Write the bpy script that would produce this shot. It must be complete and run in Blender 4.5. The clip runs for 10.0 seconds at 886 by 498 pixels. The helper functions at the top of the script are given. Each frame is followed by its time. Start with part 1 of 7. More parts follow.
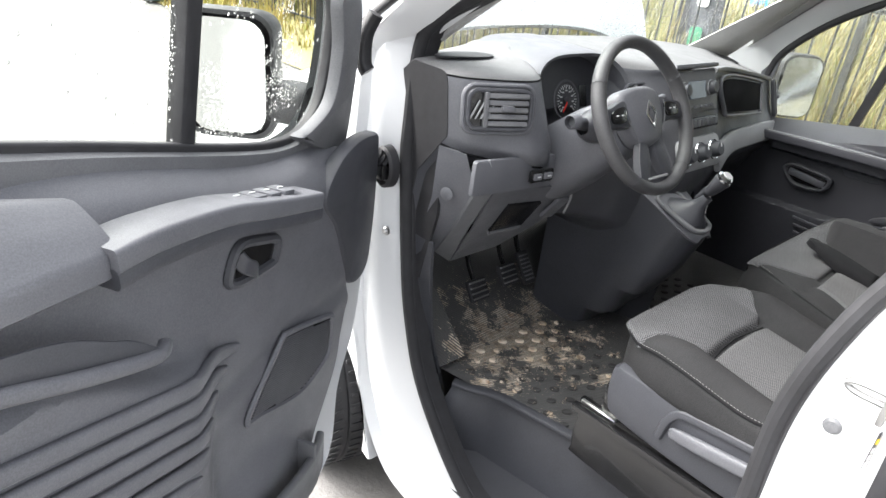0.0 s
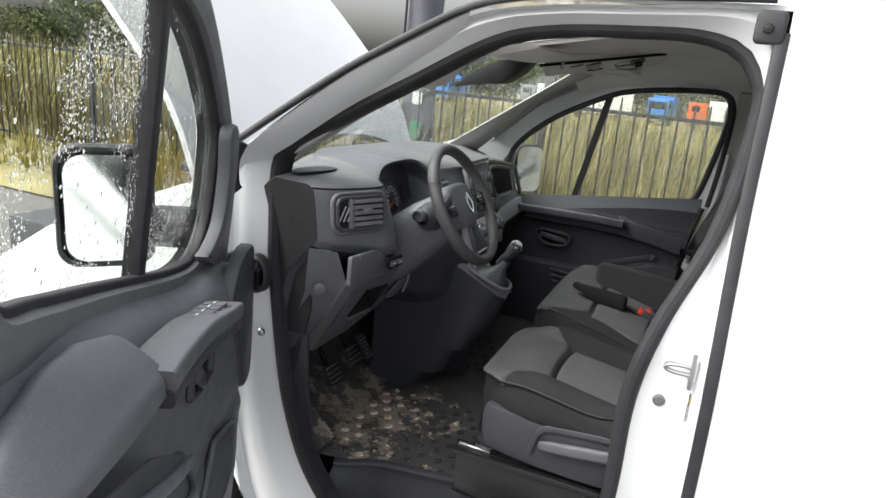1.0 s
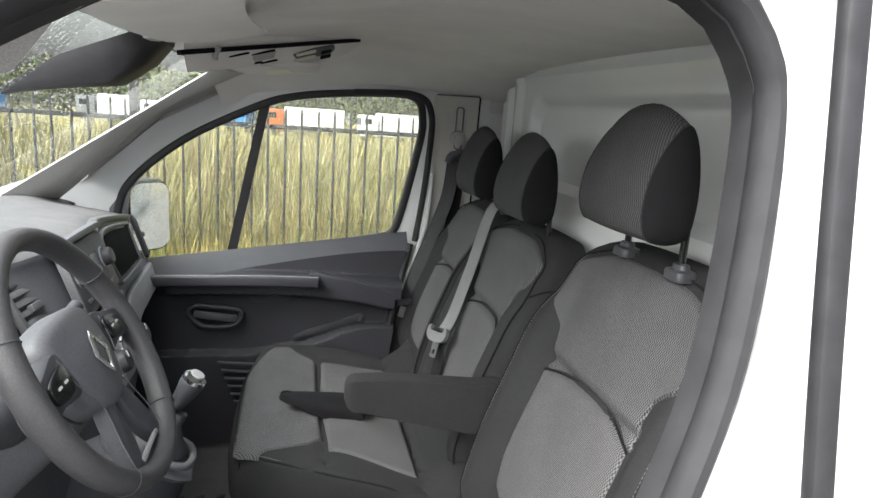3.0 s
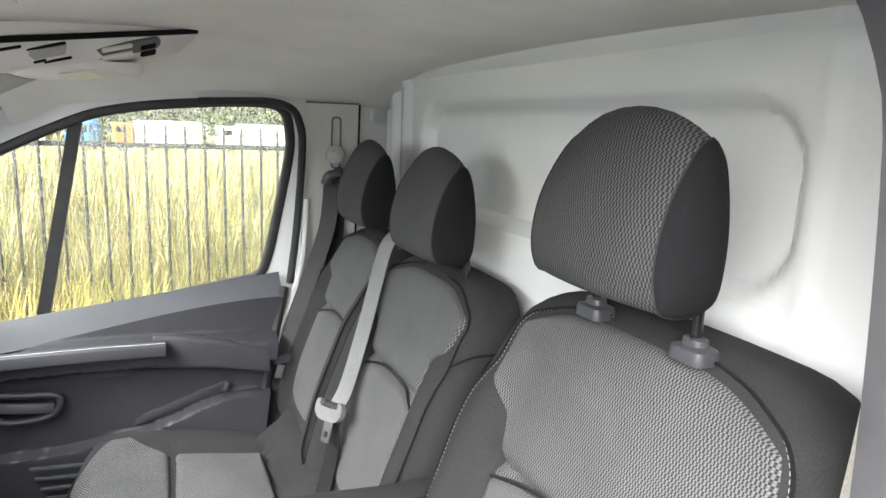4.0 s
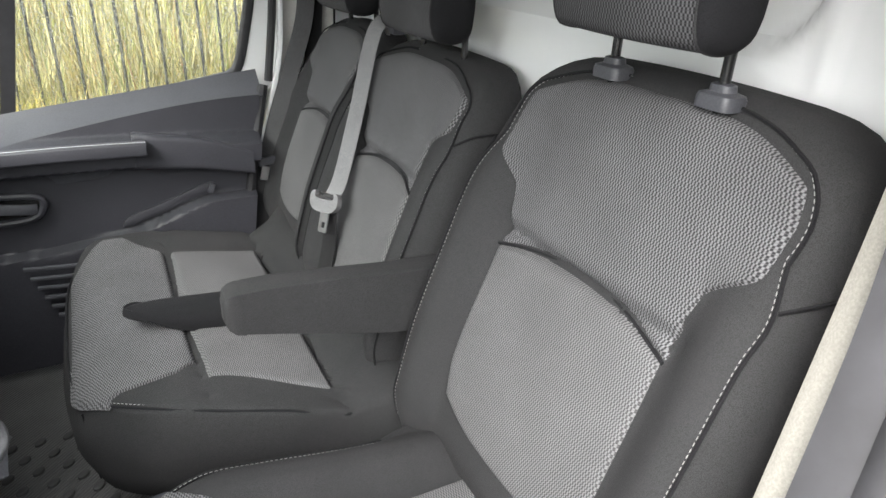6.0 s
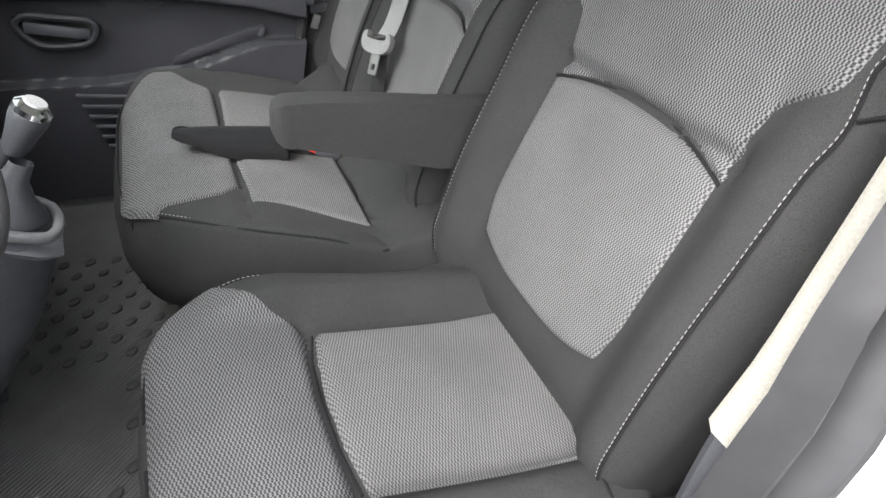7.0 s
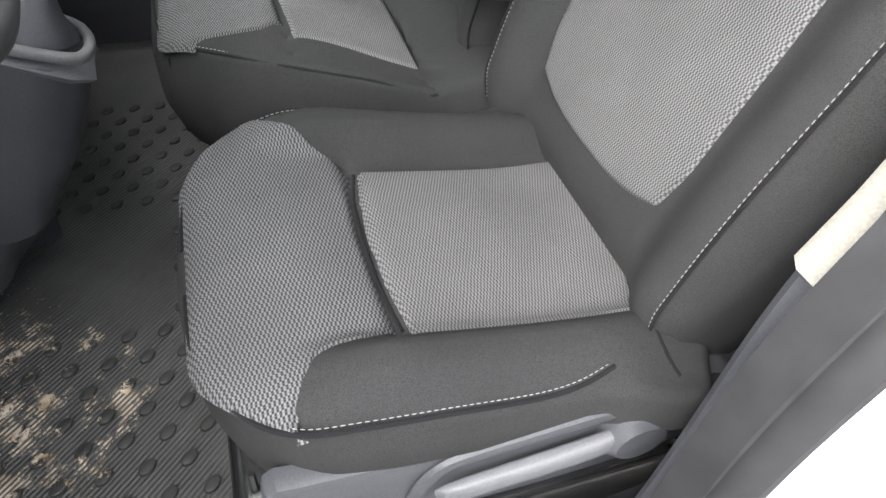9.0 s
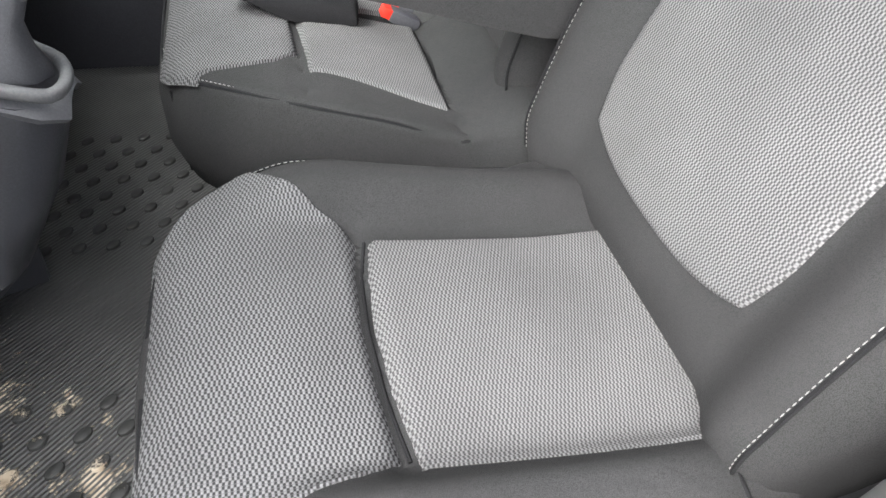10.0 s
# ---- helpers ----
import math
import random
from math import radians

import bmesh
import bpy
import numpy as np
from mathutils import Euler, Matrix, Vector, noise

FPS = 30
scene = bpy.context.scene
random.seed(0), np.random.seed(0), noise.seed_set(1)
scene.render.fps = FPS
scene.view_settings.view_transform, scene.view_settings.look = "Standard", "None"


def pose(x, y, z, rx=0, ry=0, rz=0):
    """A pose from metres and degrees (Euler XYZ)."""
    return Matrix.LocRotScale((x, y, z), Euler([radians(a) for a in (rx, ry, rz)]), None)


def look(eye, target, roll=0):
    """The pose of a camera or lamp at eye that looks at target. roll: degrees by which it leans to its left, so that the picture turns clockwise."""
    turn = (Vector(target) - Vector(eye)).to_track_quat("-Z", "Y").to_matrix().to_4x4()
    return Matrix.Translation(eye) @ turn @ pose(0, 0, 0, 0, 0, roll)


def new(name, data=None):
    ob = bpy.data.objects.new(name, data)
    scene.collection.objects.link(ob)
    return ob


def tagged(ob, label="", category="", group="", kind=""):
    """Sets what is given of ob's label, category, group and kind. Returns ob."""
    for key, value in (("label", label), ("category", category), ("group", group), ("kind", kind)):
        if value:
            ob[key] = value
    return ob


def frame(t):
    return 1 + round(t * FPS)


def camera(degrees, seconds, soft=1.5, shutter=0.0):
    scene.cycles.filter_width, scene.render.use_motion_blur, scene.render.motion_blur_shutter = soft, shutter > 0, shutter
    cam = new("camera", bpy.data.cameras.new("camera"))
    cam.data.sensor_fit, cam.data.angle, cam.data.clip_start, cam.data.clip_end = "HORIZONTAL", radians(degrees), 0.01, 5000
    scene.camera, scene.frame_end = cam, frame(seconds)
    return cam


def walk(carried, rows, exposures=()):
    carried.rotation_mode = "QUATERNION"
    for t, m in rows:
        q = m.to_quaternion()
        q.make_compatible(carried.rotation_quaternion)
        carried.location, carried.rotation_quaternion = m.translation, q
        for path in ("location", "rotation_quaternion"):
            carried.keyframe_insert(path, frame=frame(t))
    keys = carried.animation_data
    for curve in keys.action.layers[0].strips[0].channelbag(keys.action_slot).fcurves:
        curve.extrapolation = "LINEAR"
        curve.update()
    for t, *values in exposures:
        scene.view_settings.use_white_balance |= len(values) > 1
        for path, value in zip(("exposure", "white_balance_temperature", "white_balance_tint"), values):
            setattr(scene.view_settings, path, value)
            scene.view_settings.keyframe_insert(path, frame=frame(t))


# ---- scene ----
cam = camera(69.0, 10.0)
PATH = [
    (0, (0.11, -1.854, 1.733), (-1.182, -0.598, 0.865), 6.4),
    (0.5, (0.125, -2.102, 1.781), (-1.092, -0.655, 1.13), 5.9),
    (1, (-0.023, -2.271, 1.79), (-0.738, -0.482, 1.254), 5.7),
    (1.5, (-0.138, -2.241, 1.785), (-0.563, -0.351, 1.288), 4.9),
    (2, (-0.24, -1.978, 1.764), (-0.494, -0.053, 1.281), 4.3),
    (2.5, (-0.34, -1.668, 1.762), (-0.263, 0.278, 1.306), 4.3),
    (3, (-0.43, -1.351, 1.753), (0.026, 0.553, 1.341), 4.1),
    (3.2, (-0.45, -1.266, 1.754), (0.147, 0.601, 1.356), 3.9),
    (4.3, (-0.347, -0.932, 1.761), (0.493, 0.846, 1.395), 1.9),
    (4.5, (-0.357, -0.933, 1.759), (0.492, 0.842, 1.399), 1.7),
    (5, (-0.394, -0.957, 1.742), (0.498, 0.792, 1.365), 1.4),
    (5.5, (-0.425, -0.952, 1.704), (0.498, 0.713, 1.092), 1.6),
    (6, (-0.423, -0.951, 1.675), (0.441, 0.629, 0.807), 2.7),
    (6.2, (-0.428, -0.956, 1.66), (0.393, 0.607, 0.72), 3.6),
    (7.5, (-0.456, -1.001, 1.52), (0.24, 0.424, 0.302), 7.3),
    (8, (-0.45, -0.994, 1.501), (0.206, 0.353, 0.177), 7.4),
    (8.5, (-0.444, -0.985, 1.494), (0.161, 0.335, 0.119), 7.2),
    (9, (-0.442, -0.98, 1.492), (0.089, 0.328, 0.076), 6.4),
    (9.5, (-0.435, -0.963, 1.505), (0.05, 0.348, 0.074), 6.0),
    (10, (-0.392, -0.837, 1.441), (0.064, 0.538, 0.063), 6.1),
]
walk(cam, [(t, look(eye, target, roll)) for t, eye, target, roll in PATH],
     [(0, 2.85), (0.5, 2.4), (1.0, 1.7), (2.5, 1.7), (3.0, 2.4), (4.4, 3.4), (5.5, 3.1), (6.2, 2.9), (7.4, 3.12), (8.6, 2.95), (9.2, 3.0), (10.0, 3.5)])

# ---------------------------------------------------------------- sky and light: an overcast, wet day
world = bpy.data.worlds.new("sky")
scene.world = world
world.use_nodes = True
wn, wl = world.node_tree.nodes, world.node_tree.links
wn.clear()
sky = wn.new("ShaderNodeTexSky")
sky.sky_type = "NISHITA"
sky.sun_disc = False
sky.sun_elevation, sky.sun_rotation = radians(44), radians(237)
sky.air_density, sky.dust_density, sky.ozone_density = 1.0, 6.0, 1.0
pale = wn.new("ShaderNodeHueSaturation")
pale.inputs["Saturation"].default_value = 0.25
back = wn.new("ShaderNodeBackground")
back.inputs["Strength"].default_value = 0.10
wout = wn.new("ShaderNodeOutputWorld")
wl.new(sky.outputs[0], pale.inputs["Color"])
wl.new(pale.outputs[0], back.inputs[0])
wl.new(back.outputs[0], wout.inputs[0])

sun = new("sun", bpy.data.lights.new("sun", "SUN"))
sun.data.energy, sun.data.angle, sun.data.color = 2.0, radians(90), (1.0, 0.985, 0.96)
sun.matrix_world = look((0, 0, 8), (3.4, 2.2, 3.9))


def lerp(a, b, k):
    return a + (b - a) * k


def smooth(a, b, x):
    k = min(1.0, max(0.0, (x - a) / (b - a)))
    return k * k * (3 - 2 * k)


# ---------------------------------------------------------------- mesh helpers
def mesh_of(bm, sharp=None):
    bmesh.ops.recalc_face_normals(bm, faces=bm.faces)
    for f in bm.faces:
        f.smooth = True
    if sharp is not None:
        for e in bm.edges:
            if len(e.link_faces) == 2 and e.calc_face_angle(0) > radians(sharp):
                e.smooth = False
    me = bpy.data.meshes.new("mesh")
    bm.to_mesh(me)
    bm.free()
    return me


def put(name, bm, material, at=None, sharp=38):
    ob = new(name, bm if isinstance(bm, bpy.types.Mesh) else mesh_of(bm, sharp))
    if not ob.data.materials:
        ob.data.materials.append(material)
    if at is not None:
        ob.matrix_world = at
    return ob


def part(name, bm, material, parent, label="", at=None, sharp=38):
    ob = put(name, bm, material, None, sharp)
    ob.parent = parent
    if at is not None:
        ob.matrix_local = at
    if label:
        tagged(ob, label)
    return ob


def thing(name, label, category, at=None, group="", kind=""):
    ob = new(name)
    ob.empty_display_size = 0.05
    if at is not None:
        ob.matrix_world = at
    return tagged(ob, label, category, group, kind)


def spline(pts, n, closed=False):
    """n points evenly spaced along a rounded line through pts."""
    P = [np.array(p, float) for p in pts]
    m = len(P)
    fine = []
    last = m if closed else m - 1
    for i in range(last):
        if closed:
            a, b, c, d = (P[(i + k) % m] for k in (-1, 0, 1, 2))
        else:
            a, b, c, d = P[max(0, i - 1)], P[i], P[i + 1], P[min(m - 1, i + 2)]
        for j in range(16):
            t = j / 16
            fine.append(0.5 * (2 * b + (c - a) * t + (2 * a - 5 * b + 4 * c - d) * t * t + (3 * b - a - 3 * c + d) * t ** 3))
    fine.append(P[0] if closed else P[-1])
    fine = np.array(fine)
    step = np.concatenate([[0], np.cumsum(np.linalg.norm(np.diff(fine, axis=0), axis=1))])
    want = np.linspace(0, step[-1], n + 1)[:-1] if closed else np.linspace(0, step[-1], n)
    return np.stack([np.interp(want, step, fine[:, k]) for k in range(fine.shape[1])], axis=1)


def loft(rings, closed=True, cap0=False, cap1=False, wrap=False):
    """A skin over rings of equally many points."""
    bm = bmesh.new()
    vs = [[bm.verts.new(tuple(p)) for p in r] for r in rings]
    n = len(vs[0])
    rows = len(vs)
    for i in range(rows if wrap else rows - 1):
        a, b = vs[i], vs[(i + 1) % rows]
        for j in range(n if closed else n - 1):
            k = (j + 1) % n
            bm.faces.new((a[j], a[k], b[k], b[j]))
    if cap0:
        bm.faces.new(vs[0][::-1])
    if cap1:
        bm.faces.new(vs[-1])
    return bm


def surface(fn, nu, nv):
    return loft([[fn(u / nu, v / nv) for v in range(nv + 1)] for u in range(nu + 1)], closed=False)


def thick(bm, d):
    """Give an open skin a thickness of d against its normals."""
    bmesh.ops.recalc_face_normals(bm, faces=bm.faces)
    bmesh.ops.solidify(bm, geom=bm.faces[:], thickness=d)
    return bm


def sweep(path, sec, closed=False, up=(0, 0, 1), scale=None):
    """Sweep a closed section (list of (side, up)) along a path."""
    P = [Vector(p) for p in path]
    n = len(P)
    rings = []
    for i in range(n):
        a = P[(i - 1) % n] if closed or i else P[0]
        b = P[(i + 1) % n] if closed or i < n - 1 else P[-1]
        t = (b - a).normalized()
        u = Vector(up)
        side = t.cross(u)
        if side.length < 1e-4:
            side = t.cross(Vector((1, 0, 0.01)))
        side.normalize()
        u = side.cross(t)
        k = scale(i / max(1, n - 1)) if scale else 1
        rings.append([P[i] + side * s * k + u * w * k for s, w in sec])
    return loft(rings, True, not closed, not closed, closed)


def disc(r, n=8, rz=None):
    return [(r * math.cos(2 * math.pi * i / n), (rz or r) * math.sin(2 * math.pi * i / n)) for i in range(n)]


def rrect(w, h, r, n=4):
    """Rounded rectangle outline, centred."""
    out = []
    for cx, cy, a in ((w / 2 - r, h / 2 - r, 0), (-w / 2 + r, h / 2 - r, 90), (-w / 2 + r, -h / 2 + r, 180), (w / 2 - r, -h / 2 + r, 270)):
        for i in range(n + 1):
            t = radians(a + 90 * i / n)
            out.append((cx + r * math.cos(t), cy + r * math.sin(t)))
    return out


def box(sx, sy, sz, bev=0.004, seg=2, at=(0, 0, 0), rot=None):
    bm = bmesh.new()
    bmesh.ops.create_cube(bm, size=1)
    bmesh.ops.scale(bm, vec=(sx, sy, sz), verts=bm.verts)
    if bev:
        bmesh.ops.bevel(bm, geom=bm.edges[:] + bm.verts[:], offset=min(bev, 0.45 * min(sx, sy, sz)), segments=seg, affect="EDGES", profile=0.6)
    if rot is not None:
        bm.transform(rot)
    bmesh.ops.translate(bm, vec=at, verts=bm.verts)
    return bm


def join(*bms):
    out = bmesh.new()
    for b in bms:
        me = bpy.data.meshes.new("tmp")
        b.to_mesh(me)
        b.free()
        out.from_mesh(me)
        bpy.data.meshes.remove(me)
    return out


def slab(outline, depth, place, bev=0.0):
    """A plate: outline (a, b) in its plane, from 0 to depth, set in the world by place(a, b, c). Edges rounded by bev at the far face."""
    O = [np.array(p, float) for p in outline]
    c = sum(O) / len(O)
    rings = [[place(p[0], p[1], 0) for p in O]]
    if bev:
        ns = offset(O, 1.0)
        for k, (s, d) in enumerate(((0, depth - bev), (0.3 * bev, depth - 0.3 * bev), (bev, depth))):
            rings.append([place(*(p - nn * s), d) for p, nn in zip(O, ns)])
    else:
        rings.append([place(p[0], p[1], depth) for p in O])
    return loft(rings, True, True, True)


def offset(O, sgn):
    """Outward unit directions of a closed outline."""
    n = len(O)
    area = sum(O[i][0] * O[(i + 1) % n][1] - O[(i + 1) % n][0] * O[i][1] for i in range(n))
    s = 1 if area > 0 else -1
    out = []
    for i in range(n):
        t = O[(i + 1) % n] - O[i - 1]
        v = np.array([t[1], -t[0]]) * s
        out.append(v / (np.linalg.norm(v) + 1e-9))
    return out


def shrink(O, d):
    O = [np.array(p, float) for p in O]
    return [p - nn * d for p, nn in zip(O, offset(O, 1))]


def spin(profile, n=32, axis="z", a0=0.0, a1=360.0):
    """Turn (radius, height) points round an axis."""
    rings = []
    whole = abs(a1 - a0) > 359
    for i in range(n if whole else n + 1):
        a = radians(lerp(a0, a1, i / n))
        row = []
        for r, h in profile:
            p = (r * math.cos(a), r * math.sin(a), h)
            row.append(p if axis == "z" else ((h, p[0], p[1]) if axis == "x" else (p[0], h, p[1])))
        rings.append(row)
    return loft(rings, False, wrap=whole)


def pad(outline, top, low, edge, rings=9, belly=0.0):
    """A cushion: outline (a, b) all round, a top surface top(a, b), down to low, its upper edge rounded by edge."""
    O = [np.array(p, float) for p in outline]
    ns = offset(O, 1)
    c = sum(O) / len(O)
    rows = []
    lo = low if callable(low) else (lambda a, b: low)
    rows.append([(p[0] - nn[0] * 0.02, p[1] - nn[1] * 0.02, lo(*p)) for p, nn in zip(O, ns)])
    rows.append([(p[0] - nn[0] * 0.004, p[1] - nn[1] * 0.004, lo(*p) + 0.012) for p, nn in zip(O, ns)])
    for k in (0.35, 0.7):
        rows.append([(p[0] + nn[0] * belly, p[1] + nn[1] * belly, lerp(lo(*p), top(*p) - edge, k)) for p, nn in zip(O, ns)])
    for i in range(5):
        a = radians(90 * i / 5)
        d = edge * (1 - math.cos(a))
        z = edge * (1 - math.sin(a))
        rows.append([(*(p - nn * d), top(*(p - nn * d)) - z) for p, nn in zip(O, ns)])
    inner = [p - nn * edge for p, nn in zip(O, ns)]
    for i in range(rings):
        k = 1 - i / rings
        rows.append([(*(c + (p - c) * k), top(*(c + (p - c) * k))) for p in inner])
    bm = loft(rows, True, True, False)
    bm.verts.ensure_lookup_table()
    n = len(O)
    last = bm.verts[-n:]
    mid = bm.verts.new((c[0], c[1], top(*c)))
    for i in range(n):
        bm.faces.new((last[i], last[(i + 1) % n], mid))
    return bm


def stitches(path, r=0.0006, step=0.007, length=0.0045):
    """A row of single stitches along a line of points."""
    P = spline(path, 200)
    total = np.sum(np.linalg.norm(np.diff(P, axis=0), axis=1))
    n = max(2, int(total / step))
    Q = spline(path, n * 2)
    bms = []
    out = bmesh.new()
    for i in range(0, len(Q) - 1, 2):
        a, b = Vector(Q[i]), Vector(Q[i + 1])
        t = (b - a).normalized()
        s = t.orthogonal().normalized()
        w = t.cross(s)
        mid = (a + b) / 2
        ends = []
        for q, k in ((mid - t * length / 2, .5), (mid, 1.0), (mid + t * length / 2, .5)):
            ends.append([out.verts.new(q + (s * x + w * y) * r * k) for x, y in ((1, 0), (0, 1), (-1, 0), (0, -1))])
        for e, f in zip(ends, ends[1:]):
            for j in range(4):
                out.faces.new((e[j], e[(j + 1) % 4], f[(j + 1) % 4], f[j]))
        out.faces.new(ends[0])
        out.faces.new(ends[-1])
    return out


def frame_mat(origin, a, b):
    """A pose whose local x and y axes run along a and b."""
    a, b = Vector(a).normalized(), Vector(b).normalized()
    c = a.cross(b)
    return Matrix(((a.x, b.x, c.x, origin[0]), (a.y, b.y, c.y, origin[1]), (a.z, b.z, c.z, origin[2]), (0, 0, 0, 1)))


# ---------------------------------------------------------------- materials
class Nodes:
    def __init__(self, name):
        self.mat = bpy.data.materials.new(name)
        self.mat.use_nodes = True
        self.n, self.l = self.mat.node_tree.nodes, self.mat.node_tree.links
        self.bsdf = self.n["Principled BSDF"]
        self.out = self.n["Material Output"]
        self.co = self.n.new("ShaderNodeTexCoord").outputs["Object"]

    def noise(self, scale, detail=3, rough=0.55, co=None, stretch=None):
        t = self.n.new("ShaderNodeTexNoise")
        t.inputs["Scale"].default_value, t.inputs["Detail"].default_value, t.inputs["Roughness"].default_value = scale, detail, rough
        self.l.new(self.mapped(stretch) if stretch else (co or self.co), t.inputs["Vector"])
        return t.outputs["Fac"]

    def mapped(self, stretch, turn=(0, 0, 0)):
        m = self.n.new("ShaderNodeMapping")
        m.inputs["Scale"].default_value = stretch
        m.inputs["Rotation"].default_value = [radians(a) for a in turn]
        self.l.new(self.co, m.inputs["Vector"])
        return m.outputs[0]

    def voronoi(self, scale, feature="F1", co=None, rnd=1.0):
        t = self.n.new("ShaderNodeTexVoronoi")
        t.feature = feature
        t.inputs["Scale"].default_value = scale
        t.inputs["Randomness"].default_value = rnd
        self.l.new(co or self.co, t.inputs["Vector"])
        return t.outputs

    def ramp(self, fac, stops):
        r = self.n.new("ShaderNodeValToRGB")
        e = r.color_ramp.elements
        while len(e) < len(stops):
            e.new(0.5)
        for k, (p, c) in enumerate(stops):
            e[k].position = p
            e[k].color = (*c, 1) if isinstance(c, tuple) else (c, c, c, 1)
        self.l.new(fac, r.inputs["Fac"])
        return r.outputs["Color"]

    def math(self, op, a, b=0.0, c=0.0):
        m = self.n.new("ShaderNodeMath")
        m.operation = op
        for i, v in enumerate((a, b, c)):
            if isinstance(v, (int, float)):
                m.inputs[i].default_value = v
            else:
                self.l.new(v, m.inputs[i])
        return m.outputs[0]

    def mix(self, fac, a, b):
        m = self.n.new("ShaderNodeMix")
        m.data_type = "RGBA"
        for i, v in ((0, fac), (6, a), (7, b)):
            if isinstance(v, (int, float)):
                m.inputs[i].default_value = v
            elif isinstance(v, tuple):
                m.inputs[i].default_value = (*v, 1)
            else:
                self.l.new(v, m.inputs[i])
        return m.outputs[2]

    def split(self, co=None):
        s = self.n.new("ShaderNodeSeparateXYZ")
        self.l.new(co or self.co, s.inputs[0])
        return s.outputs

    def bump(self, height, strength=0.3, dist=0.002, normal=None):
        b = self.n.new("ShaderNodeBump")
        b.inputs["Strength"].default_value, b.inputs["Distance"].default_value = strength, dist
        self.l.new(height, b.inputs["Height"])
        if normal is not None:
            self.l.new(normal, b.inputs["Normal"])
        self.l.new(b.outputs[0], self.bsdf.inputs["Normal"])
        return b.outputs[0]

    def set(self, **kw):
        for k, v in kw.items():
            s = self.bsdf.inputs[{"color": "Base Color", "rough": "Roughness", "metal": "Metallic", "coat": "Coat Weight", "coat_rough": "Coat Roughness",
                                  "spec": "Specular IOR Level", "sheen": "Sheen Weight", "glow": "Emission Strength", "glow_color": "Emission Color"}[k]]
            if isinstance(v, tuple):
                s.default_value = (*v, 1)
            elif isinstance(v, (int, float)):
                s.default_value = v
            else:
                self.l.new(v, s)
        return self


def plastic(name, col, rough=0.5, grain=0.25, var=0.12, scale=900, spec=0.4):
    """Moulded plastic with a leathery grain, slightly dusty."""
    m = Nodes(name)
    big = m.noise(7, 4)
    c0, c1 = tuple(c * (1 - var) for c in col), tuple(c * (1 + var) for c in col)
    dust = m.ramp(m.noise(420, 2), [(0.35, 0.0), (0.75, 1.0)])
    m.set(color=m.mix(m.math("MULTIPLY", dust, 0.35), m.ramp(big, [(0.3, c0), (0.7, c1)]), tuple(min(0.9, c * 1.9 + 0.01) for c in col)))
    m.set(rough=m.ramp(m.noise(22, 5), [(0.3, rough - 0.07), (0.75, rough + 0.08)]))
    v = m.voronoi(scale)
    m.bump(v["Distance"], grain, 0.0006)
    m.set(spec=spec)
    return m.mat


def make_paint(name="white_paint", k=1.0, wet=0.12):
    m = Nodes(name)
    m.set(color=m.ramp(m.noise(3, 4), [(0.3, tuple(k * c for c in (0.64, 0.655, 0.668))), (0.75, tuple(k * c for c in (0.69, 0.70, 0.71)))]), rough=0.22, coat=0.6, coat_rough=0.06)
    drops = m.voronoi(120)
    keep = m.math("MULTIPLY", m.math("LESS_THAN", drops["Distance"], 0.16), m.math("GREATER_THAN", m.noise(30, 2), 0.62))
    m.bump(keep, wet, 0.002)
    return m.mat


def make_cloth(name, col, dark, pitch, rough=0.92, ax=(0, 1)):
    """Knitted mesh: small raised cells in rows, dark gaps between them."""
    m = Nodes(name)
    s = m.split()
    wob = m.noise(6, 2)
    sway = m.math("MULTIPLY", m.math("SUBTRACT", m.noise(38, 3), 0.5), pitch * 1.3)
    a = m.math("MULTIPLY", m.math("ADD", s[ax[0]], sway), 2 * math.pi / pitch)
    b = m.math("MULTIPLY", m.math("ADD", s[ax[1]], sway), 2 * math.pi / (pitch * 1.25))
    row = m.math("SINE", b)
    shift = m.math("MULTIPLY", m.math("GREATER_THAN", m.math("SINE", m.math("MULTIPLY", b, 0.5)), 0.0), math.pi)
    cell = m.math("MULTIPLY", m.math("SINE", m.math("ADD", a, shift)), row)
    h = m.math("MULTIPLY_ADD", cell, 0.5, 0.5)
    fibre = m.noise(1500, 2)
    base = m.mix(m.ramp(m.noise(9, 4), [(0.3, 0.0), (0.7, 1.0)]), tuple(c * 0.88 for c in col), tuple(c * 1.1 for c in col))
    m.set(color=m.mix(m.ramp(h, [(0.3, 0.0), (0.72, 1.0)]), dark, base), rough=rough, spec=0.2)
    m.bump(m.math("ADD", h, m.math("MULTIPLY", fibre, 0.3)), 0.45, 0.0009)
    return m.mat


def make_weave(name, col, pitch=0.0026):
    """Fine dark woven cloth."""
    m = Nodes(name)
    cell = m.voronoi(3.4 / pitch, "F1", m.mapped((1.0, 1.0, 0.8), (20, 30, 40)))
    h = m.ramp(cell["Distance"], [(0.15, 1.0), (0.75, 0.0)])
    big = m.ramp(m.noise(8, 5), [(0.3, tuple(c * 1.05 for c in col)), (0.72, tuple(c * 1.6 for c in col))])
    m.set(color=m.mix(h, tuple(c * 0.6 for c in col), big), rough=0.92, spec=0.2)
    wr = m.noise(14, 3)
    m.bump(m.math("ADD", m.math("MULTIPLY", h, 0.2), m.math("MULTIPLY", wr, 2.2)), 0.35, 0.0022)
    return m.mat


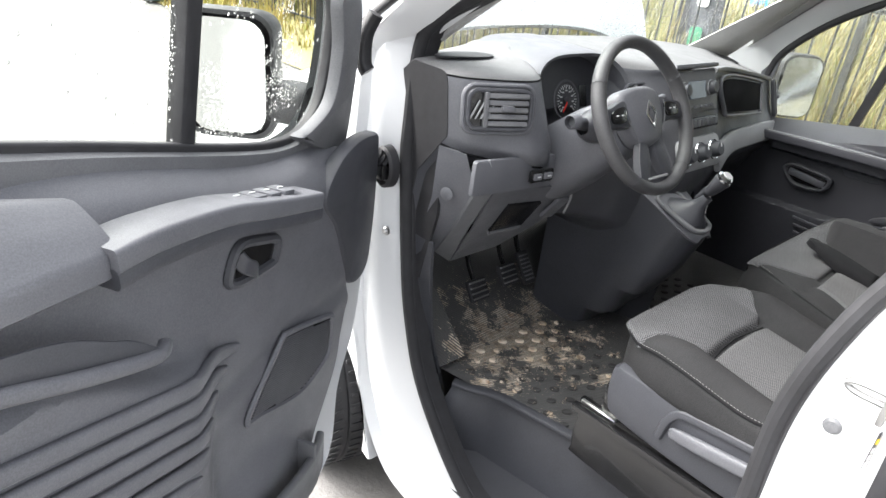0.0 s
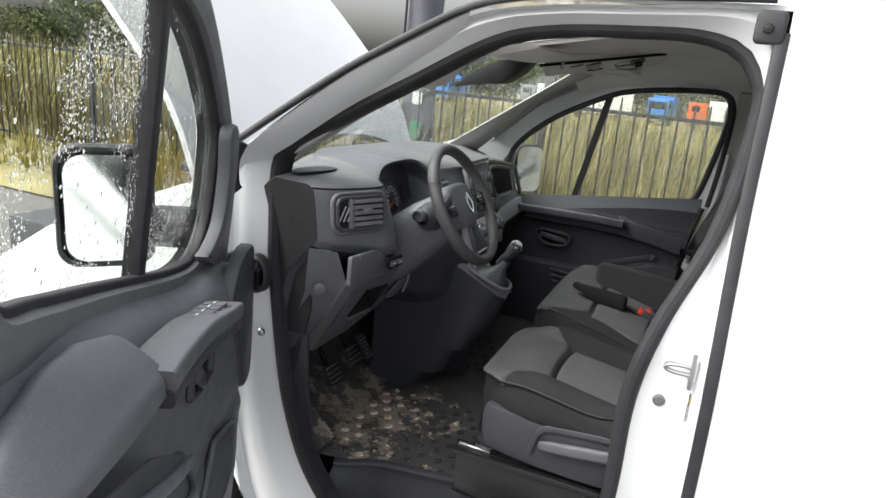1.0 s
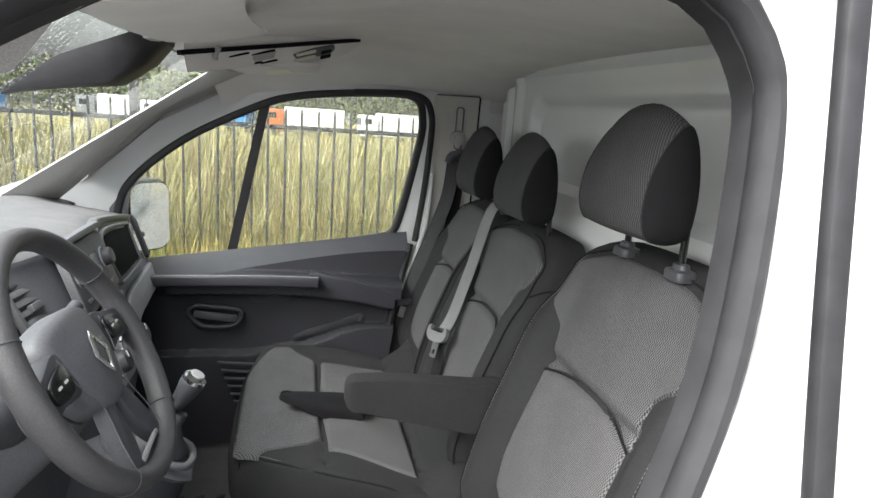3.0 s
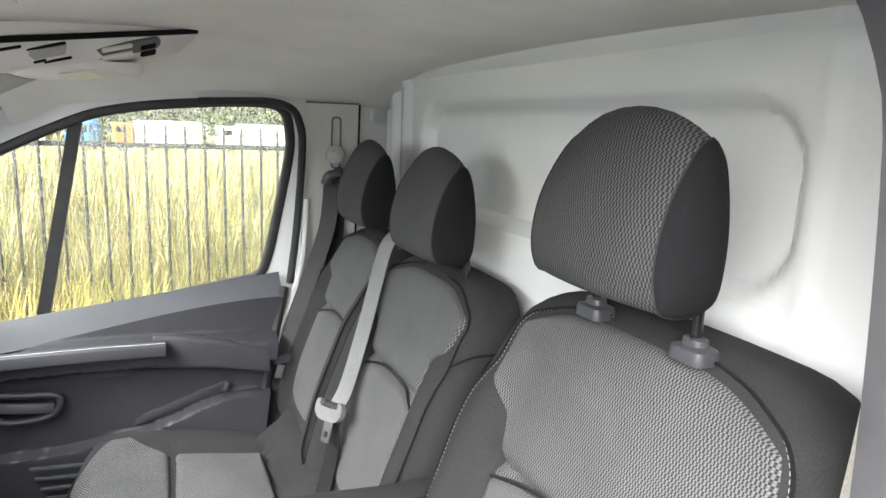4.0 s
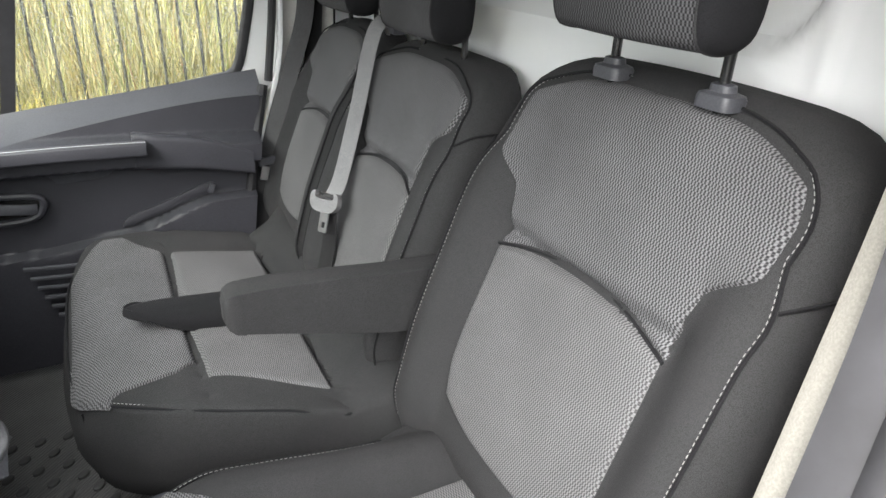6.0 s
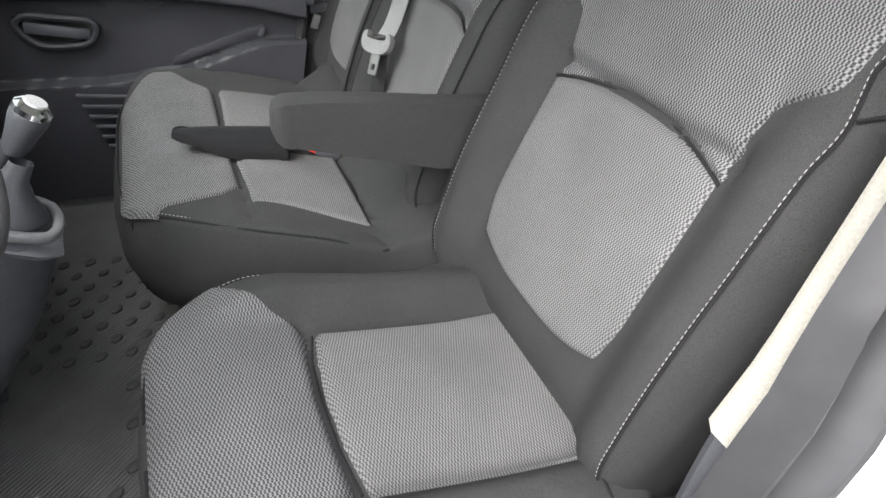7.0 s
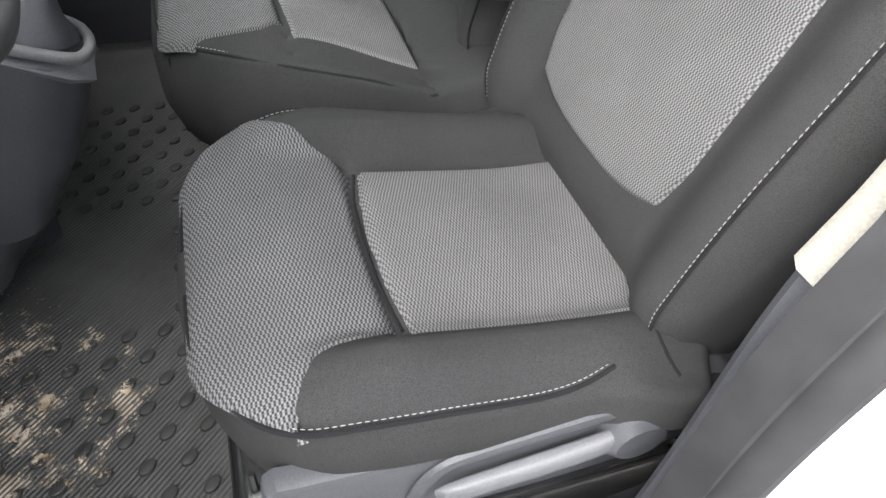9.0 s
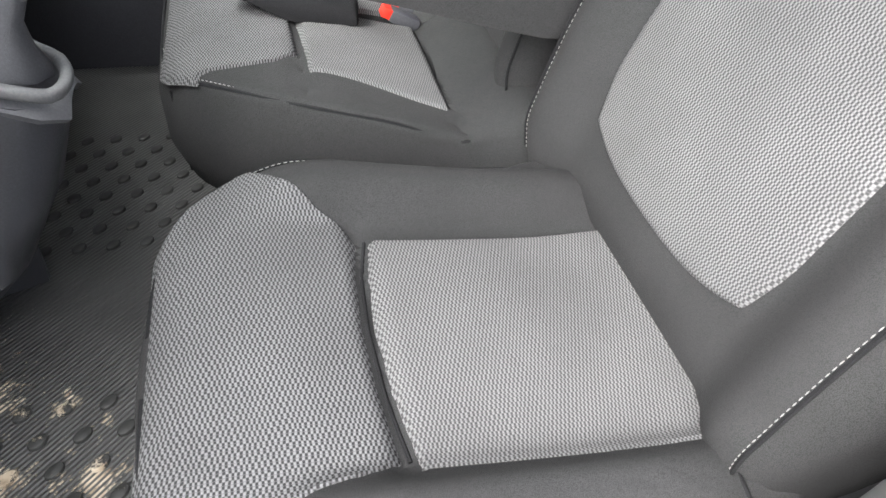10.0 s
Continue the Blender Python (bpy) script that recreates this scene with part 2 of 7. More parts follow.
def make_rubber(name, col=(0.014, 0.014, 0.016), rough=0.55):
    m = Nodes(name)
    m.set(color=m.ramp(m.noise(25, 4), [(0.3, col), (0.8, tuple(c * 2.0 for c in col))]), rough=rough)
    m.bump(m.noise(160, 3), 0.15, 0.001)
    return m.mat


def make_wet_glass(name, tint, amount, scale, bend=1.33):
    """A pane wetted by rain: clear, with drops that bend the view."""
    m = Nodes(name)
    m.n.remove(m.bsdf)
    v = m.voronoi(scale)
    big = m.voronoi(scale * 0.38)
    patch = m.noise(7, 4)
    patch_mask = m.ramp(patch, [(0.52 - amount * 0.25, 0.0), (0.58 - amount * 0.2, 1.0)])
    d1 = m.ramp(v["Distance"], [(0.10, 1.0), (0.38, 0.0)])
    d2 = m.ramp(big["Distance"], [(0.06, 1.0), (0.26, 0.0)])
    pick = m.math("GREATER_THAN", m.split(big["Color"])[0], 0.80)
    h = m.math("ADD", m.math("MULTIPLY", d1, patch_mask), m.math("MULTIPLY", d2, pick))
    bump = m.n.new("ShaderNodeBump")
    bump.inputs["Strength"].default_value, bump.inputs["Distance"].default_value = 1.0, 0.012
    m.l.new(h, bump.inputs["Height"])
    clear = m.n.new("ShaderNodeBsdfTransparent")
    clear.inputs["Color"].default_value = (*tint, 1)
    drop = m.n.new("ShaderNodeBsdfRefraction")
    drop.inputs["IOR"].default_value, drop.inputs["Roughness"].default_value = bend, 0.03
    drop.inputs["Color"].default_value = (*[c * 0.97 for c in tint], 1)
    m.l.new(bump.outputs[0], drop.inputs["Normal"])
    mask = m.ramp(h, [(0.12, 0.0), (0.3, 1.0)])
    body = m.n.new("ShaderNodeMixShader")
    m.l.new(mask, body.inputs[0])
    m.l.new(clear.outputs[0], body.inputs[1])
    milk = m.n.new("ShaderNodeBsdfTranslucent")
    milk.inputs["Color"].default_value = (0.85, 0.87, 0.87, 1)
    bead = m.n.new("ShaderNodeMixShader")
    bead.inputs[0].default_value = 0.16
    m.l.new(drop.outputs[0], bead.inputs[1])
    m.l.new(milk.outputs[0], bead.inputs[2])
    m.l.new(bead.outputs[0], body.inputs[2])
    shine = m.n.new("ShaderNodeBsdfGlossy")
    shine.inputs["Roughness"].default_value = 0.02
    m.l.new(bump.outputs[0], shine.inputs["Normal"])
    lw = m.n.new("ShaderNodeLayerWeight")
    gloss = m.math("MULTIPLY_ADD", m.math("POWER", lw.outputs["Facing"], 5.0), 0.75, 0.035)
    fin = m.n.new("ShaderNodeMixShader")
    m.l.new(gloss, fin.inputs[0])
    m.l.new(body.outputs[0], fin.inputs[1])
    m.l.new(shine.outputs[0], fin.inputs[2])
    m.l.new(fin.outputs[0], m.out.inputs[0])
    return m.mat


def simple(name, col, rough=0.5, metal=0.0, var=0.1, scale=12, grain=0.1, **kw):
    m = Nodes(name)
    m.set(color=m.ramp(m.noise(scale, 4), [(0.3, tuple(c * (1 - var) for c in col)), (0.72, tuple(c * (1 + var) for c in col))]), rough=rough, metal=metal, **kw)
    m.bump(m.noise(scale * 25, 3), grain, 0.001)
    return m.mat


PAINT = make_paint()
# same paint without drops, brightened to make up for dim light in the cab
INNERPAINT = make_paint("brightened_dry_white_paint", 1.19, 0.0)
DARK = plastic("charcoal_plastic", (0.098, 0.100, 0.111), 0.46)
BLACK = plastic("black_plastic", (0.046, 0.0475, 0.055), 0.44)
MID = plastic("grey_plastic", (0.108, 0.110, 0.117), 0.5)
TOPPAD = plastic("dash_top_plastic", (0.115, 0.116, 0.12), 0.62, 0.5, 0.1, 500)
PILLAR = plastic("grey_pillar_trim", (0.42, 0.415, 0.40), 0.6, 0.15, 0.06)
LIGHT = plastic("pale_grey_trim", (0.34, 0.34, 0.332), 0.62, 0.15, 0.06)
BAND = plastic("silver_grey_trim", (0.27, 0.272, 0.28), 0.45, 0.1, 0.08)
CREAM = plastic("cream_trim", (0.26, 0.25, 0.225), 0.6, 0.1, 0.06)
LINER = simple("headliner_felt", (0.74, 0.725, 0.70), 0.95, 0, 0.07, 5, 0.4)
RUBBER = make_rubber("black_rubber")
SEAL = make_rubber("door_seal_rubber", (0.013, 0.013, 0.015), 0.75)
GLOSSBLACK = simple("gloss_black", (0.010, 0.010, 0.011), 0.24, 0, 0.2)
CHROME = simple("chrome", (0.75, 0.76, 0.77), 0.12, 1.0, 0.05)
STEEL = simple("zinc_steel", (0.45, 0.45, 0.45), 0.38, 1.0, 0.2)
BLACKSTEEL = simple("black_steel", (0.012, 0.012, 0.013), 0.25, 0.0, 0.3, 20, 0.2, coat=0.3)
KNIT = make_cloth("seat_mesh_cloth", (0.140, 0.140, 0.147), (0.022, 0.022, 0.0235), 0.0043)
KNITLIGHT = make_cloth("seat_insert_cloth", (0.142, 0.141, 0.146), (0.038, 0.038, 0.040), 0.0040)
HEADKNIT = make_cloth("headrest_mesh_cloth", (0.090, 0.090, 0.095), (0.016, 0.016, 0.017), 0.0043, 0.92, (1, 2))
WEAVE = make_weave("seat_side_cloth", (0.030, 0.030, 0.0315))
WEAVEBLACK = make_weave("black_side_cloth", (0.011, 0.011, 0.0125))
THREAD = simple("pale_thread", (0.25, 0.25, 0.25), 0.8)
BELT = make_weave("seat_belt_webbing", (0.19, 0.19, 0.195), 0.003)
BELTGREY = make_weave("dark_belt_webbing", (0.065, 0.065, 0.068), 0.003)
BELTBLACK = make_weave("black_webbing", (0.018, 0.018, 0.019), 0.003)
# matte near-black: paints the shade of hollows and edges, also colours joints and switches
VOID = simple("hollow_black", (0.010, 0.010, 0.011), 0.95, 0, 0.2, spec=0.1)
# the driver's door plastic darkened: the far door's shade is in its colour
DOORSHADE = plastic("shaded_door_plastic", (0.028, 0.0285, 0.034), 0.45, spec=0.34)
RED = simple("red_plastic", (0.65, 0.035, 0.02), 0.4)
WHITE = simple("white_plastic", (0.72, 0.72, 0.72), 0.4)
SCREEN = simple("lcd", (0.16, 0.19, 0.22), 0.15, 0, 0.1)
GREYPRINT = simple("grey_print", (0.62, 0.63, 0.64), 0.6)
YELLOW = simple("yellow_print", (0.75, 0.55, 0.03), 0.6)
LENS = simple("lamp_lens", (0.72, 0.70, 0.60), 0.3)
WINDSCREEN = make_wet_glass("wet_windscreen", (0.80, 0.86, 0.83), 1.0, 130)
DRIVERGLASS = make_wet_glass("wet_driver_glass", (0.88, 0.90, 0.88), 0.10, 170, 1.25)
SIDEGLASS = make_wet_glass("wet_side_glass", (0.88, 0.90, 0.88), 0.80, 250, 1.30)
MIRROR = simple("mirror_silver", (0.86, 0.88, 0.88), 0.02, 1.0, 0.01)


def make_mat(name="muddy_floor_rubber", ribbed=1.0, rubber=(0.064, 0.096)):
    """Ribbed black floor rubber under tracked-in mud."""
    m = Nodes(name)
    m.co = m.n.new("ShaderNodeNewGeometry").outputs["Position"]
    s = m.split()
    rib = m.math("MULTIPLY_ADD", m.math("SINE", m.math("MULTIPLY", m.math("ADD", s[0], m.math("MULTIPLY", s[1], -1.0)), 2 * math.pi / 0.0105)), 0.5, 0.5)
    dx = m.math("SUBTRACT", s[0], -0.97)
    dy = m.math("SUBTRACT", s[1], -0.42)
    r = m.math("SQRT", m.math("ADD", m.math("MULTIPLY", m.math("MULTIPLY", dx, dx), 9.0), m.math("MULTIPLY", m.math("MULTIPLY", dy, dy), 10.0)))
    area = m.math("SUBTRACT", 1.0, r)
    n = m.math("ADD", m.noise(11, 9, 0.78), m.math("MULTIPLY", area, 0.22))
    mud = m.ramp(n, [(0.58, 0.0), (0.62, 1.0)])
    lift = m.math("MULTIPLY", mud, m.ramp(rib, [(0.30, 1.0), (0.62, 1.0 - 0.97 * ribbed)]))
    fleck = m.math("MULTIPLY", m.math("LESS_THAN", m.voronoi(95)["Distance"], 0.13), m.ramp(m.math("ADD", m.noise(4, 3), m.math("MULTIPLY", area, 0.25)), [(0.5, 0.0), (0.62, 1.0)]))
    cover = m.math("MAXIMUM", lift, fleck)
    soil = m.ramp(m.noise(30, 5), [(0.25, (0.10, 0.07, 0.045)), (0.40, (0.56, 0.45, 0.33)), (0.58, (0.72, 0.64, 0.53)), (0.75, (0.50, 0.29, 0.17))])
    rub = m.ramp(m.noise(9, 4), [(0.3, rubber[0]), (0.75, rubber[1])])
    m.set(color=m.mix(cover, rub, soil), rough=m.ramp(cover, [(0.0, 0.42), (1.0, 0.85)]))
    m.bump(m.math("ADD", m.math("MULTIPLY", rib, ribbed), m.math("MULTIPLY", cover, 0.7)), 0.7, 0.0022)
    return m.mat


FLOORMAT = make_mat()
# floor rubber darkened for the studs: their shading and wetness put into colour
STUD = make_mat("muddy_shaded_stud_rubber", 0.0, (0.034, 0.052))


# ---------------------------------------------------------------- the van's shell
YC = 0.05


def near_y(z):
    return -0.93 if z < 1.25 else -0.93 + 0.14 * (z - 1.25)


def far_y(z):
    return 2 * YC - near_y(z)


# cut of the driver's door: outer edge, and the line of the rubber seal inside it
CUT = [(-1.185, 0.98), (-1.21, 1.31), (-1.225, 1.45), (-1.17, 1.542), (-0.923, 1.727), (-0.726, 1.841), (-0.577, 1.914), (-0.419, 1.943), (-0.2, 1.954),
       (-0.03, 1.962), (0.035, 1.950), (0.048, 1.90), (0.047, 1.77), (0.048, 1.513), (0.053, 1.3), (0.058, 1.12), (0.06, 0.85), (0.05, 0.58), (0.0, 0.36),
       (-0.3, 0.30), (-0.7, 0.28), (-0.98, 0.30), (-1.13, 0.52), (-1.185, 0.77)]
LIP = [(-1.072, 1.0), (-1.108, 1.31), (-1.122, 1.46), (-1.095, 1.545), (-0.915, 1.66), (-0.750, 1.755), (-0.555, 1.865), (-0.416, 1.901), (-0.22, 1.912),
       (-0.10, 1.911), (-0.017, 1.888), (0.027, 1.836), (0.043, 1.758), (0.012, 1.51), (-0.066, 1.285), (-0.102, 1.10), (-0.102, 0.853), (-0.12, 0.58), (-0.2, 0.41),
       (-0.35, 0.36), (-0.62, 0.345), (-0.76, 0.385), (-0.945, 0.585), (-1.030, 0.785)]
N = 150
both = spline([(*a, *b) for a, b in zip(CUT, LIP)], N, True)
cut, lip = both[:, :2], both[:, 2:]

van = thing("van_body", "white panel van with wet paint, its driver's door and bonnet open", "van")
rings = []
for k, d in ((0.0, -0.012), (0.0, 0.0), (0.03, 0.012), (0.07, 0.035), (0.13, 0.062), (0.22, 0.082), (0.36, 0.096), (0.55, 0.100), (0.80, 0.090), (0.92, 0.082), (1.0, 0.080)):
    shallow = 0.08 * smooth(0, 1, k) * 0.4 + 0.048 * k
    deep = lambda p: smooth(-0.25, -0.08, p[0]) * (1 - smooth(1.70, 1.88, p[1]))
    rings.append([(lerp(a[0], b[0], k), near_y(lerp(a[1], b[1], k)) + (d + 0.012 if k == 0.0 and d < 0 else lerp(max(shallow, min(d, 0.030)), d, deep(a))), lerp(a[1], b[1], k)) for a, b in zip(cut, lip)])
part("door_jamb", loft(rings), PAINT, van, "white painted door jamb with wet streaks")
seal_path = [(p[0], near_y(p[1]) + 0.088, p[1]) for p in lip]
door_seal = sweep(seal_path, [(0.017 * a, 0.020 * b) for a, b in disc(1, 10)], True, (0, 1, 0))
part("door_seal", door_seal, SEAL, van, "black rubber door seal")
part("seal_lip", sweep([(p[0], near_y(p[1]) + 0.084, p[1]) for p in spline([tuple(a + (a - b) / np.linalg.norm(a - b) * 0.016) for a, b in zip(lip, cut * 0 + np.array([-0.52, 1.15]))], N, True)], disc(0.0055, 6), True, (0, 1, 0)), RUBBER, van)
# inside lining of the aperture
mid = np.array([-0.52, 1.15])
inn = [p + (mid - p) / np.linalg.norm(mid - p) * 0.018 for p in lip]
part("aperture_lining", loft([[(p[0], near_y(p[1]) + d, p[1]) for p in r] for r, d in ((lip, 0.080), (inn, 0.096), (inn, 0.135))]), SEAL, van, "dark lining inside the door seal")


def rear_side(sgn):
    """The stamped side panel behind the door."""
    def f(u, v):
        x = lerp(0.062, 2.7, u ** 1.35)
        z = lerp(0.32, 1.975, v)
        cx, cz, hx, hz, r = 1.30, 1.555, 1.085, 0.345, 0.17
        qx, qz = abs(x - cx) - hx + r, abs(z - cz) - hz + r
        sd = math.hypot(max(qx, 0), max(qz, 0)) + min(max(qx, qz), 0) - r
        dent = 0.016 * (1 - smooth(-0.035, 0.0, sd))
        fold = 0.006 * smooth(0.10, 0.115, x) * (1 - smooth(0.118, 0.135, x)) * smooth(1.3, 1.5, z)
        sill = 0.02 * (1 - smooth(0.32, 0.5, z))
        y = near_y(z) + dent + sill + fold
        return (x, y if sgn < 0 else 2 * YC - y, z)
    return thick(surface(f, 130, 80), 0.012)


part("rear_side_panel", rear_side(-1), PAINT, van, "white stamped side panel behind the driver's door")
part("rear_side_panel", rear_side(1), PAINT, van)
part("panel_gap_rubber", sweep([(p[0] + 0.006, near_y(p[1]) + 0.004, p[1]) for p in spline([(0.052, 0.60), (0.058, 0.85), (0.057, 1.12), (0.050, 1.4), (0.046, 1.6), (0.046, 1.8), (0.046, 1.915)], 40)], rrect(0.026, 0.018, 0.005, 2), False, (0, 1, 0)), RUBBER, van, "black rubber strip in the panel gap")
part("corner_cap", slab(rrect(0.055, 0.062, 0.012), 0.02, lambda a, b, c: (0.028 + a, near_y(1.92) - 0.004 - c + 0.012, 1.925 + b), 0.005), RUBBER, van, "black rubber corner piece with a screw")
part("corner_screw", spin([(0.0, 0.004), (0.008, 0.003), (0.010, 0.0), (0.010, -0.004)], 16, "y"), BLACKSTEEL, van, "", pose(0.024, near_y(1.92) - 0.013, 1.922, 0, 0, 180))


def roof(u, v):
    x = lerp(-0.60, 2.7, u)
    k = lerp(-1, 1, v)
    return (x - 0.10 * (1 - k * k) * (1 - u), YC + 0.868 * k, 1.968 + 0.065 * (1 - k ** 4) - 0.06 * (1 - smooth(0, 0.25, u)) * (1 - k ** 4))


part("roof", thick(surface(roof, 24, 24), 0.01), PAINT, van, "white painted roof")
# gutter and windscreen-pillar rubber over the door
part("gutter_rubber", sweep(spline([(-1.215, near_y(1.52) - 0.012, 1.535), (-0.923, near_y(1.73) - 0.008, 1.742), (-0.726, near_y(1.84) - 0.006, 1.858), (-0.577, near_y(1.91) - 0.004, 1.932), (-0.42, near_y(1.94), 1.962), (-0.2, near_y(1.95), 1.972), (0.03, near_y(1.96), 1.978)], 60), rrect(0.016, 0.024, 0.005, 2), False, (0, 1, 0)), RUBBER, van, "black rubber strip along the pillar and gutter")


# windscreen: a bowed, raked pane
def screen(u, v, lift=0.0, lo=0.0):
    k = lerp(-1, 1, v)
    x = lerp(-1.46, -0.645, u) - 0.13 * (1 - k * k) * lerp(1.6, 0.55, u)
    z = lerp(1.275, 1.848, u) + 0.035 * (1 - k * k) * u + lift
    return (x, YC + k * lerp(0.865, 0.775, u), z)


windscreen = thing("windscreen", "wet windscreen spotted with raindrops", "windscreen")
glass = part("pane", surface(screen, 24, 40), WINDSCREEN, windscreen)
glass.visible_shadow = False
part("black_border", loft([[screen(1, v / 40, 0.004) for v in range(41)], [screen(0.965, v / 40, 0.004) for v in range(41)]], False), RUBBER, windscreen)
for s in (0, 1):
    part("side_border", loft([[screen(u / 30, s, 0.003) for u in range(31)], [screen(u / 30, abs(s - 0.022), 0.003) for u in range(31)]], False), RUBBER, windscreen)

# outer pillars between windscreen and doors
for s in (-1, 1):
    edge = [screen(u / 20, 0 if s < 0 else 1) for u in range(21)]
    line = spline([(-1.43, 1.30), (-1.21, 1.512), (-0.923, 1.735), (-0.726, 1.85), (-0.59, 1.925)], 21)
    outer = [(p[0] + (0.0 if s < 0 else 0.15), near_y(p[1]) if s < 0 else far_y(p[1]) - 0.02, p[1]) for p in line]
    midl = [((a[0] + b[0]) / 2 + 0.005, lerp(a[1], b[1], 0.7), (a[2] + b[2]) / 2) for a, b in zip(edge, outer)]
    part("windscreen_pillar", thick(loft([edge, midl, outer], False), 0.01), PAINT, van)
    # pale lining inside
    trim = thing("pillar_trim", "pale grey plastic lining of the windscreen pillar", "trim", kind="structure")
    if s < 0:
        inner = [(lerp(a[0], b[0], 0.55) + 0.02, 0.13 + b[1], lerp(a[2], b[2], 0.35) - 0.03) for a, b in zip(edge, outer)]
        last = [(b[0] + 0.035, 0.115 + b[1], b[2] - 0.045) for b in outer]
        first = [(a[0] + 0.01, a[1] + 0.012, a[2] - 0.012) for a in edge]
    else:
        first = [screen(u / 20, 0.905) for u in range(21)]
        first = [(a[0] + 0.018, a[1] - 0.006, a[2] - 0.018) for a in first]
        last = [tuple(p) for p in spline([(-1.36, 0.86, 1.28), (-1.20, 0.865, 1.37), (-1.05, 0.842, 1.498), (-0.82, 0.802, 1.718), (-0.57, 0.772, 1.843)], 21)]
        inner = [((a[0] + b[0]) / 2 + 0.014, (a[1] + b[1]) / 2 - 0.012, (a[2] + b[2]) / 2 - 0.012) for a, b in zip(first, last)]
    part("lining", thick(loft([spline([first[i], inner[i], last[i]], 9) for i in range(21)], False), 0.006), LIGHT, trim)

# front wing with its wheel arch
arch = [(-1.50 + 0.40 * math.cos(radians(a)), 0.34 + 0.40 * math.sin(radians(a))) for a in range(-8, 189, 7)]
wing = [(-1.06, 0.28)] + arch + [(-2.3, 0.30), (-2.35, 0.75), (-2.2, 1.02), (-1.9, 1.20), (-1.5, 1.36), (-1.225, 1.47), (-1.212, 1.31), (-1.187, 0.98), (-1.19, 0.77), (-1.13, 0.52)]
for s in (-1, 1):
    part("front_wing", slab(wing, 0.03, (lambda a, b, c: (a, near_y(b) + 0.03 - c, b)) if s < 0 else (lambda a, b, c: (a, far_y(b) - 0.03 + c, b)), 0.008), PAINT, van, "white front wing over the wheel")
part("wheel_housing", loft([[(p[0], y, p[1]) for p in arch] for y in (-0.90, -0.45)], False), BLACK, van)
part("housing_wall", box(0.6, 0.02, 0.8, 0.004, 1, (-1.72, -0.46, 0.52)), BLACK, van)


def make_wheel(at):
    w = thing("front_wheel", "wet black tyre on a steel van wheel", "wheel", at)
    prof = [(0.215, -0.085), (0.235, -0.100), (0.285, -0.108), (0.318, -0.098), (0.333, -0.078), (0.336, -0.05)]
    for g in (-0.035, 0.035):
        prof += [(0.336, g - 0.009), (0.327, g - 0.007), (0.327, g + 0.007), (0.336, g + 0.009)]
    prof += [(0.336, 0.05), (0.333, 0.078), (0.318, 0.098), (0.285, 0.108), (0.235, 0.100), (0.215, 0.085)]
    part("tyre", spin(prof, 72, "y"), RUBBER, w)
    blocks = bmesh.new()
    for i in range(60):
        for y in (-0.068, 0.0, 0.068):
            b = box(0.012, 0.040, 0.005, 0.001, 1, (0, y, 0.3375), Matrix.Rotation(radians(18 if y else 0), 4, "Z"))
            b.transform(Matrix.Rotation(2 * math.pi * i / 60 + y, 4, "Y"))
            me = bpy.data.meshes.new("b")
            b.to_mesh(me)
            b.free()
            blocks.from_mesh(me)
            bpy.data.meshes.remove(me)
    tagged(part("tread_blocks", blocks, RUBBER, w), kind="stuff")
    part("rim", spin([(0.0, -0.06), (0.06, -0.065), (0.10, -0.05), (0.17, -0.045), (0.20, -0.06), (0.215, -0.088), (0.219, -0.085), (0.20, 0.0), (0.0, 0.0)], 40, "y"), STEEL, w)
    return w


make_wheel(pose(-1.49, -0.835, 0.338, 0, 0, -12))


# raised bonnet
def hood(u, v):
    k = lerp(-1, 1, v)
    e = 1 - abs(k) ** 6
    x = lerp(-1.50, -2.42, u) - 0.06 * (1 - k * k) + 0.05 * abs(k) ** 5 * (1 - u)
    z = lerp(1.47, 2.40, u) - 0.09 * (1 - smooth(0, 0.09, u)) * abs(k) ** 3 + 0.05 * math.sin(math.pi * u) - 0.10 * abs(k) ** 5 * (1 - smooth(0, 0.2, u))
    return (x, YC + k * 0.77, z)


bonnet = thing("bonnet", "white bonnet standing open, wet with rain", "bonnet")
part("panel", thick(surface(hood, 20, 30), 0.02), PAINT, bonnet)
part("hinge", box(0.25, 0.03, 0.03, 0.006, 2, (-1.58, 0.66, 1.38), None), BLACKSTEEL, bonnet)
part("hinge", box(0.25, 0.03, 0.03, 0.006, 2, (-1.58, -0.56, 1.38), None), BLACKSTEEL, bonnet)
part("scuttle", thick(surface(lambda u, v: (lerp(-1.46, -1.75, u) - 0.2 * (1 - (2 * v - 1) ** 2), YC + 0.86 * (2 * v - 1), lerp(1.275, 1.20, u)), 6, 24), 0.02), BLACK, van, "black plastic scuttle under the windscreen")
part("engine_bay", box(0.9, 1.5, 0.5, 0.02, 2, (-2.0, YC, 0.85)), BLACK, van)
part("front_bulkhead", thick(surface(lambda u, v: (lerp(-1.62, -1.46, u) - 0.1 * (1 - (2 * v - 1) ** 2), YC + 0.85 * (2 * v - 1), lerp(0.3, 1.27, u)), 4, 12), 0.03), BLACK, van)
part("underbody", box(4.1, 1.7, 0.10, 0.02, 1, (0.7, YC, 0.27)), BLACK, van)
part("rear_wall", box(0.04, 1.8, 1.6, 0.01, 1, (2.7, YC, 1.15)), PAINT, van)


# ---------------------------------------------------------------- inside of the cab: floor, lining, partition
def floor_edge(x):
    """The floor's edge over the step, on the driver's side."""
    return lerp(-0.705, -0.585, (x + 0.92) / 0.63)


